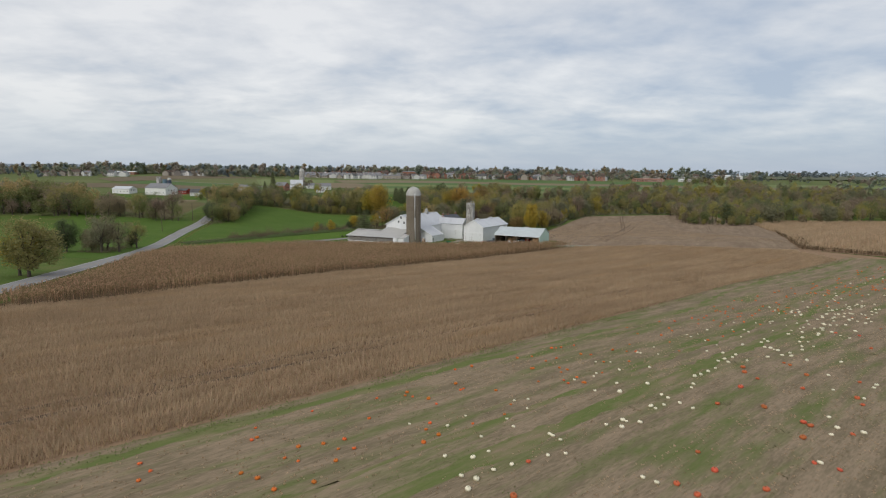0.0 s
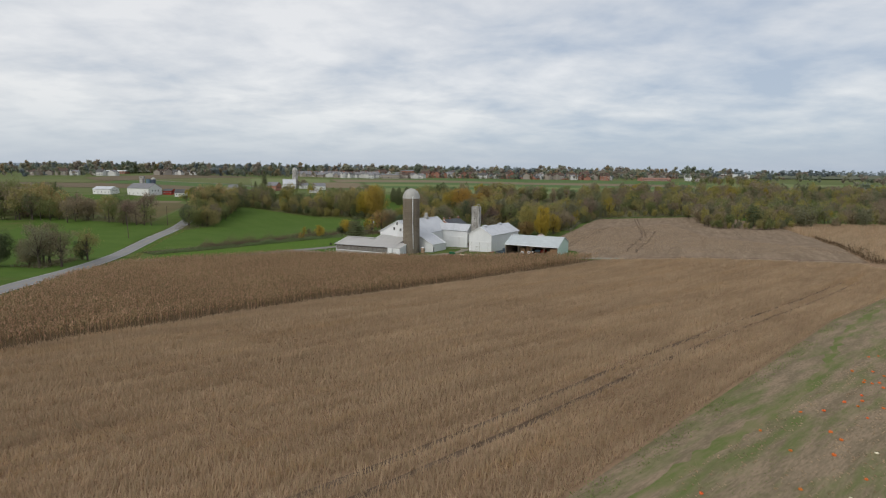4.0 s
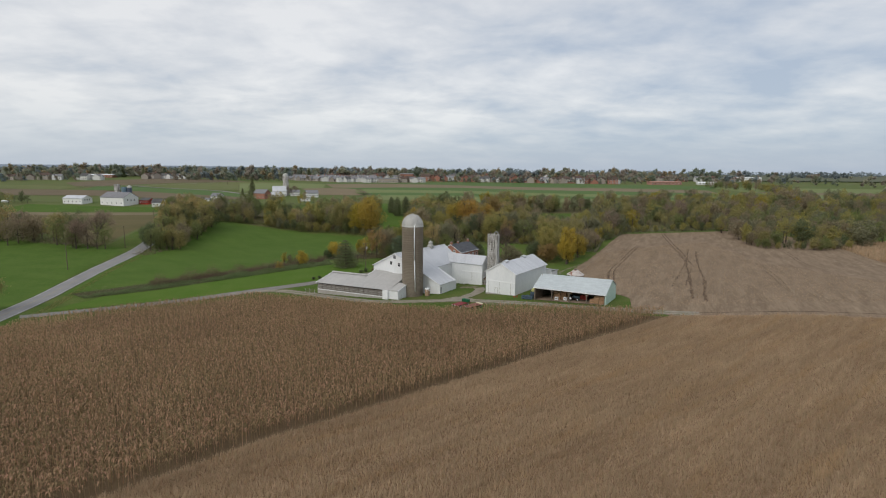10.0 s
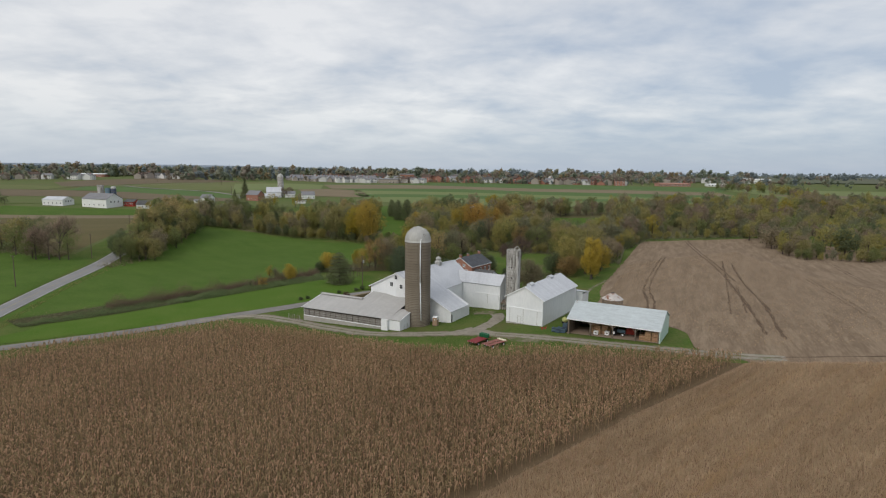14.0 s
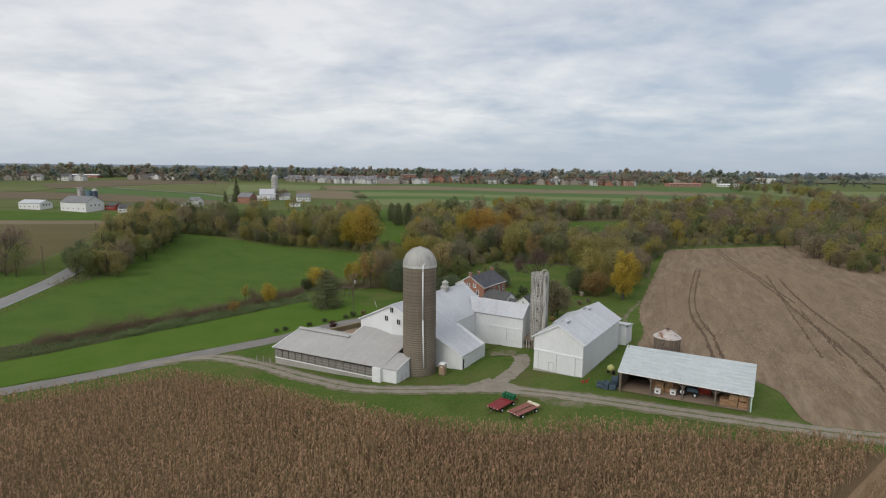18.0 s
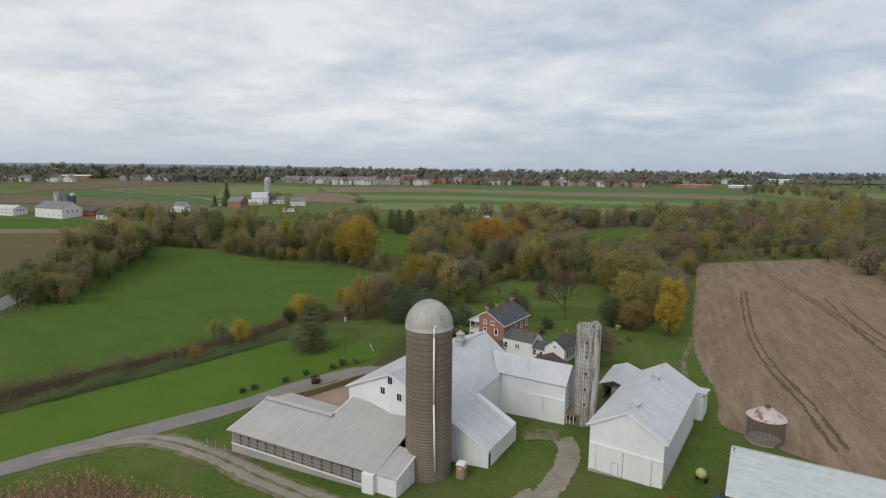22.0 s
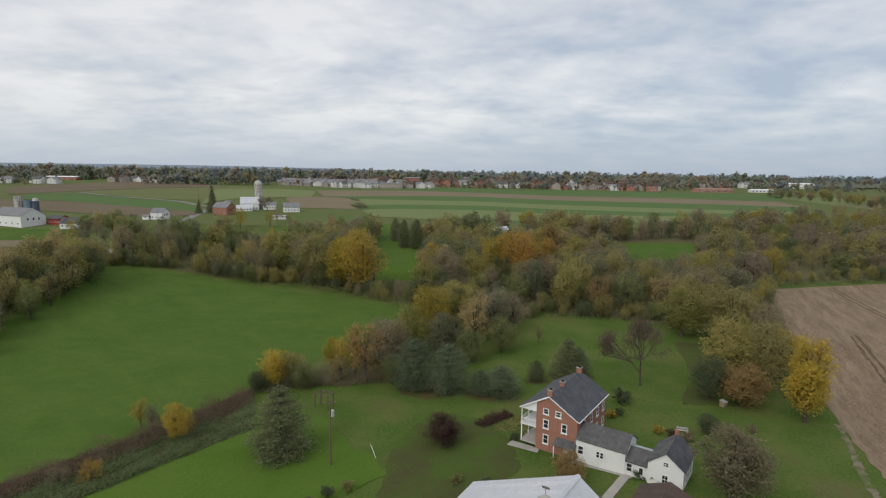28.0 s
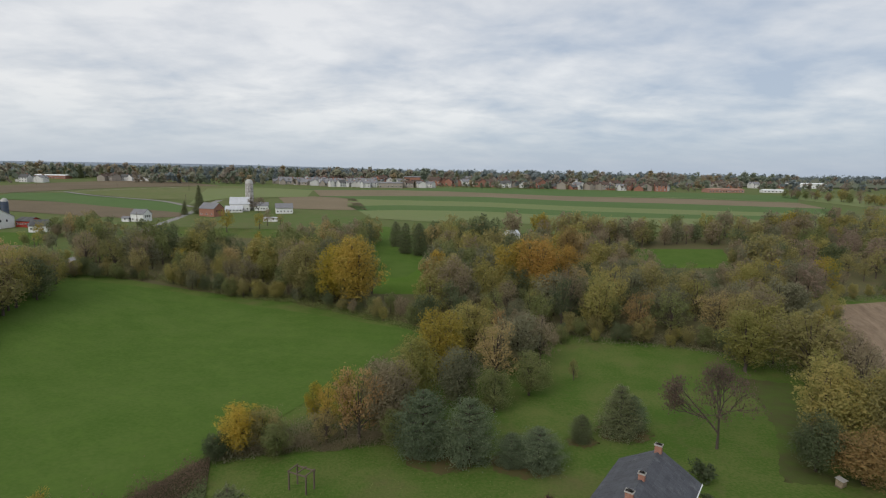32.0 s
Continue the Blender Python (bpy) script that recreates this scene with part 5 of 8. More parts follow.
# ---- brick farmhouse ----
def brick_house():
    z0 = -1.9
    t = thing("farmhouse", 11.5, 58.9, z0, -35, "red brick farmhouse with slate roof and porch", "house")
    W, LEN, RX = 6.3, 13.4, 1.5
    ze, zl, zr = 4.4 - z0, 4.3 - z0, 7.25 - z0
    x0 = -0.6
    gable = [(x0, -0.3), (W, -0.3), (W, ze - 0.1), (RX, zr - 0.15), (x0, zr - 0.15 - (RX - x0) * 0.585)]
    part("front_wall", extrude(gable, 0, 0.35), M_BRICK, t)
    part("back_wall", extrude(gable, LEN - 0.35, LEN), M_BRICK, t)
    part("side_wall", box(W - 0.35, W, 0.35, LEN - 0.35, -0.3, ze - 0.1), M_BRICK, t)
    part("porch_wall", box(x0, x0 + 0.35, 0.35, LEN - 0.35, -0.3, ze - 0.2), M_BRICK, t)
    roof(t, (W + 0.35, -0.3, ze - 0.15), (W + 0.35, LEN + 0.3, ze - 0.15), (RX, LEN + 0.3, zr), (RX, -0.3, zr), 24, M_SLATE, sheet="slate", rows=9, gap=0.03, lift=0.025)
    roof(t, (-3.5, -0.3, zl), (-3.5, LEN + 0.3, zl), (RX, LEN + 0.3, zr), (RX, -0.3, zr), 20, M_SLATE, sheet="slate", rows=7, gap=0.03, lift=0.025)
    part("bargeboard", join(slab((W + 0.38, -0.36, ze - 0.14), (W + 0.38, -0.26, ze - 0.14), (RX, -0.26, zr + 0.03), (RX, -0.36, zr + 0.03), 0.13),
                            slab((-3.55, -0.36, zl + 0.02), (-3.55, -0.26, zl + 0.02), (RX, -0.26, zr + 0.03), (RX, -0.36, zr + 0.03), 0.22)), M_TRIM, t)
    part("gutter", tube((W + 0.4, -0.3, ze - 0.2), (W + 0.4, LEN + 0.3, ze - 0.2), 0.08, n=6), M_TRIM, t)
    part("porch_gable", extrude([(-3.4, zl - 0.25), (x0, zl - 0.25), (x0, zr - 0.35 - (RX - x0) * 0.585), (-3.4, zl - 0.1)], 0.0, 0.12), M_TRIM, t)
    for u, z, h in ((1.05, 4.55, 0.75), (3.15, 4.55, 0.75), (1.1, 2.45, 1.3), (4.2, 2.5, 1.3), (1.15, -0.1, 1.35)):
        window(t, (u, 0, z - z0), 0.72, h, rows=2, cols=1, trim=0.13, sill=True)
    for v in (3.0, 6.2, 9.2, 12.0):
        window(t, (W, v, 2.6 - z0), 0.75, 1.3, axis="y", out=1, rows=2, trim=0.12, sill=True)
        window(t, (W, v, -0.2 - z0), 0.75, 1.4, axis="y", out=1, rows=2, trim=0.12, sill=True)
    for v, s, h in ((0.35, 0.42, 1.0), (5.2, 0.36, 0.8), (12.9, 0.42, 1.0)):
        ch = part("chimney", box(RX - s, RX + s, v - s * 0.7, v + s * 0.7, zr - 0.9, zr + h), M_BRICK, t, "brick chimney")
        part("cap", box(RX - s - 0.08, RX + s + 0.08, v - s * 0.7 - 0.08, v + s * 0.7 + 0.08, zr + h - 0.16, zr + h), M_CONC, ch)
        part("flue", box(RX - 0.2, RX + 0.2, v - 0.16, v + 0.16, zr + h, zr + h + 0.12), M_DARK, ch)
    # two-storey porch
    part("porch_floor", box(-3.4, x0, 0.1, LEN - 0.1, 0.2, 0.42), M_CONC, t)
    part("balcony_floor", box(-3.4, x0, 0.1, LEN - 0.1, 3.15, 3.35), M_TRIM, t)
    for k in range(6):
        v = 0.2 + (LEN - 0.5) * k / 5
        part("porch_post", box(-3.36, -3.2, v, v + 0.16, 0.4, zl - 0.2), M_TRIM, t)
    part("balustrade", join(box(-3.36, -3.28, 0.2, LEN - 0.2, 4.2, 4.3), box(-3.36, -3.28, 0.2, LEN - 0.2, 3.45, 3.53), box(-3.36, x0, 0.16, 0.24, 4.2, 4.3), box(-3.36, x0, 0.16, 0.24, 3.45, 3.53)), M_TRIM, t)
    for k in range(14):
        part("baluster", box(-3.25 + k * 0.19, -3.2 + k * 0.19, 0.18, 0.22, 3.5, 4.22), M_TRIM, t)
    for k in range(30):
        part("baluster", box(-3.34, -3.3, 0.4 + k * 0.42, 0.45 + k * 0.42, 3.5, 4.22), M_TRIM, t)
    # side entry porch
    roof(t, (3.0, -1.6, 2.0), (6.5, -1.6, 2.0), (6.5, 0.02, 2.75), (3.0, 0.02, 2.75), 6, M_SHINGLE, "entry_roof", sheet="shingle", rows=3, lift=0.02)
    for u in (3.15, 6.3):
        part("entry_post", box(u - 0.07, u + 0.07, -1.5, -1.36, -0.1, 2.0), M_TRIM, t)
    part("entry_door", box(4.2, 5.1, -0.05, 0.0, 0.1, 2.1), M_TRIM, t)
    # white kitchen wing, link and end wing
    f = -0.4
    part("wing_wall", extrude([(f, -0.3), (5.4, -0.3), (5.4, 3.6), (2.4, 5.35), (f, 3.75)], 6.35, 13.9, "x"), M_STUCCO, t)
    roof(t, (6.3, f - 0.3, 3.65), (14.1, f - 0.3, 3.65), (14.1, 2.4, 5.45), (6.3, 2.4, 5.45), 14, M_SHINGLE, "wing_roof", sheet="shingle", rows=6, lift=0.02)
    roof(t, (6.3, 5.7, 3.5), (14.1, 5.7, 3.5), (14.1, 2.4, 5.45), (6.3, 2.4, 5.45), 14, M_SHINGLE, "wing_roof", sheet="shingle", rows=2, lift=0.02)
    for u, z, w, h in ((7.15, 2.0, 0.75, 1.2), (9.85, 2.1, 0.42, 0.9), (10.45, 2.1, 0.42, 0.9)):
        window(t, (u, f, z), w, h, rows=2, trim=0.08, sill=True)
    part("link_wall", box(13.9, 17.2, f + 0.2, 4.0, -0.3, 2.55), M_STUCCO, t)
    roof(t, (13.92, f - 0.15, 2.5), (17.3, f - 0.15, 2.5), (17.3, 2.4, 3.7), (13.92, 2.4, 3.7), 6, M_SHINGLE, "link_roof", sheet="shingle", rows=4, lift=0.02)
    roof(t, (13.92, 4.6, 2.9), (17.3, 4.6, 2.9), (17.3, 2.4, 3.7), (13.92, 2.4, 3.7), 3, M_TIN_PATCH, "porch_tin")
    window(t, (14.5, f + 0.2, 1.55), 0.7, 1.15, rows=2, trim=0.08)
    d = part("door", box(15.75, 16.65, f + 0.12, f + 0.2, -0.05, 2.1), M_TRIM, t)
    part("door_pane", box(15.95, 16.45, f + 0.1, f + 0.13, 1.0, 1.95), M_GLASS, d)
    part("step", box(15.5, 17.0, f - 0.7, f + 0.2, -0.4, -0.05), M_CONC, t)
    e0, e1 = 17.2, 22.0
    part("end_wing_wall", extrude([(e0, -0.3), (e1, -0.3), (e1, 3.7), ((e0 + e1) / 2, 5.5), (e0, 3.7)], f - 0.3, 6.2), M_STUCCO, t)
    for u in (e0 - 0.3, e1 + 0.3):
        roof(t, (u, f - 0.55, 3.55), (u, 6.5, 3.55), ((e0 + e1) / 2, 6.5, 5.62), ((e0 + e1) / 2, f - 0.55, 5.62), 10, M_SLATE if u > 20 else M_SHINGLE, "end_roof", sheet="shingle", rows=5, lift=0.02)
    window(t, ((e0 + e1) / 2, f - 0.3, 3.9), 0.6, 0.55, rows=2, cols=2, trim=0.08)
    window(t, ((e0 + e1) / 2, f - 0.3, 1.65), 0.7, 1.15, rows=2, cols=2, trim=0.08)
    for v in (1.0, 2.6, 4.2):
        window(t, (e1, v, 2.0), 0.75, 1.7, axis="y", out=1, rows=2, trim=0.1)
    part("end_chimney", box(19.2, 19.8, 6.0, 6.4, 4.8, 6.3), M_BRICK, t)


brick_house()
ribbon("garden_path", [(18.0, 44.0), (20.5, 47.3), (23.2, 50.9)], 1.3, 12, 0.12, M_CONC, "concrete garden path to the door", "path")
ribbon("house_walk", [(16.0, 54.6), (19.8, 52.4), (23.6, 50.0)], 1.0, 12, 0.1, M_CONC, "concrete walk along the white wing", "path")
loft("porch_pad", [(6.5, 60.3), (11.0, 57.4)], [(7.6, 62.0), (11.7, 58.9)], 4, 3, 0.12, M_CONC, "worn paving by the porch", "path")


# ---- yard wall, fence posts, pole ----
def stone_wall():
    rng = random.Random(5)
    line = rounded([(-29.3, 21.5), (-28.8, 25.0), (-26.8, 25.6), (-24.2, 26.8), (-19.3, 31.0), (-14.2, 36.2), (-12.4, 35.8)], 1)
    P = resample(line, 56)
    t = thing("stone_wall", P[0][0], P[0][1], 0, 0, "lichened fieldstone wall of the barnyard", "wall", kind="structure")
    core = [box(-0.27, 0.27, -0.5, 0.5, -0.2, 1.35)]
    for i, (p, q) in enumerate(zip(P, P[1:])):
        a = math.degrees(math.atan2(q[1] - p[1], q[0] - p[0]))
        z = hgt(*p) - 0.1
        for k in range(4):
            w = 0.55 + rng.uniform(-0.1, 0.05)
            b = box(-w / 2, w / 2, -0.3 - rng.uniform(0, 0.06), 0.3 + rng.uniform(0, 0.06), 0, 0.36 + rng.uniform(-0.04, 0.02))
            o = part("stone", shift(b, 0, 0, 0, 0), M_STONE, t)
            o.matrix_basis = pose((p[0] + q[0]) / 2 - P[0][0] + rng.uniform(-0.1, 0.1), (p[1] + q[1]) / 2 - P[0][1], z + 0.36 * k, rng.uniform(-2, 2), rng.uniform(-2, 2), a + rng.uniform(-4, 4))
    x, y = -12.1, 35.7
    g = thing("yard_gate", x, y, hgt(x, y), -30, "rusty dark pipe gate in the yard wall", "gate")
    for k in range(4):
        part("rail", tube((-0.2, 0, 0.4 + 0.3 * k), (4.2, 0, 0.4 + 0.3 * k), 0.04, n=6), M_HOOP, g)
    for k in (-0.2, 4.2):
        part("post", tube((k, 0, -0.2), (k, 0, 1.7), 0.11, n=8), M_HOOP, g)


stone_wall()


def utility_pole(x, y, h, rz, label, transformer=False, arms=1):
    t = thing("utility_pole", x, y, hgt(x, y) - 0.2, rz, label, "pole")
    part("pole", tube((0, 0, 0), (0, 0, h), 0.16, 0.11, 10), M_POLE, t)
    for k in range(arms):
        part("crossarm", box(-0.9, 0.9, -0.06, 0.06, h - 0.5 - 0.7 * k, h - 0.38 - 0.7 * k), M_POLE, t)
        for u in (-0.8, 0.8):
            part("insulator", tube((u, 0, h - 0.4 - 0.7 * k), (u, 0, h - 0.2 - 0.7 * k), 0.05, n=6), M_CONC, t)
    if transformer:
        part("transformer", lathe_at(0.42, 0, [(0.02, h - 2.6), (0.26, h - 2.6), (0.26, h - 1.7), (0.2, h - 1.6), (0.02, h - 1.55)], 14), M_GALV, t, "pale grey transformer can")


utility_pole(-21.1, 53.1, 10.6, 20, "wooden pole with a transformer on the lawn", True)
for k, (x, y) in enumerate(((-131, 90), (-124, 40), (-143, 140), (-160, 215), (-178, 320), (-205, 440))):
    utility_pole(x - 6, y, 10.5, -20, "wooden roadside utility pole")


def swing_frame():
    x, y = -27.0, 76.0
    t = thing("arbor_frame", x, y, hgt(x, y), -25, "dark open timber frame on the lawn", "frame")
    for u in (-1.5, 1.5):
        for v in (-0.9, 0.9):
            part("post", box(u - 0.09, u + 0.09, v - 0.09, v + 0.09, -0.2, 2.7), M_POLE, t)
    for v in (-0.9, 0.9):
        part("beam", box(-1.7, 1.7, v - 0.07, v + 0.07, 2.7, 2.88), M_POLE, t)
    for u in (-1.5, 0, 1.5):
        part("beam", box(u - 0.07, u + 0.07, -1.1, 1.1, 2.88, 3.02), M_POLE, t)


swing_frame()
x, y = -14.5, 55.5
st = thing("guy_stake", x, y, hgt(x, y), 0, "slanting pale metal guy stake on grass", "stake")
part("rod", tube((0, 0, -0.1), (-0.9, 0.4, 2.0), 0.05, n=6), M_TRIM, st)


def garden_bench(x, y, rz):
    t = thing("garden_bench", x, y, hgt(x, y), rz, "pale weathered garden bench by the flower bed", "bench")
    for k in range(3):
        part("seat_slat", box(-0.95, 0.95, -0.24 + 0.17 * k, -0.1 + 0.17 * k, 0.42, 0.47), M_TIN_GREY, t)
    for z in (0.58, 0.76):
        part("back_slat", box(-0.95, 0.95, 0.26, 0.3, z, z + 0.13), M_TIN_GREY, t)
    for u in (-0.8, 0.8):
        for v, top in ((-0.2, 0.42), (0.28, 0.92)):
            part("leg", box(u - 0.05, u + 0.05, v - 0.04, v + 0.04, -0.1, top), M_TIN_GREY, t)


def hutch(x, y, rz):
    t = thing("hutch", x, y, hgt(x, y), rz, "small weathered stone-grey hutch under the trees", "hutch")
    part("body", box(-0.5, 0.5, -0.5, 0.5, 0.12, 1.1), M_STONE, t)
    part("roof", slab((-0.6, -0.62, 1.1), (0.6, -0.62, 1.1), (0.6, 0.62, 1.28), (-0.6, 0.62, 1.28), 0.06), M_TIN_GREY, t)
    for u in (-0.55, 0.55):
        part("skid", box(u - 0.06, u + 0.06, -0.5, 0.5, -0.1, 0.12), M_POLE, t)


garden_bench(38.0, 65.9, -20)
hutch(51.7, 78.5, 25)


# ---- yard things ----
def toilet():
    x, y = 4.5, -1.9
    t = thing("portable_toilet", x, y, hgt(x, y), -25, "tan portable toilet with a white roof", "toilet")
    part("body", box(-0.56, 0.56, -0.56, 0.56, 0.05, 2.05), M_TAN, t)
    part("skid", box(-0.6, 0.6, -0.6, 0.6, 0, 0.12), M_HOOP, t)
    part("roof", join(box(-0.6, 0.6, -0.6, 0.6, 2.05, 2.18), slab((-0.5, -0.5, 2.3), (0.5, -0.5, 2.3), (0.5, 0.5, 2.3), (-0.5, 0.5, 2.3), 0.13)), M_TRIM, t, "white moulded roof")
    d = part("door", box(-0.4, 0.4, -0.6, -0.56, 0.2, 1.95), M_TAN, t)
    part("sign", box(-0.12, 0.12, -0.62, -0.6, 1.5, 1.75), M_TRIM, d)
    part("vent_panel", box(0.56, 0.59, -0.4, 0.4, 1.6, 1.9), M_TRIM, t)


toilet()


def wagon(x, y, rz, deck_mat, label, planks, drums):
    z = hgt(x, y)
    t = thing("hay_wagon", x, y, z, rz, label, "wagon", "flat wagons by the lane")
    part("frame", join(box(-2.4, 2.4, -0.5, -0.38, 0.62, 0.8), box(-2.4, 2.4, 0.38, 0.5, 0.62, 0.8), box(-1.7, -1.55, -0.95, 0.95, 0.5, 0.64), box(1.55, 1.7, -0.95, 0.95, 0.5, 0.64)), M_HOOP, t)
    for k in range(planks):
        w = 2.3 / planks
        if planks > 8 and k == 4:
            continue
        part("plank", box(-2.6, 2.6, -1.15 + w * k + 0.01, -1.15 + w * (k + 1) - 0.01, 0.8, 0.88), deck_mat, t)
    part("side_rail", join(box(-2.65, -2.55, -1.2, 1.2, 0.72, 0.95), box(2.55, 2.65, -1.2, 1.2, 0.72, 0.95)), deck_mat, t)
    for u in (-1.62, 1.62):
        for v in (-1.0, 1.0):
            wh = part("wheel", shift(([(a, c, b) for a, b, c in tube((0, 0, -0.1), (0, 0, 0.1), 0.34, n=14)[0]], tube((0, 0, -0.1), (0, 0, 0.1), 0.34, n=14)[1]), u, v, 0.34), M_RUBBER, t)
            part("rim", shift(([(a, c, b) for a, b, c in tube((0, 0, -0.12), (0, 0, 0.12), 0.18, n=10)[0]], tube((0, 0, -0.12), (0, 0, 0.12), 0.18, n=10)[1]), u, v, 0.34), M_TRIM, wh)
    part("drawbar", tube((-2.6, 0, 0.6), (-4.0, 0, 0.35), 0.06, n=6), M_HOOP, t)
    for k in range(4):
        part("reflector", box(-2.68, -2.65, -0.95 + k * 0.6, -0.8 + k * 0.6, 0.78, 0.88), M_TRIM, t)
    if drums:
        for i in range(4):
            for j in range(2):
                d = part("drum", lathe_at(2.05 + j * 0.55 - 0.35, -0.85 + i * 0.56, [(0.02, 0.88), (0.25, 0.88), (0.26, 1.15), (0.25, 1.45), (0.26, 1.6), (0.22, 1.7), (0.02, 1.72)], 14), M_TANK_GREEN, t, "green plastic drum")
    else:
        for i in range(6):
            part("sack", box(2.0, 2.5, -1.05 + i * 0.36, -0.75 + i * 0.36, 0.88, 1.08), M_PUMP_WHITE, t)


wagon(13.9, -18.9, 50, M_RED_DECK, "dark red flat wagon carrying green drums", 7, True)
wagon(17.0, -21.6, 42, M_PINK_DECK, "faded red plank wagon with missing boards", 10, False)


def crate(x, y, z, s, h, rz, m, label, name="crate", group=""):
    t = thing(name, x, y, z, rz, label, "crate", group)
    for k in range(3):
        b = h * k / 3
        for q in (-s, s - 0.04):
            part("slat", box(-s, s, q, q + 0.04, b + 0.03, b + h / 3 - 0.02), m, t)
            part("slat", box(q, q + 0.04, -s + 0.041, s - 0.041, b + 0.03, b + h / 3 - 0.02), m, t)
    for a in (-1, 1):
        for c in (-1, 1):
            part("corner_post", box(a * s - 0.05 - a * 0.03, a * s + 0.05 - a * 0.03, c * s - 0.05 - c * 0.03, c * s + 0.05 - c * 0.03, 0, h + 0.04), m, t)
    part("base", box(-s, s, -s, s, 0, 0.12), m, t)
    return t


def shed_contents():
    ox, oy = uv(36.4, 6.0)

    def at(u, v):
        c, s = math.cos(radians(-31.5)), math.sin(radians(-31.5))
        x, y = ox + u * c - v * s, oy + u * s + v * c
        return x, y, hgt(x, y) + 0.1
    first = crate(*at(15.6, 1.6), 0.6, 0.95, -25, M_CRATE, "wooden pumpkin crate in the machine shed", group="crates in the machine shed")
    for u, v, lev, rz in ((16.9, 1.3, 0, -40), (17.0, 2.7, 0, -30), (16.9, 1.35, 1, -33), (18.2, 1.3, 0, -30), (18.2, 1.35, 1, -28), (15.7, 3.0, 0, -31), (6.0, 2.6, 0, -31), (6.0, 2.6, 1, -36), (7.3, 3.2, 0, -31), (7.3, 3.2, 1, -28), (7.3, 3.2, 2, -31), (5.0, 3.6, 0, -31), (5.0, 3.6, 1, -34), (8.4, 4.2, 0, -31), (8.4, 4.2, 1, -31)):
        x, y, z = at(u, v)
        copy_thing(first, pose(x, y, z + 1.0 * lev, 0, 0, rz))
    for u, v in ((5.8, 1.5), (8.1, 2.0)):
        x, y, z = at(u, v)
        b = thing("tote", x, y, z, -31, "white plastic tote on the shed floor", "tote")
        part("body", box(-0.45, 0.45, -0.4, 0.4, 0.1, 0.85), M_TRIM, b)
        part("label_patch", box(-0.2, 0.2, -0.42, -0.4, 0.35, 0.65), M_HOOP, b)
        part("pallet", box(-0.5, 0.5, -0.45, 0.45, 0, 0.1), M_WOOD, b)
    x, y, z = at(10.0, 3.0)
    tr = thing("tractor", x, y, z, 60, "small dark tractor parked in the shed", "tractor")
    part("hood", box(-0.35, 0.35, -1.7, -0.1, 0.7, 1.35), M_BLUE_BIN, tr)
    part("seat", join(box(-0.3, 0.3, 0.4, 0.9, 0.95, 1.1), box(-0.3, 0.3, 0.85, 0.95, 1.1, 1.5)), M_RUBBER, tr)
    part("roll_bar", join(tube((-0.5, 0.9, 0.9), (-0.5, 0.9, 2.2), 0.05, n=6), tube((0.5, 0.9, 0.9), (0.5, 0.9, 2.2), 0.05, n=6), tube((-0.5, 0.9, 2.2), (0.5, 0.9, 2.2), 0.05, n=6)), M_HOOP, tr)
    for u, v, r in ((-0.7, 0.6, 0.65), (0.7, 0.6, 0.65), (-0.6, -1.3, 0.4), (0.6, -1.3, 0.4)):
        w = part("wheel", shift(([(c, b, a) for a, b, c in tube((0, 0, -0.15), (0, 0, 0.15), r, n=16)[0]], tube((0, 0, -0.15), (0, 0, 0.15), r, n=16)[1]), u, v, r), M_RUBBER, tr)
        part("rim", shift(([(c, b, a) for a, b, c in tube((0, 0, -0.17), (0, 0, 0.17), r * 0.5, n=12)[0]], tube((0, 0, -0.17), (0, 0, 0.17), r * 0.5, n=12)[1]), u, v, r), M_TRIM, w)
    x, y, z = at(12.6, 4.2)
    bx = thing("grain_box", x, y, z, -31, "faded red wooden grain box", "box")
    part("side", join(box(-0.9, 0.9, -0.7, -0.62, 0.3, 1.3), box(-0.9, 0.9, 0.62, 0.7, 0.3, 1.3)), M_RED, bx)
    part("side", join(box(-0.9, -0.82, -0.62, 0.62, 0.3, 1.3), box(0.82, 0.9, -0.62, 0.62, 0.3, 1.3)), M_RED, bx)
    part("runner", join(box(-0.8, -0.65, -0.75, 0.75, 0, 0.3), box(0.65, 0.8, -0.75, 0.75, 0, 0.3)), M_WOOD, bx)
    first = crate(*at(-1.3, 0.3), 0.5, 0.9, -20, M_BLUE_BIN, "blue-grey plastic bin outside the shed", "bin", "bins beside the machine shed")
    for u, v, lev in ((-1.2, 1.5, 0), (-1.2, 1.5, 1), (-2.4, 0.2, 0), (-2.5, 1.4, 0), (-0.6, 2.6, 0), (-0.6, 2.6, 1), (-3.4, 0.6, 0)):
        x, y, z = at(u, v)
        copy_thing(first, pose(x, y, z + 0.93 * lev - 0.05, 0, 0, -31 + 9 * lev))


shed_contents()


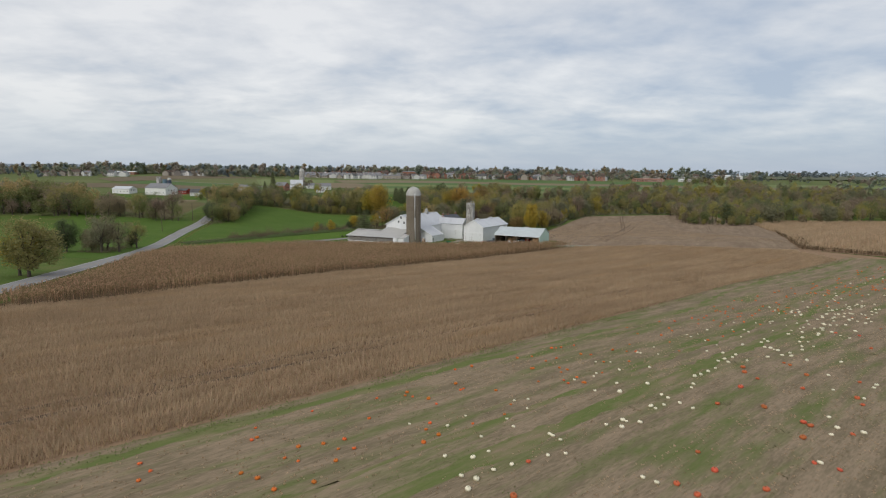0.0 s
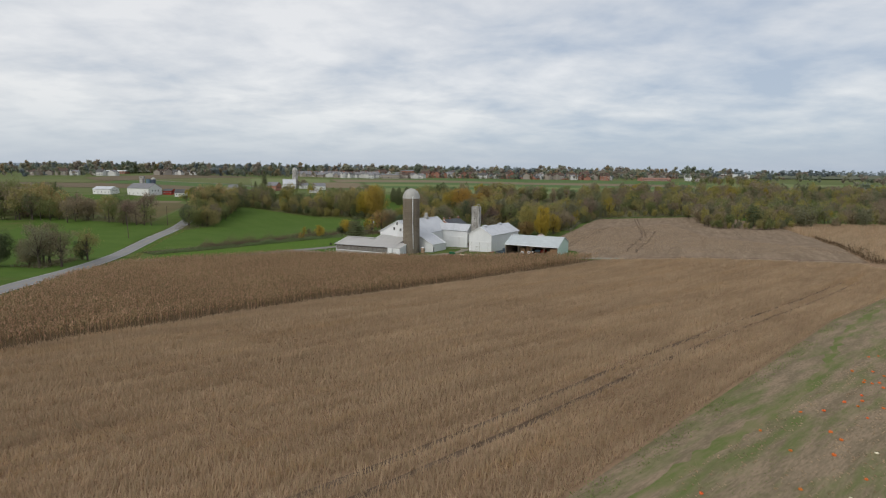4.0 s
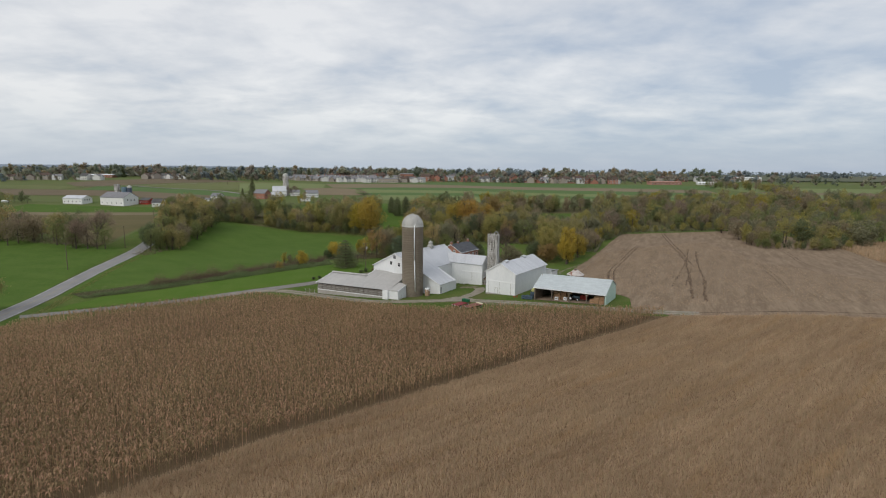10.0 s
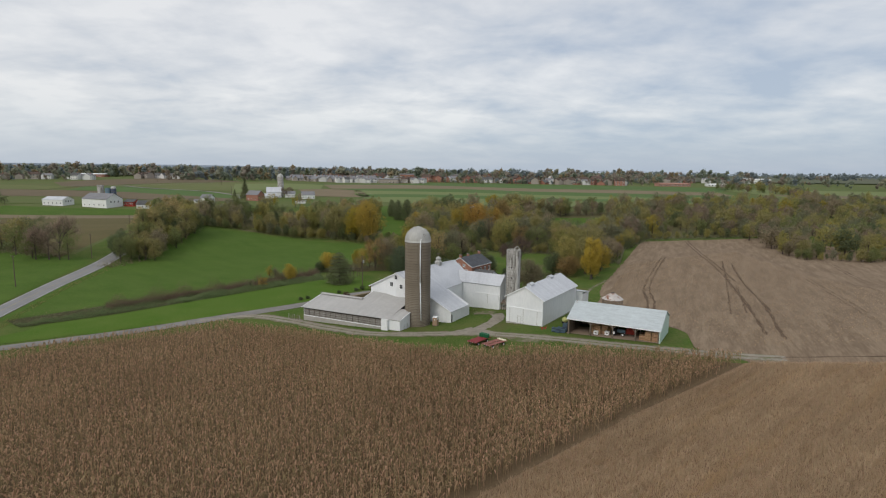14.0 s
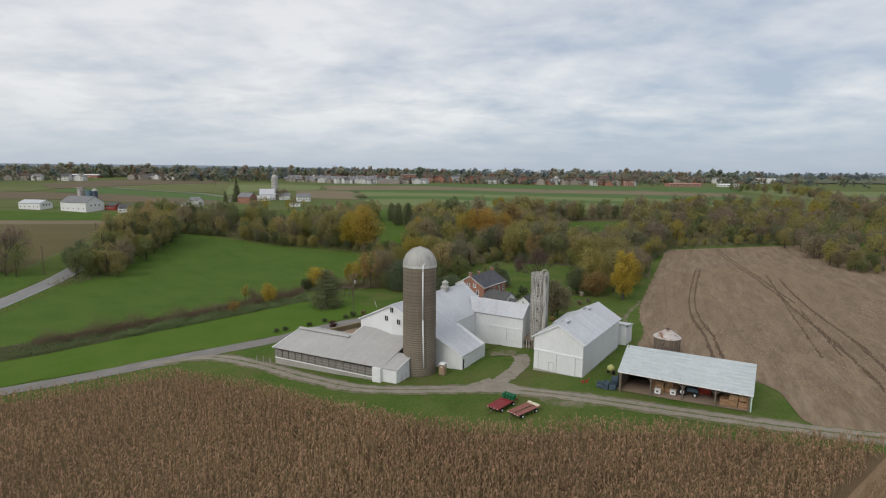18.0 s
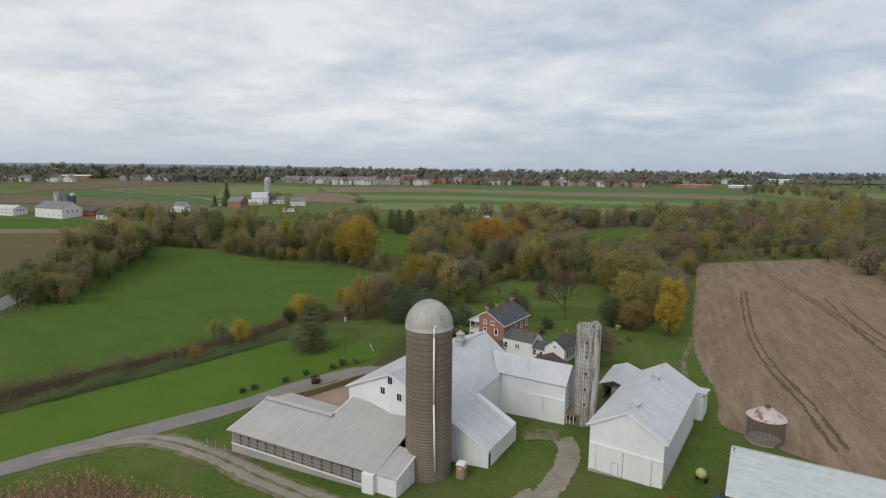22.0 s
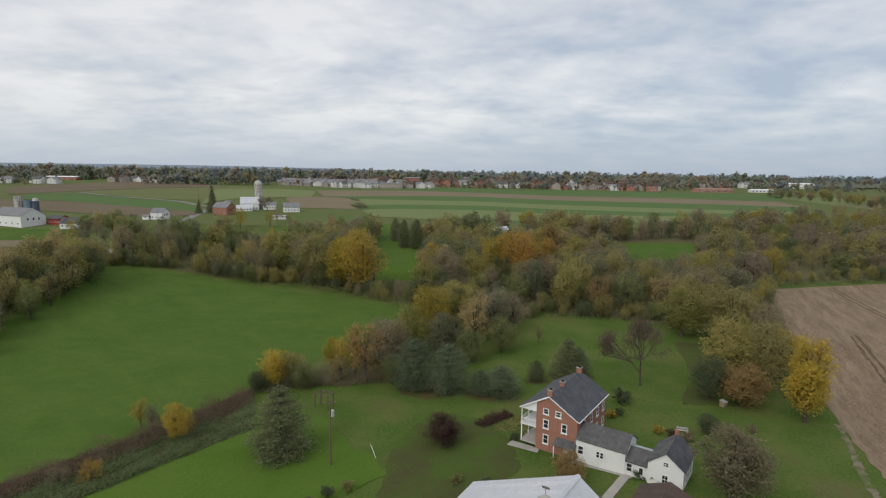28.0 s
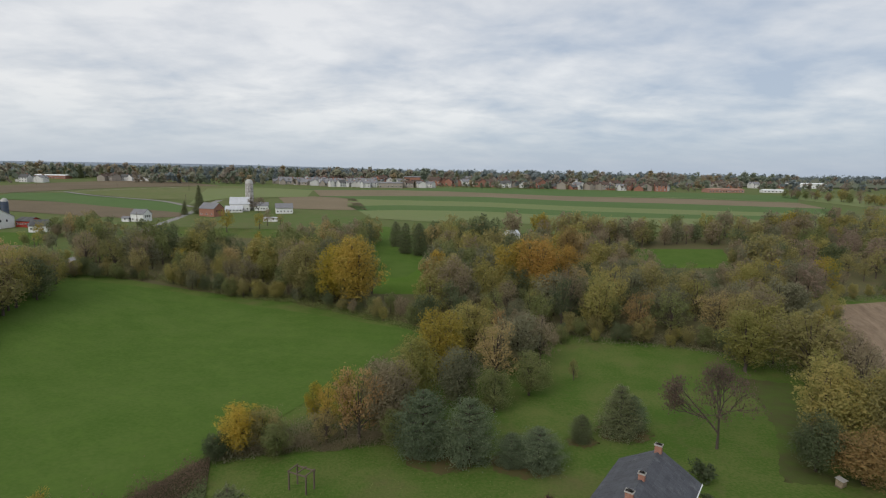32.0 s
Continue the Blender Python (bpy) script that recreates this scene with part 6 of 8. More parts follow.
def sprayer():
    x, y = 35.6, -4.6
    t = thing("tank_sprayer", x, y, hgt(x, y), 30, "yellow-green tank sprayer on the grass", "sprayer")
    part("tank", lathe_at(0, 0, [(0.02, 0.6), (0.5, 0.65), (0.68, 0.95), (0.7, 1.25), (0.5, 1.6), (0.22, 1.7), (0.2, 1.8), (0.02, 1.82)], 16), M_YELLOW, t, "", True)
    part("frame", join(box(-0.75, 0.75, -0.5, -0.42, 0.5, 0.62), box(-0.75, 0.75, 0.42, 0.5, 0.5, 0.62)), M_HOOP, t)
    for v in (-0.65, 0.65):
        part("wheel", shift(([(a, c, b) for a, b, c in tube((0, 0, -0.08), (0, 0, 0.08), 0.36, n=14)[0]], tube((0, 0, -0.08), (0, 0, 0.08), 0.36, n=14)[1]), 0.1, v, 0.36), M_RUBBER, t)
    part("drawbar", tube((0.7, 0, 0.55), (2.0, 0, 0.3), 0.05, n=6), M_HOOP, t)
    x, y = 29.6, -8.9
    p = thing("plough", x, y, hgt(x, y), 20, "small rusty red plough lying on grass", "plough")
    part("beam", tube((-0.9, 0, 0.45), (0.9, 0, 0.4), 0.06, n=6), M_RED, p)
    for k in (-0.5, 0.3):
        part("share", slab((k, -0.3, 0.05), (k + 0.4, -0.3, 0.05), (k + 0.3, 0.1, 0.42), (k, 0.1, 0.42), 0.04), M_RED, p)
    part("handle", tube((0.9, 0, 0.4), (1.2, 0.3, 0.9), 0.04, n=6), M_RED, p)
    x, y = uv(17.2, 38.2)
    r = thing("hay_rake", x, y, hgt(x, y), -40, "red and blue farm machine by the wagon shed", "implement")
    part("hopper", extrude([(-0.5, 0.5), (0.5, 0.5), (0.9, 1.5), (-0.9, 1.5)], -0.8, 0.8), M_RED, r)
    part("chassis", box(-1.0, 1.0, -1.1, -0.8, 0.3, 0.6), M_BLUE_BIN, r)
    for v in (-0.9, 0.9):
        part("wheel", shift(([(a, c, b) for a, b, c in tube((0, 0, -0.1), (0, 0, 0.1), 0.38, n=12)[0]], tube((0, 0, -0.1), (0, 0, 0.1), 0.38, n=12)[1]), 0, v, 0.38), M_RUBBER, r)


sprayer()


# ---- trees ----
def quads(rng, centres, size, up=0.35, out=None, sprays=0.35):
    """Small leaf cards at the centres (n x 3), as one array of corners: turned at random, or lying roughly across the directions out."""
    n = len(centres)
    a = rng.normal(size=(n, 3))
    if out is None:
        b = np.cross(a, rng.normal(size=(n, 3)))
    else:
        d = out / np.maximum(1e-6, np.linalg.norm(out, axis=1))[:, None] + rng.normal(size=(n, 3)) * 0.6
        d[:, 2] += 0.12
        a = np.cross(d, a)
        b = np.cross(d, a)
        up = 0.0
    a /= np.linalg.norm(a, axis=1)[:, None]
    b /= np.linalg.norm(b, axis=1)[:, None]
    b[:, 2] *= 1 + up
    s = size * rng.uniform(0.6, 1.35, (n, 1))
    a, b = a * s * 0.5, b * s * 0.5
    skew = a * rng.uniform(-0.5, 0.5, (n, 1))
    if out is not None:
        spray = (rng.uniform(0, 1, n) < sprays)[:, None]
        way = out / np.maximum(1e-6, np.linalg.norm(out, axis=1))[:, None] + np.array((0, 0, 0.7)) + rng.normal(size=(n, 3)) * 0.35
        way *= s * 1.7 / np.linalg.norm(way, axis=1)[:, None]
        thin = a * 0.42
        p0 = np.where(spray, centres - thin - way * 0.5, centres - a * 1.25 - b * 0.8)
        p1 = np.where(spray, centres + thin - way * 0.5, centres + a * 1.25 - b * 0.6 + skew)
        p2 = np.where(spray, centres + way * 0.6, centres + skew + b * 1.5)
        return np.stack((p0, p1, p2), axis=1)
    return np.stack((centres - a - b, centres + a - b + skew * 0.3, centres + a * 0.7 + b + skew, centres - a * 0.6 + b * 0.9), axis=1)


def cards_mesh(name, corners, material):
    """A mesh from n quads (or triangles) given as an n x 4 (or 3) x 3 array."""
    n, m = corners.shape[:2]
    me = bpy.data.meshes.new(name)
    me.vertices.add(n * m)
    me.vertices.foreach_set("co", corners.astype(np.float32).ravel())
    me.loops.add(n * m)
    me.loops.foreach_set("vertex_index", np.arange(n * m, dtype=np.int32))
    me.polygons.add(n)
    me.polygons.foreach_set("loop_start", np.arange(0, n * m, m, dtype=np.int32))
    me.materials.append(material)
    me.update(calc_edges=True)
    return me


def crown_points(rng, n, h, r, base, lobes, hollow=0.55, gap=-0.42, small=0.42):
    """Points on the skins of many overlapping lobes that make up an uneven crown, with gaps, and the places that its limbs reach for."""
    cs = []
    for k in range(lobes):
        u = (k + rng.uniform(0, 1)) / lobes
        a = k * 2.4 + rng.uniform(-0.6, 0.6)
        wide = math.sin(math.pi * (0.16 + 0.72 * u)) ** 0.7
        w = r * rng.uniform(0.3, 0.72) * wide
        cs.append((w * math.cos(a), w * math.sin(a), base + (h - base) * (0.12 + 0.74 * u), r * small * rng.uniform(0.65, 1.25) * (0.6 + 0.4 * wide)))
    cs = np.array(cs)
    m = n * 2
    k = rng.choice(len(cs), m, p=cs[:, 3] ** 2 / np.sum(cs[:, 3] ** 2))
    d = rng.normal(size=(m, 3))
    d /= np.linalg.norm(d, axis=1)[:, None]
    rad = rng.uniform(0, 1, m) ** (1 / (1.5 + 4 * hollow)) * (1 + 0.16 * rng.normal(size=m))
    p = cs[k, :3] + d * (cs[k, 3] * rad)[:, None] * np.array((1, 1, (h - base) / r * 0.34 + 0.25))
    off = Vector(rng.uniform(-50, 50, 3))
    q = 7.0 / max(h, 1.0)
    keep = np.array([noise.noise(Vector(v) * q + off) + 0.5 * noise.noise(Vector(v) * q * 2.3 + off) for v in p]) > gap
    p = p[keep][:n]
    return p[(p[:, 2] > base * 0.4) & (p[:, 2] < h * 1.03)], cs


def limbs(rng, h, r, base, cs, thick):
    geo = [tube((0, 0, -0.4), (rng.uniform(-.1, .1), 0, base), thick * 1.25, thick * 0.9, 7, False), tube((0, 0, base * 0.98), (rng.uniform(-.4, .4), rng.uniform(-.4, .4), h * 0.78), thick * 0.9, thick * 0.2, 6, False)]
    for c in cs:
        z = base * 0.8 + (c[2] - base) * 0.35
        geo.append(tube((0, 0, max(base * 0.7, z)), (c[0], c[1], c[2]), thick * 0.42, thick * 0.1, 5, False))
        for _ in range(2):
            d = rng.normal(size=3) * c[3] * 0.6
            geo.append(tube((c[0] * .8, c[1] * .8, c[2] - 0.25 * c[3]), (c[0] + d[0], c[1] + d[1], c[2] + abs(d[2])), thick * 0.13, thick * 0.04, 4, False))
    return join(*geo)


SHAPES = {}


def shape(kind, colour, seed):
    """Crown and trunk meshes of one kind, colour and seed, made once. All are about 10 m tall (bushes 3 m)."""
    key = (kind, colour, seed)
    if key in SHAPES:
        return SHAPES[key]
    rng = np.random.default_rng(sum(ord(c) for c in kind) * 101 + seed)
    m = LEAVES[colour]
    if kind in ("wood", "near", "tall", "thin"):
        n, size = {"wood": (3600, 0.25), "near": (8000, 0.19), "tall": (6500, 0.19), "thin": (3000, 0.19)}[kind]
        r = {"wood": 3.7, "near": 3.7, "tall": 2.9, "thin": 3.5}[kind]
        base = {"wood": 0.6, "near": 0.8, "tall": 1.2, "thin": 1.6}[kind]
        lobes = {"wood": 15, "near": 20, "tall": 18, "thin": 16}[kind]
        pts, cs = crown_points(rng, n, 10, r, base, lobes, gap={"thin": -0.12, "wood": -0.5}.get(kind, -0.4), small={"thin": 0.36}.get(kind, 0.42))
        core = np.array((0, 0, base + (10 - base) * 0.3))
        crown = cards_mesh("crown", quads(rng, pts, size, 0.35, (pts - core) * np.array((1, 1, 1.2)), {"thin": 0.65}.get(kind, 0.35)), m)
        trunk = limbs(rng, 10, r, base, cs, 0.2)
    elif kind == "bush":
        pts, cs = crown_points(rng, 620, 3.0, 1.7, 0.25, 8, 0.4)
        crown = cards_mesh("crown", quads(rng, pts, 0.26, 0.35, pts - np.array((0, 0, 0.9))), m)
        trunk = limbs(rng, 3.0, 1.4, 0.3, cs, 0.06)
    elif kind in ("conifer", "spruce", "pine"):
        cards, ways, geo = [], [], [tube((0, 0, -0.3), (0, 0, 9.5), 0.19, 0.03, 7, False)]
        lev = {"conifer": 17, "spruce": 10, "pine": 9}[kind]
        for k in range(lev):
            f = (k + 0.5) / lev
            z = 0.35 + 9.2 * f
            R = {"conifer": 2.9 * (1 - f) ** 0.9 + 0.15, "spruce": 3.3 * (1 - f) ** 0.62 * min(1, 0.8 + f), "pine": 4.2 * (1 - f ** 2.4) ** 0.8 * min(1, 0.8 + f)}[kind]
            for j in range(int(6 + 3.4 * R)):
                a = 2.4 * j + k + rng.uniform(-0.3, 0.3)
                L = R * rng.uniform(0.72, 1.1)
                lift = {"conifer": 0.02, "spruce": 0.06, "pine": 0.3}[kind] * L * (0.5 + f)
                tip = np.array((math.cos(a) * L, math.sin(a) * L, z + lift + rng.normal() * 0.12))
                root = np.array((0, 0, z))
                for q in np.linspace(0.4, 1, 3 + int(L * 1.2)):
                    m_ = 7 if kind == "conifer" else 22
                    spread = np.array((1, 1, 0.3)) * (0.16 + 0.1 * L * (1.15 - abs(q - 0.75)))
                    c = root + (tip - root) * q - np.array((0, 0, 0.2 * L * math.sin(math.pi * q)))
                    cards.append(c + rng.normal(size=(m_, 3)) * spread)
                    ways.append(np.tile((tip - root) * np.array((0.35, 0.35, 0.2)) + np.array((0, 0, 0.9)), (m_, 1)))
                if j % 2 == 0:
                    geo.append(tube(tuple(root), tuple(tip), 0.05, 0.014, 4, False))
        crown = cards_mesh("crown", quads(rng, np.concatenate(cards), {"conifer": 0.24, "spruce": 0.155, "pine": 0.165}[kind], 0, np.concatenate(ways), 0.5), m)
        trunk = join(*geo)
    elif kind == "bare":
        geo, tips = [], []

        def grow(p, d, l, r, depth):
            q = p + d * l
            geo.append(tube(tuple(p), tuple(q), r, r * 0.68, 6 if depth < 2 else 4, False))
            if depth >= 6 or r < 0.012:
                tips.append(q)
                return
            if depth < 4:
                grow(q, (d + Vector(rng.normal(size=3)) * 0.16).normalized(), (2.3 if depth == 0 else l) * 0.8, r * 0.72, depth + 1)
            for _ in range(2 if depth < 5 else 3):
                e = d + Vector(rng.normal(size=3)) * (0.62 if depth < 2 else 0.42)
                e.z = abs(e.z) * 0.8 + 0.1
                grow(q, e.normalized(), (2.7 if depth == 0 else l) * rng.uniform(0.68, 0.88), r * 0.62, depth + 1)
        grow(Vector((0, 0, -0.3)), Vector((0, 0, 1)), 2.0, 0.21, 0)
        pts = np.array([tuple(t) for t in tips])
        crown = cards_mesh("crown", quads(rng, np.repeat(pts, 9, axis=0) + rng.normal(size=(len(pts) * 9, 3)) * 0.4, 0.12), m)
        trunk = join(*geo)
    tm = bpy.data.meshes.new("trunk")
    tm.from_pydata(trunk[0], [], trunk[1])
    tm.materials.append(M_BARK)
    tm.polygons.foreach_set("use_smooth", [True] * len(tm.polygons))
    SHAPES[key] = (tm, crown)
    return SHAPES[key]


SAY = {"olive": "olive", "green": "dull green", "dark": "dark green", "brown": "brown", "rust": "rust-coloured", "yellow": "bright yellow", "gold": "golden", "orange": "orange", "spruce": "blue-green", "fir": "dark green", "maroon": "dark maroon", "twig": "grey-brown", "moss": "mossy yellow-green", "sage": "grey-green", "straw": "straw-brown", "vine": "tangled green", "bramble": "dry reddish", "umber": "umber-brown", "haze": "haze-tinted grey-brown", "grass": "fresh green", "far_olive": "haze-tinted olive", "far_brown": "haze-tinted brown", "far_green": "haze-tinted green", "far_gold": "haze-tinted golden"}
TREE_RNG = random.Random(11)


def tree(x, y, h, kind, colour, label="", width=1.0, group="", seed=None):
    """One tree h metres tall."""
    rng = TREE_RNG
    tm, cm = shape(kind, colour, rng.randrange(3) if seed is None else seed)
    s = h / (3.0 if kind == "bush" else 10.0)
    what = {"bush": "autumn shrub", "conifer": "conifer with low sweeping branches", "bare": "bare leafless tree"}.get(kind, "autumn tree with uneven crown")
    t = new("shrub" if kind == "bush" else "conifer" if kind in ("conifer", "spruce", "pine") else "tree")
    t.empty_display_size = 0.5
    t.matrix_world = Matrix.LocRotScale((x, y, hgt(x, y) - 0.15), Euler((0, 0, rng.uniform(0, 6.28))), (s * width, s * width, s))
    tagged(t, label or f"{SAY[colour]} {what} on grassy ground", "shrub" if kind == "bush" else "tree", group)
    for n, me in (("trunk", tm), ("crown", cm)):
        o = new(n, me)
        o.parent = t
    return t


# trees that stand alone round the house and yard
tree(-29.6, 56.6, 12.0, "spruce", "fir", "broad grey-green spruce on the lawn", 1.5)
tree(-10.2, 87.0, 11.6, "pine", "spruce", "dense blue-green pine on the lawn", 1.05)
tree(-2.8, 85.3, 11.0, "pine", "spruce", "dense blue-green pine on the lawn", 1.05)
tree(3.8, 84.0, 5.6, "pine", "spruce", "low blue-green pine on the lawn", 1.2)
tree(8.0, 83.5, 6.6, "pine", "spruce", "low blue-green pine on the lawn", 1.6)
tree(16.8, 92, 5.2, "pine", "fir", "small round dark evergreen on the lawn", 1.0)
tree(24.4, 95, 9.6, "spruce", "fir", "dark spruce behind the farmhouse", 1.5)
tree(27.3, 97, 6.6, "pine", "spruce", "small spruce behind the farmhouse", 1.0)
tree(39.2, 90.0, 17.0, "bare", "umber", "bare wide-branched tree on the lawn", 0.75, seed=1)
tree(-4.2, 60.5, 5.2, "near", "maroon", "round dark maroon tree on the lawn", 2.0)
tree(32.2, 80, 3.0, "bush", "dark", "round grey-green shrub on the lawn", 1.6)
tree(42.0, 65.5, 4.0, "near", "dark", "dark round shrub by the flower bed", 1.6)
tree(62.8, 71, 17.5, "tall", "yellow", "tall bright yellow maple at the field edge", 1.0)
tree(64.0, 73, 13.0, "near", "yellow", "yellow maple at the field edge", 0.8)
tree(55.5, 79, 9.0, "near", "rust", "low russet tree beside a yellow maple", 1.7)
tree(57.5, 91, 16.0, "near", "moss", "tall mossy green tree behind a yellow maple", 1.1)
tree(65, 87, 16.5, "near", "olive", "tall olive tree behind a yellow maple", 1.0)
tree(51.0, 83.0, 10, "near", "dark", "dark green tree beside a russet tree", 1.2)
tree(34.5, 43.5, 11.0, "near", "brown", "fine-twigged brown-olive tree behind the silo", 1.35)
tree(36.5, 46.0, 7.5, "thin", "brown", "thinly leaved brown tree behind the silo", 1.3)
tree(13.6, 48.6, 5.0, "near", "rust", "small rust-leaved tree by the house", 1.5)
tree(-48.4, 61.0, 6.8, "near", "yellow", "small yellow tree in the ditch hedge", 1.1)
tree(-53.5, 47.2, 4.2, "thin", "orange", "small orange shrub tree in the ditch", 1.5)
tree(-57.3, 46.0, 3.6, "thin", "brown", "small brown shrub tree in the ditch", 1.6)
tree(-54.6, 65.4, 5.0, "thin", "brown", "small thin brown tree in the hedge", 1.0)
tree(-57.0, 66, 5.5, "thin", "gold", "small thin yellow tree in the hedge", 1.1)
tree(-39.5, 87.5, 8.6, "near", "yellow", "yellow tree in the hedge by the field", 1.4)
tree(-36.0, 88, 7.5, "near", "olive", "olive small tree in the field hedge", 1.3)
tree(-33.5, 86, 6.0, "near", "green", "green small tree in the field hedge", 1.4)
tree(-42.5, 84, 5.0, "near", "dark", "dark small tree in the field hedge", 1.3)
tree(-21.0, 90.5, 14.5, "thin", "rust", "tall russet-brown twiggy tree in the hedge", 1.0)
tree(-27.0, 93.5, 10.0, "thin", "gold", "golden tree in the field hedge", 0.8)
tree(-23.5, 92, 13.0, "thin", "gold", "tall thin golden tree in the hedge", 0.85)
tree(-16.5, 94.5, 14.5, "near", "brown", "tall brown tree in the hedge", 1.1)
tree(-30.1, 97.6, 8.5, "tall", "yellow", "narrow yellow tree in the hedge", 0.8)
tree(-26.5, 90.5, 6.5, "thin", "straw", "straw-brown small tree in the field hedge", 1.4)
tree(-15.0, 90.0, 7.0, "near", "green", "green small tree in the field hedge", 1.2)
tree(-15.6, 100, 12, "near", "olive", "olive tree by the field edge", 1.1)
tree(-7.7, 121, 16.5, "near", "gold", "olive-gold tree by the field edge", 1.2)
tree(-13.0, 110, 13.5, "near", "moss", "mossy yellow-green tree by the field edge", 1.1)
tree(-3.5, 107, 12.5, "near", "sage", "grey-green tree by the field edge", 1.1)
tree(3.0, 103.5, 9.0, "near", "green", "dull green tree by the lawn", 1.2)
tree(4.5, 117.5, 15.0, "thin", "straw", "straw-brown tree by the lawn", 1.25)
tree(11.0, 112, 10, "near", "green", "dull green tree by the lawn", 1.2)
tree(16.5, 130, 13.5, "thin", "brown", "thin brown tree by the lawn", 1.2)
tree(10.5, 127.5, 14.5, "near", "sage", "grey-green tree at the wood edge", 1.2)
tree(0.0, 131, 16, "near", "moss", "mossy yellow-green tree at the wood edge", 1.2)
tree(22.5, 121.0, 5.5, "thin", "olive", "small sapling on the lawn", 0.8)
tree(65.1, 128, 15.5, "near", "moss", "mossy yellow-green tree at the field corner", 1.3)
tree(76.9, 123, 17.0, "near", "olive", "large olive tree at the field corner", 1.4)
tree(83, 118, 13.0, "thin", "brown", "thin brown tree at the field corner", 1.5)
tree(70, 108, 13.0, "thin", "moss", "mossy yellow-green tree at the field corner", 1.4)
tree(66, 97, 11.0, "thin", "gold", "thin golden tree at the field edge", 1.4)
tree(60, 92, 9.5, "near", "olive", "olive tree at the field edge", 1.2)
tree(74, 96, 12.0, "near", "gold", "olive-gold tree at the field edge", 1.2)
tree(78, 109, 13.5, "thin", "brown", "bare brown tree at the field edge", 1.3)
tree(-35.0, 181, 25.0, "near", "gold", "broad golden tree beyond the green field", 1.15)
tree(-44, 187, 21.0, "near", "yellow", "golden tree beyond the green field", 1.1)
tree(-54.5, 191, 21.0, "near", "olive", "olive-gold tree beyond the green field", 1.1)
tree(27.5, 198, 23.0, "near", "orange", "broad orange tree in the wood", 1.3)
tree(19.0, 204, 20.0, "near", "gold", "golden tree in the wood", 1.2)
tree(40, 210, 18.0, "near", "orange", "orange tree in the wood", 1.0)
tree(47, 236, 21.0, "near", "rust", "orange-red tree in the wood", 1.0)
tree(52.9, 187, 10.5, "tall", "orange", "small orange tree in the wood", 0.9)
tree(35.0, 175, 12.5, "conifer", "fir", "dark conifer at the wood edge", 1.0)
tree(39.5, 177, 11.5, "conifer", "fir", "dark conifer at the wood edge", 1.0)
tree(44, 172, 10.5, "conifer", "spruce", "blue-green conifer at the wood edge", 1.1)
tree(-7.9, 210, 15.5, "tall", "gold", "golden tree in the wood", 1.2)
for x, y, h in ((-31, 286, 14), (-25, 270, 16), (-18, 266, 17), (-11, 276, 13), (3, 277, 14), (9, 280, 14), (20, 279, 14.5)):
    tree(x, y, h, "pine", "fir", "dark round evergreen in the meadow gap", 0.62)
for x, y, r in ((-7, 86, 6.0), (5.6, 84, 5.0), (17, 92, 2.6), (25.5, 95.5, 4.8), (-29.3, 57.5, 6.4), (-4.2, 60.5, 3.4)):
    loft("needle_litter", [(x - r, y - r * 0.2), (x - r * 0.6, y - r * 0.7), (x, y - r * 0.9), (x + r * 0.6, y - r * 0.7), (x + r, y - r * 0.2)], [(x - r, y + r * 0.2), (x - r * 0.6, y + r * 0.6), (x, y + r * 0.8), (x + r * 0.6, y + r * 0.6), (x + r, y + r * 0.2)], 24, 8, 0.06, M_NEEDLES, "rusty needle litter under an evergreen", "litter", wob=0.5)
tree(-82.8, -113, 14.2, "near", "olive", "large olive-leaved tree beside the road", 1.45)
tree(-86.5, -111.0, 11, "thin", "gold", "thinly leaved golden tree beside the road", 1.5)
tree(-122, -43, 12.5, "near", "dark", "dark bushy tree in the meadow", 1.1)
tree(-104.5, -41, 12.0, "thin", "brown", "tall twiggy thicket tree by the road", 1.4)
tree(-109, -44, 13.5, "thin", "sage", "tall grey-green thicket tree by the road", 1.2)
tree(-115, -40, 9.0, "near", "brown", "brown bushy thicket tree by the road", 1.5)
tree(-111.5, -36, 14.5, "thin", "brown", "bare brown thicket tree by the road", 1.3)
tree(-115.5, -33, 14.5, "thin", "brown", "bare brown thicket tree by the road", 1.1)
tree(-108.8, -22, 12.0, "thin", "olive", "olive thicket tree by the road", 1.3)
tree(-112, -20, 7.5, "near", "dark", "dark thicket tree by the road", 1.2)
tree(-147.4, 86, 19.0, "bare", "twig", "tall bare tree at the meadow edge", 0.75, seed=0)
tree(183, 130, 9.5, "near", "olive", "olive tree at a far field corner", 1.2)
tree(189, 129, 9.0, "near", "green", "green tree at a far field corner", 1.3)
tree(180, 136, 8.0, "near", "brown", "brown tree at a far field corner", 1.3)
tree(-183, 400, 22.0, "conifer", "fir", "tall dark spruce beside a farmhouse", 0.75)
tree(-190, 392, 11.0, "conifer", "fir", "dark spruce beside a farmhouse", 0.9)
tree(-144, 412, 14.0, "bare", "twig", "bare tree before a far barn", 0.9, seed=2)
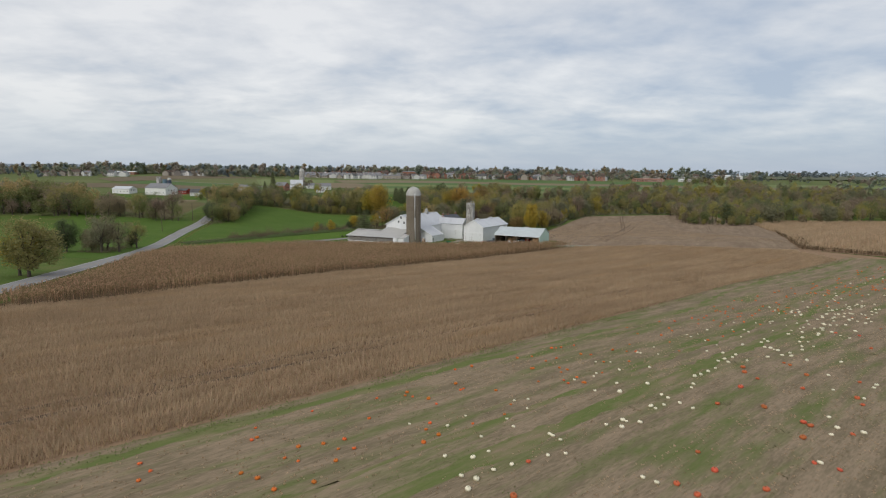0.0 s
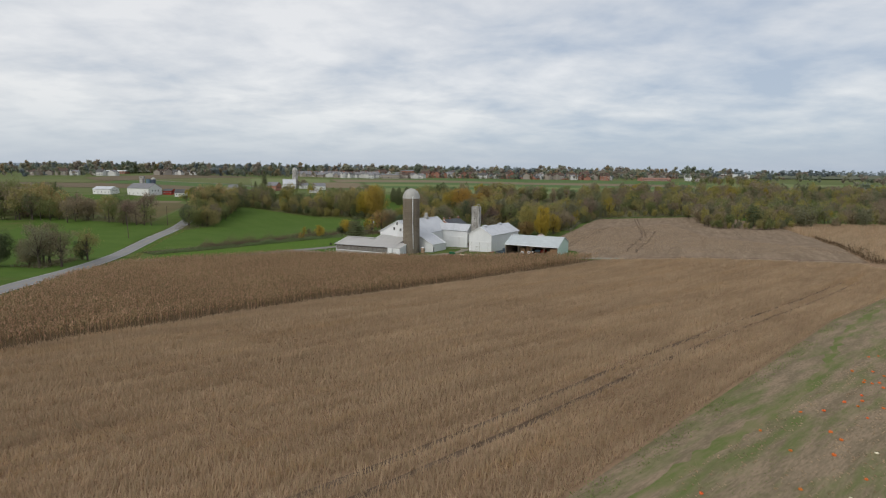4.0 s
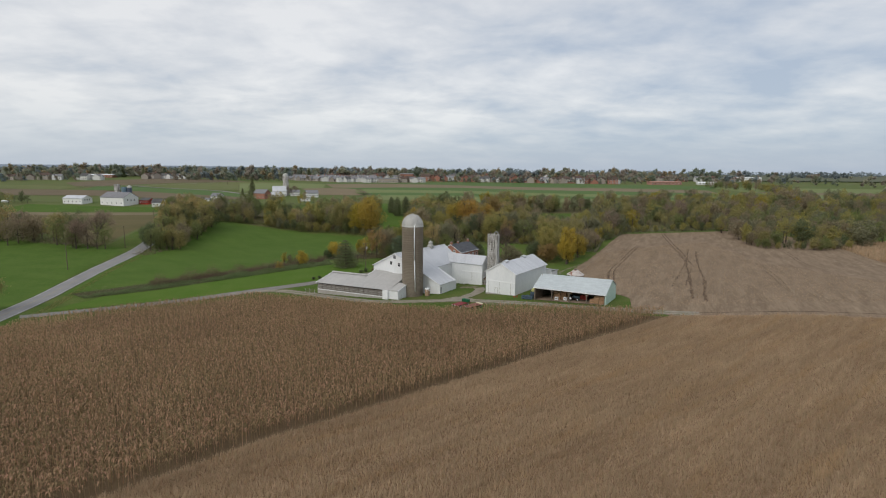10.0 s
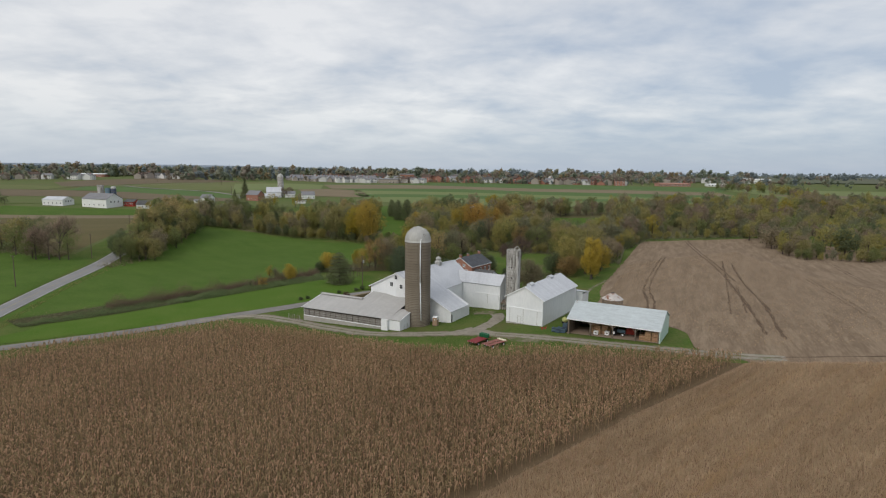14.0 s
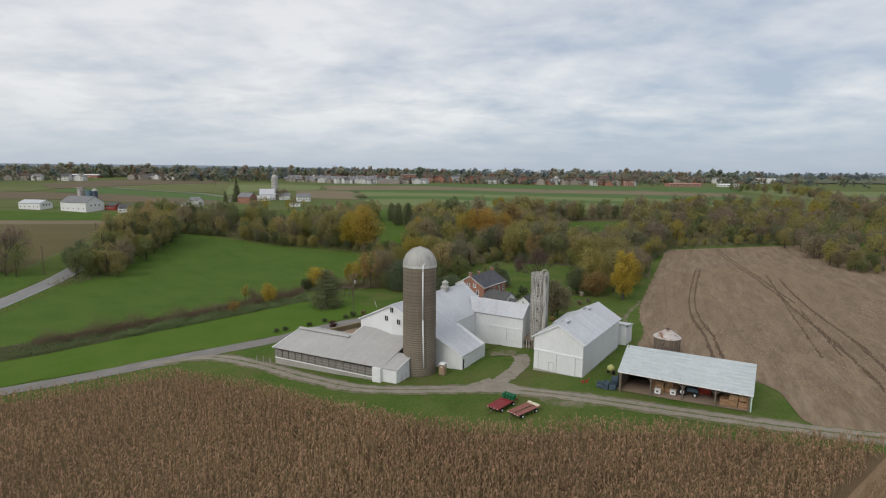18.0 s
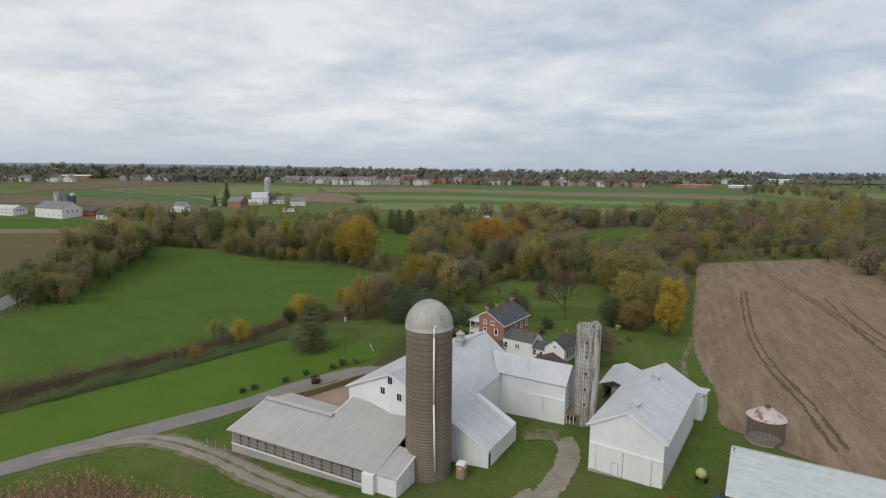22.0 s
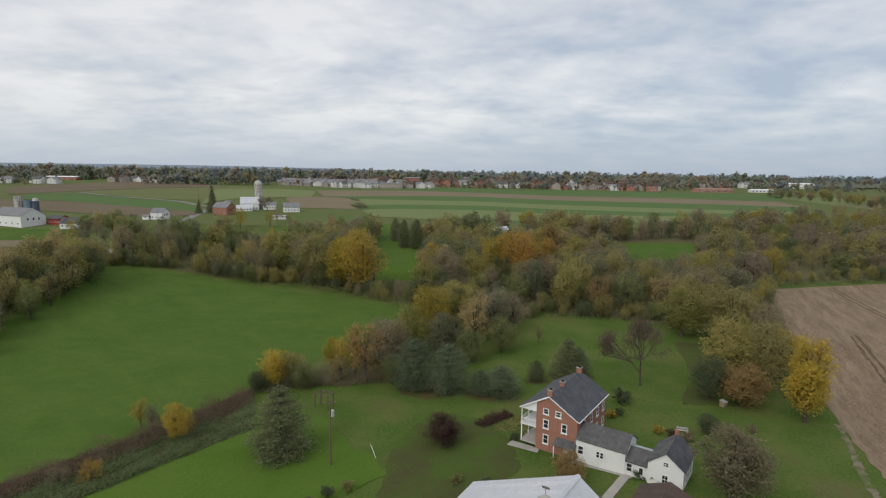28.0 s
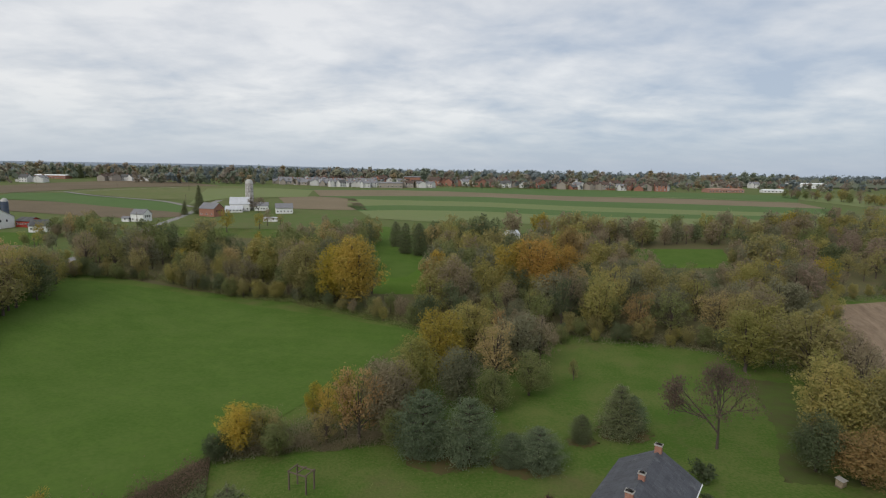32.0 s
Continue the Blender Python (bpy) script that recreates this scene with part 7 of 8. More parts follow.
for x, y, c in ((26.5, 48.5, "green"), (28.8, 50.2, "dark"), (37.5, 62.5, "brown"), (35.2, 63.5, "maroon"), (39.8, 61.0, "green"), (33.5, 65.5, "gold"), (8.0, 62.3, "dark"), (27.5, 72.5, "gold"), (29.4, 73.5, "dark"), (-20.0, 44.6, "dark"), (-17.4, 46.0, "olive"), (47.0, 63.0, "brown"), (50.5, 66.0, "brown"), (2.0, 47.0, "dark"), (-2.2, 48.0, "olive"), (24.5, 49.5, "dark"), (31.0, 41.0, "green"), (30.0, 38.5, "olive"), (33.5, 38.5, "rust")):
    tree(x, y, 1.7, "bush", c, "", 1.25)
for x, y in ((-34.7, 31.2), (-29.8, 35.0), (-26.5, 38.8), (-21.7, 42.6), (-36.5, 29.6)):
    tree(x, y, 1.3, "bush", "dark", "low dark clipped shrub along the drive", 1.4, group="shrubs along the drive")
tree(-23.4, 34.0, 1.8, "bush", "maroon", "dark red shrub on the yard wall", 1.5)


def inside(x, y, poly):
    c = False
    for (ax, ay), (bx, by) in zip(poly, poly[1:] + poly[:1]):
        if (ay > y) != (by > y) and x < (bx - ax) * (y - ay) / (by - ay) + ax:
            c = not c
    return c


LEFT = ["olive"] * 6 + ["moss"] * 5 + ["green"] * 8 + ["sage"] * 4 + ["brown"] * 4 + ["dark"] * 5 + ["gold"] * 2 + ["straw"] * 1
MIDDLE = ["olive"] * 6 + ["moss"] * 6 + ["green"] * 6 + ["sage"] * 4 + ["brown"] * 5 + ["dark"] * 4 + ["gold"] * 2 + ["rust"] * 1 + ["straw"] * 2
RIGHT = ["olive"] * 6 + ["moss"] * 5 + ["green"] * 4 + ["sage"] * 6 + ["brown"] * 6 + ["twig"] * 4 + ["dark"] * 2 + ["gold"] * 1
MERGED = {}


def wood(poly, step, h0, h1, group, holes=(), seed=1, kinds=("wood",) * 5 + ("thin",) * 3, palette=None, single=lambda x, y: False):
    """Trees all over a patch. Those for which single() holds are things of their own, the rest join one mesh a colour.
    Colours come in drifts: greener towards the road, browner and barer towards the fields."""
    rng = random.Random(seed)
    xs, ys = [p[0] for p in poly], [p[1] for p in poly]
    y = min(ys)
    while y < max(ys):
        x = min(xs)
        while x < max(xs):
            px, py = x + rng.uniform(-0.5, 0.5) * step, y + rng.uniform(-0.5, 0.5) * step
            side = px + 45 * noise.noise(Vector((px * 0.02, py * 0.02, 4.0)))
            pal = palette or (LEFT if side < -25 else MIDDLE if side < 60 else RIGHT)
            grow = 0.85 + 0.45 * noise.noise(Vector((px * 0.035, py * 0.035, 8.0)))
            h, k, c, w = rng.uniform(h0, h1) * grow, rng.choice(kinds), rng.choice(pal), rng.uniform(0.85, 1.3)
            k = "thin" if c == "twig" else k
            if inside(px, py, poly) and not any(inside(px, py, q) for q in holes):
                if single(px, py):
                    tree(px, py, h, k, c, "", w, group)
                else:
                    MERGED.setdefault(c, []).append((px, py, h / 10, w, k, rng.randrange(3), rng.uniform(0, 6.28)))
            x += step
        y += step * 0.9


def merge_wood():
    for c, rows in MERGED.items():
        cards, trunks = [], []
        for x, y, s, w, k, seed, a in rows:
            tm, cm = shape(k, c, seed)
            co = np.empty(len(cm.vertices) * 3, dtype=np.float32)
            cm.vertices.foreach_get("co", co)
            co = co.reshape(-1, 3, 3)
            thin = 3 if y > 260 or abs(x) > 170 else 2 if y > 205 else 1
            co = co[::thin]
            ca, sa = math.cos(a), math.sin(a)
            q = np.stack(((co[..., 0] * ca - co[..., 1] * sa) * s * w, (co[..., 0] * sa + co[..., 1] * ca) * s * w, co[..., 2] * s), axis=-1)
            if thin > 1:
                mid = q.mean(axis=1, keepdims=True)
                q = mid + (q - mid) * thin ** 0.5
            cards.append(q + np.array((x, y, hgt(x, y) - 0.15)))
            b = Vector((x, y, hgt(x, y) - 0.4))
            trunks.append(tube(b, b + Vector((0, 0, 6 * s)), 0.22 * s, 0.1 * s, 5, False))
        tagged(new("woodland", cards_mesh("woodland", np.concatenate(cards), LEAVES[c])), f"{SAY[c]} crowns of the creek woodland", "trees", kind="stuff")
        tagged(mesh_object("woodland_trunks", *join(*trunks), M_BARK), "grey-brown trunks of the creek woodland", "trees", kind="stuff")


GAPS = ([(-33, 176), (-12, 160), (-10, 203), (-30, 203)], [(84, 208), (108, 210), (128, 258), (80, 254)], [(-34, 203), (-13, 203), (-8, 250), (-10, 268), (-20, 300), (-40, 345), (-55, 345), (-40, 280)], [(78, 250), (128, 258), (146, 292), (90, 290)],
        [(-160, 310), (-112, 256), (-80, 259), (-62, 300), (-90, 345), (-165, 338)], [(14, 270), (40, 270), (44, 312), (14, 312)])
wood([(-148, 192), (-110, 203), (-57, 189), (-18, 165), (8, 134), (27, 153), (42, 151), (60, 148), (72, 134), (100, 168), (131, 199), (140, 207), (120, 320), (40, 318), (-50, 305), (-100, 262), (-150, 262)], 9.6, 13, 20, "trees of the creek wood", GAPS, 2, single=lambda x, y: y < 176 or (y < 208 and x < -20))
wood([(128, 202), (194, 213), (193, 180), (177, 132), (222, 122), (330, 150), (470, 230), (480, 400), (300, 390), (125, 330)], 11.5, 11, 18, "trees of the creek wood", GAPS, 3)
wood([(84, 112), (98, 140), (125, 192), (100, 170), (84, 140), (70, 132)], 8.5, 10, 15, "trees of the creek wood", (), 4, ("thin", "wood"))
wood([(-122, 78), (-112, 88), (-119, 130), (-127, 165), (-134, 190), (-149, 192), (-142, 140), (-133, 100), (-126, 92)], 7.0, 13, 19, "hedge trees along the road", (), 5, palette=["olive", "brown", "dark", "green", "straw", "moss"], single=lambda x, y: y < 150)
wood([(-140, 82), (-150, 84), (-176, 90), (-215, 94), (-340, 110), (-340, 140), (-250, 128), (-200, 118), (-150, 102)], 8.5, 11, 18, "trees of the meadow hedge", (), 6, ("wood", "thin", "thin"), ["olive", "green", "brown", "dark", "brown", "twig"])
wood([(-215, 100), (-340, 112), (-360, 150), (-250, 140), (-215, 128)], 10, 18, 25, "tall trees of the meadow hedge", (), 26, ("wood", "thin"), ["olive", "brown", "green", "straw"])
EDGE = ["green"] * 4 + ["dark"] * 3 + ["olive"] * 3 + ["moss"] * 2 + ["sage"] * 2 + ["brown"]
wood([(6, 126), (27, 147), (42, 146), (60, 143), (72, 129), (74, 136), (60, 151), (42, 155), (27, 156), (6, 137)], 4.6, 4.5, 8.5, "shrubs at the wood edge", (), 30, ("wood",), EDGE)
wood([(-148, 187), (-110, 199), (-57, 185), (-18, 161), (8, 129), (10, 136), (-16, 169), (-56, 193), (-110, 207), (-148, 195)], 4.8, 5, 9, "shrubs at the wood edge", (), 31, ("wood",), EDGE)
wood([(86, 112), (104, 150), (131, 196), (194, 209), (229, 212), (230, 220), (194, 218), (129, 205), (98, 158), (82, 118)], 5.0, 5, 9, "shrubs at the wood edge", (), 32, ("wood", "thin"), EDGE + ["moss"] * 4)
wood([(176, 127), (181, 118), (200, 113), (222, 120), (224, 128), (200, 122), (184, 128)], 4.5, 5, 9, "shrubs at the wood edge", (), 33, ("wood",), EDGE)
wood([(-152, 205), (-140, 258), (-148, 275), (-162, 275), (-162, 250), (-158, 205)], 8, 7, 10, "hedge trees along the road", (), 7)
wood([(-186, 250), (-176, 310), (-186, 330), (-225, 318), (-230, 300), (-210, 262)], 10, 7, 12, "trees by the white barns", (), 8)
wood([(-140, 290), (-90, 285), (-70, 320), (-100, 350), (-150, 345)], 24, 9, 14, "trees in the far meadow", (), 19, ("thin",), ["brown", "gold", "olive", "straw"])
wood([(-118, -48), (-128, -30), (-150, -10), (-150, -22), (-128, -52)], 9, 7, 11, "trees by the road meadow", (), 12, ("thin", "wood"), ["brown", "dark", "olive", "twig"])
wood([(340, 300), (400, 420), (470, 560), (440, 700), (420, 690), (440, 560), (375, 430), (310, 320)], 12, 10, 16, "trees along a far stream", (), 10, ("thin", "wood"))
wood([(-480, 300), (-400, 305), (-345, 320), (-345, 332), (-400, 322), (-480, 318)], 9, 8, 14, "trees of a far hedge", (), 15)
merge_wood()


# ---- low growth in one mesh each ----
def scatter(rng, n, a, b, across=False):
    """n points between two lines; across adds how far over each one lies."""
    A, B = np.array(resample(a, 60)), np.array(resample(b, 60))
    t, u = rng.uniform(0, 59.999, n), rng.uniform(0, 1, n)
    k, f = t.astype(int), (t % 1)[:, None]
    p, q = A[k] * (1 - f) + A[k + 1] * f, B[k] * (1 - f) + B[k + 1] * f
    xy = p + (q - p) * u[:, None]
    z = np.array([hgt(x, y) for x, y in xy])
    return (np.column_stack((xy, z)), u) if across else np.column_stack((xy, z))


def low_growth(name, a, b, n, h, size, colour, label, seed=1, ridges=0):
    rng = np.random.default_rng(seed)
    n = int(n * 1.7)
    p, u = scatter(rng, n, a, b, True)
    lump = np.array([noise.noise(Vector((x * 0.22, y * 0.22, 3.0))) for x, y, _ in p])
    p[:, 2] += np.abs(rng.normal(size=n)) * 0.4 * h * np.clip(0.75 + lump * 1.3, 0.1, 2) * (0.12 + np.abs(np.sin(math.pi * ridges * u + 2.2 * lump)) ** 0.7 if ridges else 1)
    return tagged(new(name, cards_mesh(name, quads(rng, p, size * 0.75, 0.0, rng.normal(size=(n, 3)) * 0.5 + np.array((0, 0, 0.6)), 0.55), LEAVES[colour])), label, "brush", kind="stuff")


def between(a, b, f):
    return [(p[0] + (q[0] - p[0]) * f, p[1] + (q[1] - p[1]) * f) for p, q in zip(a, b)]


low_growth("vines", between(BRUSH_LOW, BRUSH_TOP, -0.03)[2:], between(BRUSH_LOW, BRUSH_TOP, 0.56)[2:], 40000, 1.7, 0.2, "vine", "tangled green vines in the ditch", 2, 2.4)
low_growth("brambles", between(BRUSH_LOW, BRUSH_TOP, 0.5)[1:], between(BRUSH_LOW, BRUSH_TOP, 0.98)[1:], 30000, 3.1, 0.2, "bramble", "dark reddish brambles by the field", 3)
low_growth("brambles", BRUSH_LOW[:4], between(BRUSH_LOW, BRUSH_TOP, 0.55)[:4], 14000, 1.5, 0.2, "vine", "dull green vines in the ditch strip", 1, 1.6)
low_growth("weeds", between(BRUSH_LOW, BRUSH_TOP, 0.1), between(BRUSH_LOW, BRUSH_TOP, 0.95), 2500, 2.6, 0.24, "brown", "brown weeds in the ditch strip", 14)
low_growth("hedge", [(1.5, 68.5), (7.8, 74.2)], [(3.2, 66.8), (9.3, 72.2)], 1500, 1.7, 0.26, "maroon", "dark purple-brown hedge on the lawn", 4)
low_growth("brush", [(7.5, 75), (12.5, 71.0)], [(5.0, 66), (11.5, 64.5)], 900, 0.2, 0.3, "straw", "straw-pale dead flower bed plants", 5)
low_growth("undergrowth", [(-148, 192), (-110, 200), (-57, 184), (-18, 158), (8, 127)], [(-150, 200), (-110, 209), (-57, 193), (-15, 168), (14, 136)], 15000, 2.6, 0.36, "green", "bushy undergrowth at the wood edge", 6)
low_growth("undergrowth", [(30, 147), (60, 142), (72, 128), (86, 108), (103, 152), (131, 193), (229, 216), (330, 234)], [(28, 158), (60, 152), (76, 140), (90, 118), (106, 166), (128, 203), (228, 226), (330, 244)], 16000, 2.6, 0.36, "sage", "bushy undergrowth at the wood edge", 7)
low_growth("undergrowth", [(-120, 76), (-116, 95), (-128, 140), (-139, 186)], [(-127, 76), (-124, 100), (-134, 140), (-146, 188)], 3000, 2.4, 0.45, "brown", "bushy undergrowth by the road", 8)
low_growth("undergrowth", [(-42, 82), (-30, 88), (-16, 94), (-6, 104), (6, 116), (8, 126)], [(-46, 88), (-33, 96), (-22, 104), (-14, 118), (-8, 132), (2, 140)], 8000, 3.2, 0.3, "sage", "thicket under the hedge trees", 9)
low_growth("thicket", [(-42, 84), (-30, 86.5), (-15, 89.5)], [(-43.5, 88), (-31, 92), (-17, 95.5)], 15000, 5.0, 0.2, "brown", "twiggy brown thicket in the field hedge", 15)
low_growth("undergrowth", [(-105, -48), (-112, -18)], [(-118, -44), (-118, -20)], 1500, 2.4, 0.4, "brown", "thicket beside the road", 10)
low_growth("verge", [(-66, -150), (-83.5, -70), (-95, -28), (-107, 9), (-114.5, 36), (-125, 86)], [(-64, -150), (-81, -70), (-92.5, -28), (-104.5, 9), (-112, 36), (-122, 86)], 3500, 0.5, 0.3, "olive", "rough grass verge of the road", 11)
low_growth("field_edge_weeds", [(x + 0.6, y - 0.7) for x, y in PUMP_EDGE[:6]], [(x - 0.7, y + 0.9) for x, y in PUMP_EDGE[:6]], 14000, 0.3, 0.16, "grass", "green weeds along the crop edge", 12)
low_growth("shrub_row", [(-250, 116), (-200, 102), (-150, 88)], [(-250, 126), (-200, 114), (-150, 96)], 2200, 2.6, 0.5, "brown", "bushy undergrowth of the meadow hedge", 13)


# ---- far farms and town ----
def far_house(w, l, ze, zr, wall, rf, label, category="house", dormer=False):
    """A house with walls, gable roof, chimney and separate windows, origin at the middle of its front."""
    t = thing("house", 0, 0, 0, 0, label, category, "houses of the far town")
    g = [(-l / 2, -0.6), (l / 2, -0.6), (l / 2, ze), (0, zr - 0.1), (-l / 2, ze)]
    part("wall", extrude(g, -w / 2, w / 2, "x"), wall, t)
    for s in (-1, 1):
        part("roof", slab((-w / 2 - 0.4, s * (l / 2 + 0.4), ze - 0.15), (w / 2 + 0.4, s * (l / 2 + 0.4), ze - 0.15), (w / 2 + 0.4, 0, zr), (-w / 2 - 0.4, 0, zr), 0.2), rf, t)
    part("chimney", box(w * 0.2, w * 0.2 + 0.8, -0.4, 0.4, zr - 1, zr + 1.0), M_BRICK, t)
    n = max(2, int(w / 3.2))
    for fl in range(1 if ze < 4 else 2):
        for k in range(n):
            u = -w / 2 + w * (k + 0.5) / n
            wd = part("window", box(u - 0.6, u + 0.6, -l / 2 - 0.08, -l / 2 - 0.01, 0.9 + 2.8 * fl, 2.4 + 2.8 * fl), M_TRIM, t)
            part("pane", box(u - 0.48, u + 0.48, -l / 2 - 0.11, -l / 2 - 0.08, 1.0 + 2.8 * fl, 2.3 + 2.8 * fl), M_GLASS, wd)
    if dormer:
        part("front_gable", extrude([(-w * 0.3 - 2, 0), (-w * 0.3 + 2, 0), (-w * 0.3 + 2, ze), (-w * 0.3, zr - 0.4), (-w * 0.3 - 2, ze)], -l / 2 - 1.5, 0), wall, t)
        for s in (-1, 1):
            part("gable_roof", slab((-w * 0.3 + s * 2.3, -l / 2 - 1.8, ze - 0.2), (-w * 0.3 + s * 2.3, 0, ze - 0.2), (-w * 0.3, 0, zr - 0.3), (-w * 0.3, -l / 2 - 1.8, zr - 0.3), 0.15), rf, t)
    return t


M_DULL_WHITE = mat("dull_white_siding", (0.68, 0.67, 0.65), (0.58, 0.57, 0.55), 0.8, 0.5, 4, 0.05)
M_BEIGE = mat("beige_siding", (0.37, 0.325, 0.275), (0.31, 0.275, 0.24), 0.8, 0.5, 4, 0.05)
M_ROOF_GREY = mat("pale_grey_shingle", (0.235, 0.235, 0.245), (0.185, 0.185, 0.195), 0.85, 0.5, 4, 0.1)
M_RUST_WALL = mat("orange_brown_wall", (0.42, 0.23, 0.175), (0.34, 0.19, 0.15), 0.85, 0.3, 3, 0.05)
HOUSES = [far_house(12, 9, 5.6, 8.4, M_DULL_WHITE, M_ROOF_GREY, "white far house with a grey roof", dormer=True), far_house(15, 9, 3.0, 6.0, M_BEIGE, M_ROOF_GREY, "beige low far house with grey roof", dormer=True),
          far_house(11, 9, 5.8, 8.8, M_BRICK, M_SHINGLE_BROWN, "brick far house with brown roof"), far_house(13, 9, 5.6, 8.2, M_BEIGE, M_SHINGLE_BROWN, "beige far house with brown roof", dormer=True),
          far_house(10, 8, 5.6, 9.0, M_DULL_WHITE, M_SHINGLE, "white far house with dark roof"), far_house(14, 10, 3.0, 6.2, M_BRICK, M_SHINGLE, "low brick far house with dark roof")]
USED = set()


def put_house(k, x, y, rz, s=1.0):
    m = Matrix.LocRotScale((x, y, hgt(x, y)), Euler((0, 0, radians(rz))), (s, s, s))
    if k not in USED:
        USED.add(k)
        HOUSES[k].matrix_world = m
        return HOUSES[k]
    return copy_thing(HOUSES[k], m)


def town():
    """Rows of houses set close together, pale in the new estate, brick and brown further along, turned this way and that."""
    rng = random.Random(21)
    for a, b, n, ks in (((-268, 872), (-165, 812), 11, (0, 0, 4, 1)), ((-165, 800), (-105, 790), 7, (0, 4, 0)), ((-262, 905), (-100, 848), 15, (0, 1, 4, 0)), ((-245, 945), (-40, 905), 13, (0, 3, 4, 2)),
                        ((-60, 812), (-20, 812), 4, (3, 0)), ((-20, 890), (60, 872), 7, (2, 2, 3, 0)), ((60, 868), (170, 846), 10, (2, 3, 5, 2, 4)), ((170, 838), (330, 812), 12, (3, 5, 3, 2, 0)),
                        ((20, 930), (330, 900), 14, (2, 3, 5, 4)), ((-620, 800), (-570, 790), 4, (0, 4)), ((-548, 875), (-450, 890), 7, (0, 4, 4, 3)), ((-492, 1150), (-440, 1130), 3, (2, 4)),
                        ((-120, 1040), (250, 1030), 12, (2, 3, 0)), ((390, 960), (640, 980), 9, (0, 3, 5)), ((-720, 760), (-640, 790), 4, (0, 3))):
        for i in range(n):
            u = (i + 0.5 + rng.uniform(-0.3, 0.3)) / n
            put_house(rng.choice(ks), a[0] + (b[0] - a[0]) * u, a[1] + (b[1] - a[1]) * u + rng.uniform(-9, 9), rng.choice((0, 0, 82, -75, 35, -30)) + rng.uniform(-12, 12), rng.uniform(1.0, 1.35))


town()


def long_building(x, y, w, l, h, rz, wall, rf, label):
    t = thing("commercial_building", x, y, hgt(x, y), rz, label, "building")
    part("wall", box(-w / 2, w / 2, -l / 2, l / 2, -1, h), wall, t)
    part("roof", join(box(-w / 2 - 0.5, w / 2 + 0.5, -l / 2 - 0.5, l / 2 + 0.5, h, h + 0.5), extrude([(-l / 2, h + 0.5), (l / 2, h + 0.5), (0, h + 1.8)], -w / 2, w / 2, "x")), rf, t)
    n = int(w / 5)
    for k in range(n):
        u = -w / 2 + w * (k + 0.5) / n
        wd = part("window", box(u - 1.2, u + 1.2, -l / 2 - 0.12, -l / 2 - 0.01, 1.0, 2.6), M_TRIM, t)
        part("pane", box(u - 1.05, u + 1.05, -l / 2 - 0.16, -l / 2 - 0.12, 1.15, 2.45), M_GLASS, wd)


long_building(405, 806, 58, 16, 4.2, 10, M_RUST_WALL, M_RUST_WALL, "long orange-brown building at the town edge")
long_building(488, 822, 34, 10, 3.2, 0, M_STUCCO, M_TRIM, "long white trailers at the town edge")
long_building(655, 1000, 60, 22, 8, 0, M_STUCCO, M_TRIM, "large white far warehouse")
long_building(-660, 930, 60, 14, 5, -10, M_BRICK, M_TRIM, "long red far building with pale roof")
long_building(-80, 795, 34, 14, 6.5, 0, M_BEIGE, M_ROOF_GREY, "large beige house block")
long_building(-55, 905, 26, 16, 12, 0, M_BRICK, M_ROOF_GREY, "tall brick far hall")


def far_silo(x, y, r, h, dome, m, label, rz=0):
    t = thing("silo", x, y, hgt(x, y) - 0.3, rz, label, "silo")
    part("wall", lathe([(r, 0), (r, h), (r - 0.1, h)], 24), m, t, "", True)
    for k in range(8):
        part("hoop", ring(r, r + 0.07, h * (k + 0.5) / 8, h * (k + 0.5) / 8 + 0.12, 24), M_HOOP, t)
    if dome:
        part("dome", lathe([(r + 0.05, h)] + [(r * math.cos(a), h + r * 1.0 * math.sin(a)) for a in [math.pi / 2 * k / 6 for k in range(6)]] + [(0.05, h + r)], 24), M_GALV, t, "", True)


far_silo(-157.5, 432, 3.0, 21, True, M_STAVE_GREY, "tall grey silo at the far farm")
far_silo(-279, 330, 2.5, 17, False, M_STAVE_GREY, "grey silo behind the white barn")
far_silo(-273.5, 331, 2.2, 14.5, False, M_BLUE_BIN, "dark blue silo behind the white barn")
far_silo(-269, 331.5, 2.0, 14, True, M_BLUE_BIN, "dark blue silo with a pale cap")



def side_barn(name, x, y, rz, length, width, ze, zr, wall, rf, label, wins=5):
    """A far barn with the ridge along x."""
    t = thing(name, x, y, hgt(x, y), rz, label, "barn")
    part("wall", extrude([(-width / 2, -1), (width / 2, -1), (width / 2, ze), (0, zr - 0.1), (-width / 2, ze)], -length / 2, length / 2, "x"), wall, t)
    for s in (-1, 1):
        roof(t, (-length / 2 - 0.4, s * (width / 2 + 0.4), ze - 0.15), (length / 2 + 0.4, s * (width / 2 + 0.4), ze - 0.15), (length / 2 + 0.4, 0, zr), (-length / 2 - 0.4, 0, zr), 12, rf)
    for k in range(wins):
        u = -length / 2 + length * (k + 0.5) / wins
        wd = part("window", box(u - 0.5, u + 0.5, -width / 2 - 0.08, -width / 2 - 0.01, 1.2, 2.3), M_TRIM, t)
        part("pane", box(u - 0.4, u + 0.4, -width / 2 - 0.11, -width / 2 - 0.08, 1.3, 2.2), M_GLASS, wd)
    for k in (-1, 0, 1):
        part("gable_window", box(length / 2 + 0.01, length / 2 + 0.08, k * width * 0.22 - 0.4, k * width * 0.22 + 0.4, ze * 0.55, ze * 0.55 + 1.4), M_GLASS, t)
    return t


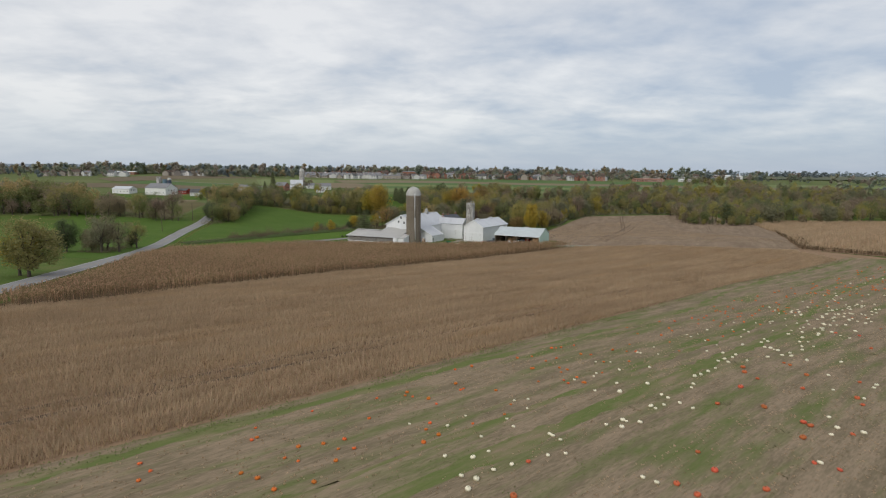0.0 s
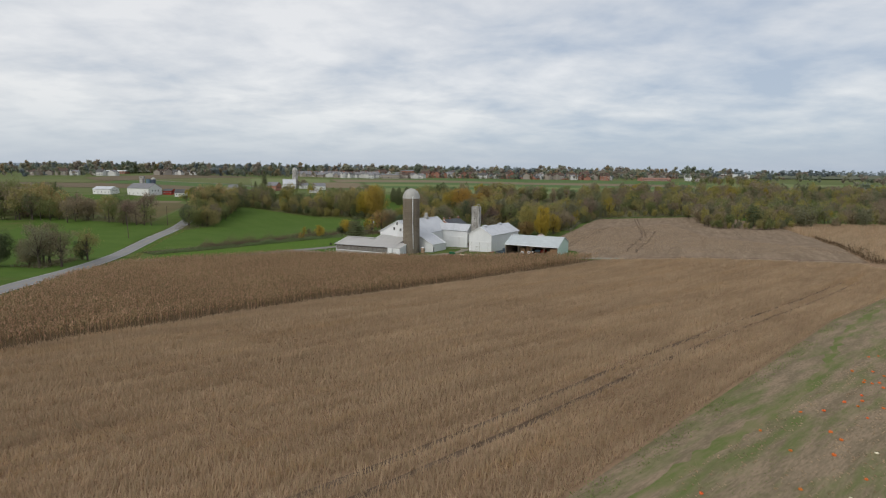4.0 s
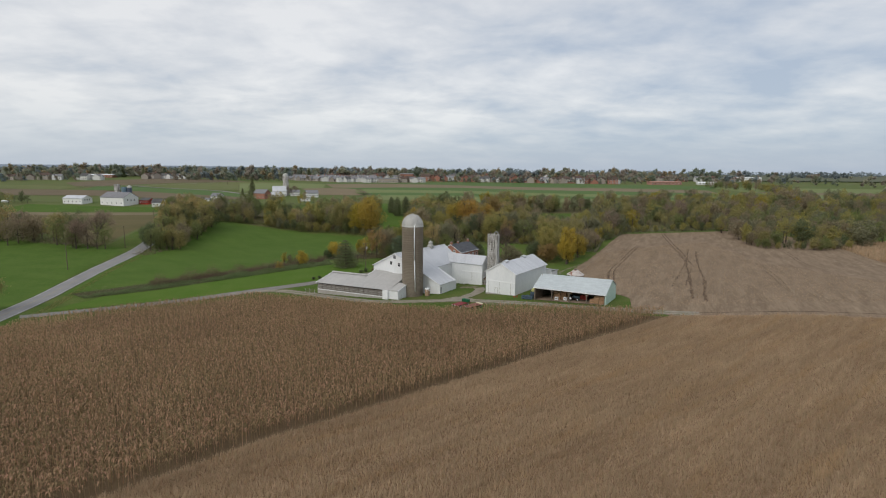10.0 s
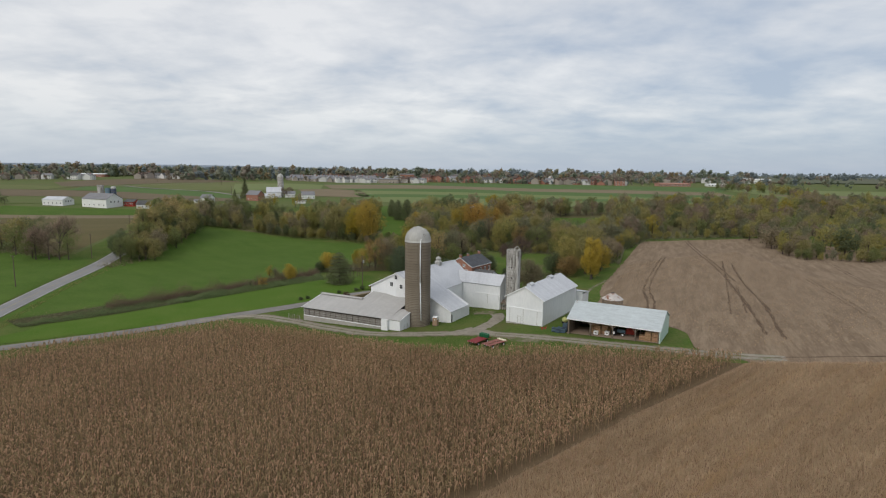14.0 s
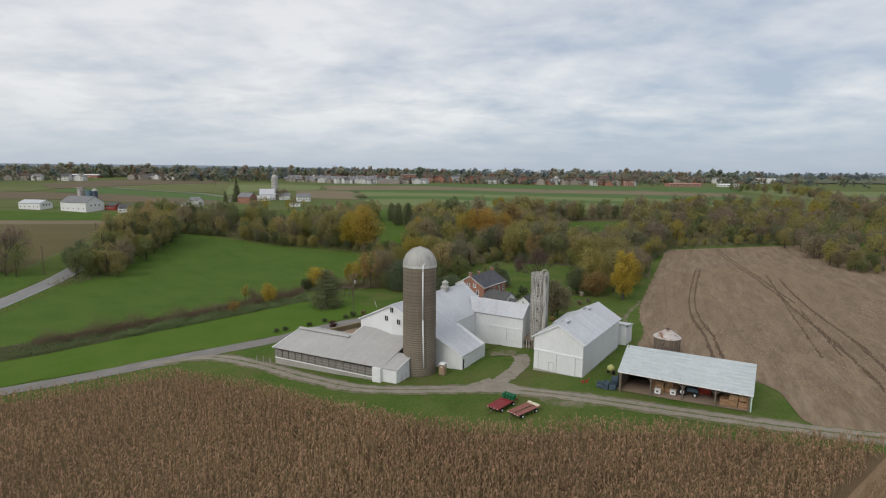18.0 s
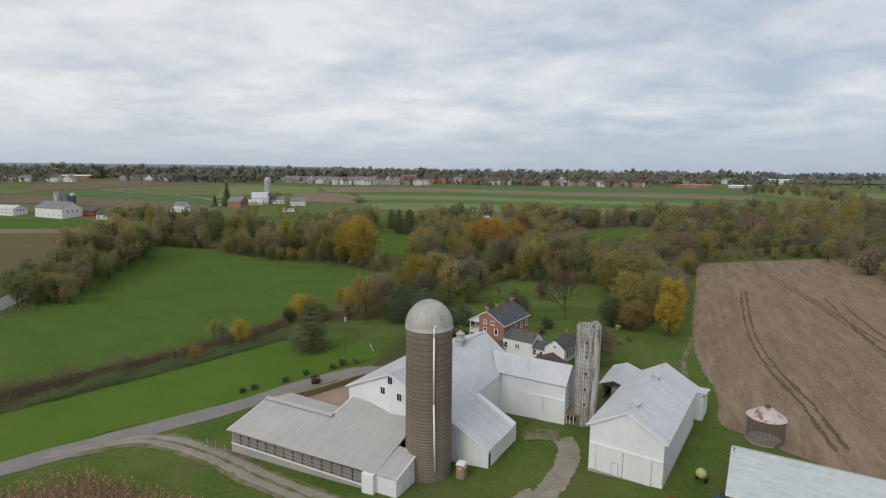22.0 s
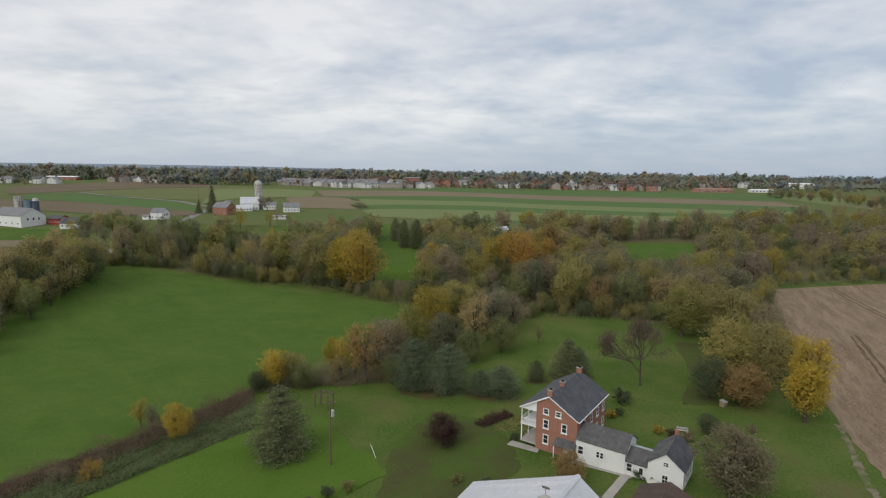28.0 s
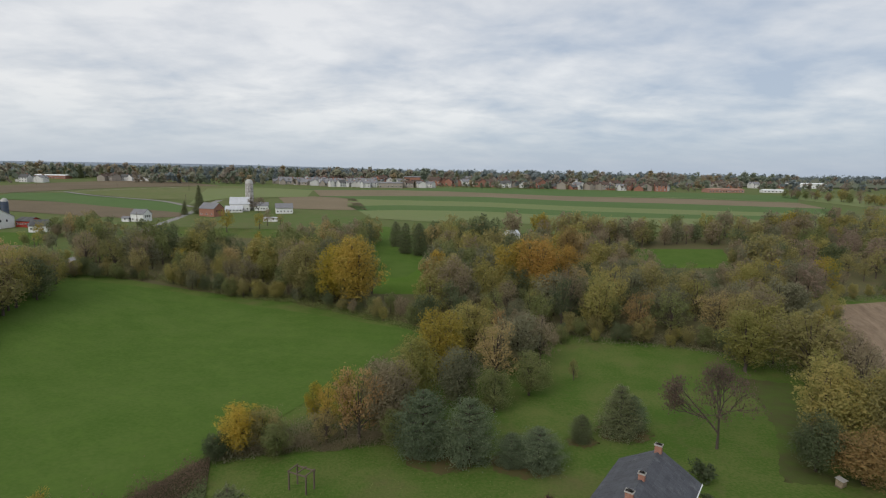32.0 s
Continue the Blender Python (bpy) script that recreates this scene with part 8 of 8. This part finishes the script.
side_barn("barn", -272, 320, -20, 27, 15, 6.5, 11, M_STUCCO, M_ROOF_GREY, "large white far barn with grey roof")
side_barn("barn", -313, 327, -12, 20, 11, 4.6, 7, M_STUCCO, M_TIN, "long low white far barn")
side_barn("barn", -251, 326, -10, 9, 9, 3.5, 5.5, M_RED, M_SHINGLE, "dark red far shed beside a barn")
side_barn("barn", -162, 424, 15, 14, 11, 5.5, 10.5, M_STUCCO, M_TIN, "white far barn under a white tin roof")
side_barn("barn", -163, 414, 15, 12, 8, 2.2, 4.8, M_STUCCO, M_TIN, "low white lean-to of the far barn")
side_barn("barn", -147, 428, 15, 10, 8, 4.0, 6.5, M_STUCCO, M_ROOF_GREY, "white far outbuilding beside a barn")
side_barn("barn", -125, 412, 20, 12, 9, 4.2, 7.4, M_STUCCO, M_ROOF_GREY, "white far cottage barn")
side_barn("house", -169, 388, -20, 13, 10, 5.6, 9.4, M_BRICK, M_ROOF_GREY, "brick far farmhouse with a grey roof", 3)
side_barn("house", -200, 354, -10, 9, 8, 5.0, 8.0, M_STUCCO, M_ROOF_GREY, "white far house by the road", 3)
side_barn("house", -208, 352, -10, 5, 4, 2.4, 3.6, M_STUCCO, M_ROOF_GREY, "small white far garage", 1)
side_barn("house", -233, 311, 10, 9, 9, 3.4, 6.6, M_STUCCO, M_SHINGLE, "white far house with a dark roof", 3)
side_barn("trailer", -120, 363, 5, 9, 3, 2.6, 3.0, M_STUCCO, M_TIN, "white far trailer in a field", 2)
side_barn("shed", 31, 300, 30, 7, 6, 4.5, 7.0, M_STUCCO, M_TIN, "small white house among the trees", 1)
side_barn("shed", -390, 330, 2, 26, 3, 1.2, 1.6, M_STUCCO, M_TRIM, "long white wrapped bales on a far field", 1)


def far_trees():
    """Tree belts of the town and the horizon, in one mesh a colour, distance haze painted into the colours."""
    rng = np.random.default_rng(77)
    spots = []
    for a, b, n, spread, h in (((-900, 1000), (-300, 985), 150, 70, 20), ((-300, 985), (0, 965), 90, 60, 20), ((-470, 830), (-280, 850), 60, 24, 15), ((0, 955), (420, 930), 100, 60, 17), ((-250, 880), (-40, 850), 34, 40, 9), ((-20, 840), (370, 812), 70, 22, 10),
                               ((0, 885), (340, 850), 55, 26, 13), ((-900, 1090), (700, 1090), 260, 80, 20), ((380, 880), (760, 910), 60, 50, 14), ((-1000, 900), (-600, 840), 60, 60, 17), ((-720, 700), (-600, 740), 16, 30, 12),
                               ((-1100, 1300), (1100, 1300), 300, 160, 16), ((-1700, 1900), (1900, 1900), 420, 300, 17), ((-2600, 2700), (2600, 2700), 480, 300, 18), ((700, 700), (1300, 900), 80, 90, 14), ((-1300, 1100), (-900, 1000), 50, 120, 16), ((520, 430), (900, 430), 30, 70, 10)):
        for _ in range(n):
            u = rng.uniform()
            spots.append((a[0] + (b[0] - a[0]) * u + rng.normal() * 8, a[1] + (b[1] - a[1]) * u + rng.normal() * spread * 0.5, h * rng.uniform(0.45, 1.35)))
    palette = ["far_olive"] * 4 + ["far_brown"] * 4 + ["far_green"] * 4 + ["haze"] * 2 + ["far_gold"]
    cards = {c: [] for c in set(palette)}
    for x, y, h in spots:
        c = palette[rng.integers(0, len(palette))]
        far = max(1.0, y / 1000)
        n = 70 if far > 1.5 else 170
        # beyond 1.25 km every crown takes the strongest haze tint
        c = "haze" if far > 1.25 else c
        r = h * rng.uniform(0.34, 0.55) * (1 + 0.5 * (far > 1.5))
        p, _ = crown_points(rng, n, h, r, h * 0.08, 3, 0.5)
        p += np.array((x, y, hgt(x, y)))
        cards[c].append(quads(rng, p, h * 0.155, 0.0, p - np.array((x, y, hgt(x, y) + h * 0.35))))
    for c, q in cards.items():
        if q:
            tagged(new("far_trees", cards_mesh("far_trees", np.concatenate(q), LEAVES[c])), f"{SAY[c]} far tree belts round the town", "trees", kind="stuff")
    for x, y in ((-123, 1000), (-116, 1004), (-560, 900), (-640, 960), (-655, 955), (-250, 930), (-90, 1010), (-330, 905), (-320, 900), (-20, 1000), (-12, 1004), (20, 1010), (-630, 955)):
        tree(x, y, 23, "conifer", "fir", "tall dark far conifer in the town", 0.9)


far_trees()
for x, y in ((-520, 700), (-430, 720), (-330, 760), (-300, 640), (-60, 745), (60, 760), (130, 752), (210, 748), (300, 742)):
    utility_pole(x, y, 11, 60, "far utility pole along a lane")
# the hills' blue-grey is distance haze put into their base colour
loft("far_hills", [(-4900, 3400), (-1500, 3500), (600, 3600), (4900, 3600)], [(-4900, 4900), (-1500, 4950), (600, 4950), (4900, 4950)], 60, 24, 2.6, mat("hazy_hills", (0.21, 0.25, 0.3), (0.19, 0.23, 0.28), 1.0, 0.002, 0.01, 0, space="World"), "hills on the horizon, blue-grey haze painted in", "hills", kind="structure")


# ---- crops ----
def field_points(rng, a, b, row, gap, jitter=0.12):
    """Plant places in rows that run along the field between two lines."""
    A, B = np.array(resample(a, 400)), np.array(resample(b, 400))
    width = np.linalg.norm(A - B, axis=1).max()
    length = np.linalg.norm(np.diff(A, axis=0), axis=1).sum()
    rows, along = int(width / row), int(length / gap)
    u = (np.arange(rows) + 0.5) / rows
    t = (np.arange(along) + 0.5) / along * 399.99
    U, T = np.meshgrid(u, t)
    U, T = U.ravel(), T.ravel() + rng.uniform(-0.5, 0.5, U.size) * 400 / along
    T = np.clip(T, 0, 399.99)
    k, f = T.astype(int), (T % 1)[:, None]
    p, q = A[k] * (1 - f) + A[k + 1] * f, B[k] * (1 - f) + B[k + 1] * f
    w = np.linalg.norm(q - p, axis=1)
    keep = rng.uniform(0, 1, U.size) < w / width
    xy = (p + (q - p) * U[:, None] + rng.normal(size=p.shape) * jitter)[keep]
    return xy


def blades(rng, base, length, width, lean, droop):
    """Two-piece leaves from their base points: rising, then bent over."""
    n = len(base)
    a = rng.uniform(0, 2 * math.pi, n)
    d = np.column_stack((np.cos(a), np.sin(a), np.zeros(n)))
    s = np.column_stack((-np.sin(a), np.cos(a), np.zeros(n))) * (width * 0.5 * rng.uniform(0.7, 1.3, (n, 1)))
    l = length * rng.uniform(0.7, 1.3, (n, 1))
    up = np.array((0, 0, 1.0))
    m = base + d * l * lean + up * l * 0.42
    e = m + d * l * (0.35 + lean * 0.4) - up * l * droop * rng.uniform(0.2, 1.3, (n, 1))
    return np.concatenate((np.stack((base - s * 0.6, base + s * 0.6, m + s, m - s), axis=1), np.stack((m - s, m + s, e + s * 0.3, e - s * 0.3), axis=1)))


def corn():
    rng = np.random.default_rng(4)
    xy = field_points(rng, CORN_EDGE, CORN_BACK, 0.8, 0.42)
    z = np.array([hgt(x, y) for x, y in xy])
    h = 2.4 + 0.25 * rng.normal(size=len(xy)).clip(-1.5, 1.5) + 0.2 * np.array([noise.noise(Vector((x * 0.06, y * 0.06, 0))) for x, y in xy])
    base = np.column_stack((xy, z))
    a = rng.uniform(0, math.pi, len(xy))
    s = np.column_stack((np.cos(a), np.sin(a), np.zeros(len(xy)))) * 0.03
    top = base + np.column_stack((rng.normal(size=(len(xy), 2)) * 0.1, h))
    parts = [np.stack((base - s, base + s, top + s * 0.7, top - s * 0.7), axis=1)]
    for f in (0.5, 0.76, 0.95):
        parts.append(blades(rng, base + (top - base) * f, 0.8 - 0.25 * (f > 0.9), 0.15, 0.3, 0.5))
    tagged(new("corn_crop", cards_mesh("corn_crop", np.concatenate(parts), M_CORN)), "dense standing dry brown corn", "corn", kind="stuff")


def off_line(xy, p, q):
    """How far the places lie from the stretch p-q."""
    a, d = np.array(p, dtype=float), np.array((q[0] - p[0], q[1] - p[1]), dtype=float)
    u = np.clip(((xy - a) @ d) / (d @ d), 0, 1)
    return np.linalg.norm(xy - a - u[:, None] * d, axis=1)


def soy():
    rng = np.random.default_rng(6)
    front = [(-90, -262), (-16, -203.0), (7.5, -183.4), (34.5, -157.2), (78.6, -114.2), (138, -66)]
    xy = field_points(rng, front, SOY_BACK, 0.62, 0.2, 0.09)
    keep = (xy[:, 0] > -75) & (xy[:, 0] + xy[:, 1] > -265)
    mid = np.min([off_line(xy, p, q) for p, q in zip(TRAM, TRAM[1:])], axis=0)
    keep &= ~((mid > 0.9) & (mid < 1.7) & (rng.uniform(0, 1, len(xy)) < 0.9))
    keep &= off_line(xy, (-70, -150), (-28, -340)) > 5
    xy = xy[keep]
    n = len(xy)
    z = np.array([hgt(x, y) for x, y in xy]) + 0.08
    patch = np.array([noise.noise(Vector((x * 0.05, y * 0.12, 5.0))) for x, y in xy])
    across = (xy[:, 0] * 0.66 - xy[:, 1] * 0.75)
    clump = np.array([noise.noise(Vector((x * 0.75, y * 0.75, 9.0))) for x, y in xy])
    h = (0.8 + 0.16 * patch + 0.1 * np.sin(across * 1.4) + 0.06 * np.sin(across * 0.37) + 0.12 * rng.normal(size=n) + 0.42 * clump).clip(0.25, 1.4)
    base = np.column_stack((xy, z))
    out = []
    for k in range(4):
        a = rng.uniform(0, math.pi, n)
        s = np.column_stack((np.cos(a), np.sin(a), np.zeros(n))) * rng.uniform(0.02, 0.055, (n, 1))
        o = base + np.column_stack((rng.normal(size=(n, 2)) * 0.1, h * rng.uniform(0, 0.25, n)))
        top = o + np.column_stack((rng.normal(size=(n, 2)) * 0.14 + np.column_stack((clump, patch)) * 0.35, h * rng.uniform(0.5, 0.9, n)))
        out.append(np.stack((o - s, o + s, top), axis=1))
    tagged(new("soy_crop", cards_mesh("soy_crop", np.concatenate(out), M_SOY)), "ripe dry brown soybean stand", "soybeans", kind="stuff")
    xy = field_points(rng, CROP_LEFT, CROP_RIGHT, 0.8, 0.8, 0.2)
    n = len(xy)
    base = np.column_stack((xy, [hgt(x, y) for x, y in xy]))
    a = rng.uniform(0, math.pi, n)
    s = np.column_stack((np.cos(a), np.sin(a), np.zeros(n))) * rng.uniform(0.08, 0.2, (n, 1))
    top = base + np.column_stack((rng.normal(size=(n, 2)) * 0.25, rng.uniform(1.7, 2.3, n)))
    mid = base + (top - base) * 0.72
    # only plants near the edge get dark lower stems, painting its shaded side
    side = np.isin(np.arange(n), np.flatnonzero(off_line(xy, CROP_LEFT[0], CROP_LEFT[3]) < 4)) | np.isin(np.arange(n), np.flatnonzero(off_line(xy, CROP_LEFT[0], CROP_RIGHT[0]) < 4))
    tagged(new("far_corn_stems", cards_mesh("far_corn_stems", np.stack((base - s, base + s, mid + s * 1.2, mid - s * 1.2), axis=1)[side], M_CROP_EDGE_SHADE)), "stems at a far crop's edge, painted dark as shade", "corn", kind="stuff")
    tagged(new("far_corn_crop", cards_mesh("far_corn_crop", np.stack((base - s, base + s, top + s * 0.5, top - s * 0.5), axis=1), M_SOY)), "far standing dry pale crop", "corn", kind="stuff")


corn()
soy()


def tufts(name, xy, h, w, material, label, seed, m=3):
    rng = np.random.default_rng(seed)
    base = np.column_stack((xy, [hgt(x, y) + 0.07 for x, y in xy]))
    n = len(base)
    out = []
    for k in range(m):
        a = rng.uniform(0, math.pi, n)
        s = np.column_stack((np.cos(a), np.sin(a), np.zeros(n))) * w * rng.uniform(0.4, 1.2, (n, 1))
        top = base + np.column_stack((rng.normal(size=(n, 2)) * h * 0.5, h * rng.uniform(0.4, 1.2, n)))
        out.append(np.stack((base - s, base + s, top + s * 0.5, top - s * 0.5), axis=1))
    return tagged(new(name, cards_mesh(name, np.concatenate(out), material)), label, "weeds", kind="stuff")


def pumpkins():
    rng = random.Random(8)
    dx, dy = 0.767, 0.641

    def at(s, d):
        """s metres along the crop edge, d metres out from it."""
        return 7.5 + dx * s + dy * d, -185 + dy * s - dx * d
    bodies = []
    for name, m in (("orange", M_ORANGE), ("red", M_PUMP_RED), ("white", M_PUMP_WHITE)):
        prof = [(0.05, 0.02), (0.2, 0.0), (0.33, 0.1), (0.36, 0.22), (0.28, 0.36), (0.1, 0.4), (0.03, 0.37)]
        v, f = [], []
        n = 20
        for r, z in prof:
            v += [(r * (1 - 0.07 * (i % 2)) * math.cos(2 * math.pi * i / n), r * (1 - 0.07 * (i % 2)) * math.sin(2 * math.pi * i / n), z) for i in range(n)]
        f = [(k * n + i, k * n + (i + 1) % n, (k + 1) * n + (i + 1) % n, (k + 1) * n + i) for k in range(len(prof) - 1) for i in range(n)]
        b = mesh_object("pumpkin", v, f, m, smooth=True)
        tagged(b, f"{name} ribbed pumpkin lying in the field", "pumpkin", "pumpkins in the field")
        part("stem", tube((0, 0, 0.34), (0.05, 0.02, 0.52), 0.04, 0.025, 6), M_STEM, b)
        bodies.append(b)
    spots = []
    for k, n, s0, s1, d0, d1 in ((0, 120, -25, 80, 1.5, 13), (2, 55, -15, 75, 9, 17), (2, 30, 40, 95, 14, 24), (1, 55, -18, 60, 19, 38), (2, 26, -10, 55, 24, 40)):
        for _ in range(n):
            spots.append((k, rng.uniform(s0, s1), rng.uniform(d0, d1)))
    for _ in range(90):
        spots.append((2, rng.uniform(-20, 80), 19.2 + rng.gauss(0, 1.3)))
    first = set()
    for k, s, d in spots:
        x, y = at(s, d)
        sc = rng.uniform(0.62, 1.0) * (0.64 if k == 2 else 0.76) * (0.72 if d < 16 else 1) / (1 if k in first else 1.3)
        m = Matrix.LocRotScale((x, y, hgt(x, y) + 0.06), Euler((rng.uniform(-0.3, 0.3), rng.uniform(-0.3, 0.3), rng.uniform(0, 6.28))), (sc, sc, sc))
        if k in first:
            copy_thing(bodies[k], m @ Matrix.Scale(1 / bodies[k].scale[0], 4))
        else:
            first.add(k)
            bodies[k].matrix_world = m
    for k, n, s0, s1, d0, d1 in ((0, 90, 80, 170, 2, 16), (2, 150, 70, 170, 8, 38), (1, 60, 60, 150, 20, 45)):
        geos = []
        for _ in range(n):
            x, y = at(rng.uniform(s0, s1), rng.uniform(d0, d1))
            sc = rng.uniform(0.4, 0.65)
            geos.append(shift(lathe([(0.05 * sc, 0.0), (0.33 * sc, 0.08 * sc), (0.36 * sc, 0.22 * sc), (0.1 * sc, 0.4 * sc), (0.02, 0.37 * sc)], 10), x, y, hgt(x, y) + 0.06))
        tagged(mesh_object("far_pumpkins", *join(*geos), bodies[k].data.materials[0], smooth=True), "scattered pumpkins far down the field", "pumpkins", kind="stuff")
    g = np.random.default_rng(9)
    sd = np.column_stack((g.uniform(-40, 140, 70000), g.uniform(0.3, 58, 70000)))
    xy = np.column_stack((7.5 + dx * sd[:, 0] + dy * sd[:, 1], -185 + dy * sd[:, 0] - dx * sd[:, 1]))
    band = 0.3 * np.cos(2 * math.pi * (sd[:, 1] - 16) / 7.5) * (sd[:, 1] > 9) - 0.12 * (sd[:, 1] < 11) + 0.5 * (sd[:, 1] < 1.3)
    n1 = band + np.array([noise.noise(Vector((s * 0.03, d * 0.3, 1.0))) + 0.5 * noise.noise(Vector((s * 0.12, d * 0.6, 2.0))) for s, d in sd])
    tufts("weeds", xy[n1 > 0.3], 0.05, 0.06, LEAVES["grass"], "green weeds among the pumpkins", 3)
    tufts("straw", xy[n1 < 0.16][:20000], 0.09, 0.09, M_SOY, "dead vines and straw on the soil", 4, 2)
    heaps = np.repeat(np.concatenate((xy[n1 < -0.5][:60], [at(19.2, 23.7), at(32.6, 18.9), at(16.9, 28.7), at(49.4, 28.1)] * 4)), 6, axis=0)
    tufts("dead_vines", heaps + g.normal(size=heaps.shape) * 0.3, 0.08, 0.07, LEAVES["brown"], "brown heaps of dead vine", 5, 3)


pumpkins()


def lawn_tufts():
    g = np.random.default_rng(12)
    xy = np.concatenate((scatter(g, 1500, [(-92, 15), (-60, 14), (-36, 22), (-16, 42), (2, 52)], [(-90, 17), (-56, 50), (-38, 72), (-20, 82), (4, 80)])[:, :2],
                         scatter(g, 5000, [(8, -26), (30, -27), (58, -34)], [(3, -13), (24, -12), (48, -26)])[:, :2],
                         scatter(g, 5000, [(12, 10), (30, 30), (50, 60)], [(18, 20), (42, 20), (52, 14)])[:, :2]))
    tufts("grass_tufts", xy, 0.09, 0.06, LEAVES["grass"], "uneven lawn grass tufts", 6, 2)
    xy = field_points(g, [(67, -27), (60, 0), (60, 40), (88, 106)], [(150, -25), (150, 40), (150, 80), (160, 150)], 0.76, 1.1, 0.12)[:26000]
    tufts("stubble", xy, 0.18, 0.09, M_SOY, "cut crop stubble in rows", 7, 2)


lawn_tufts()
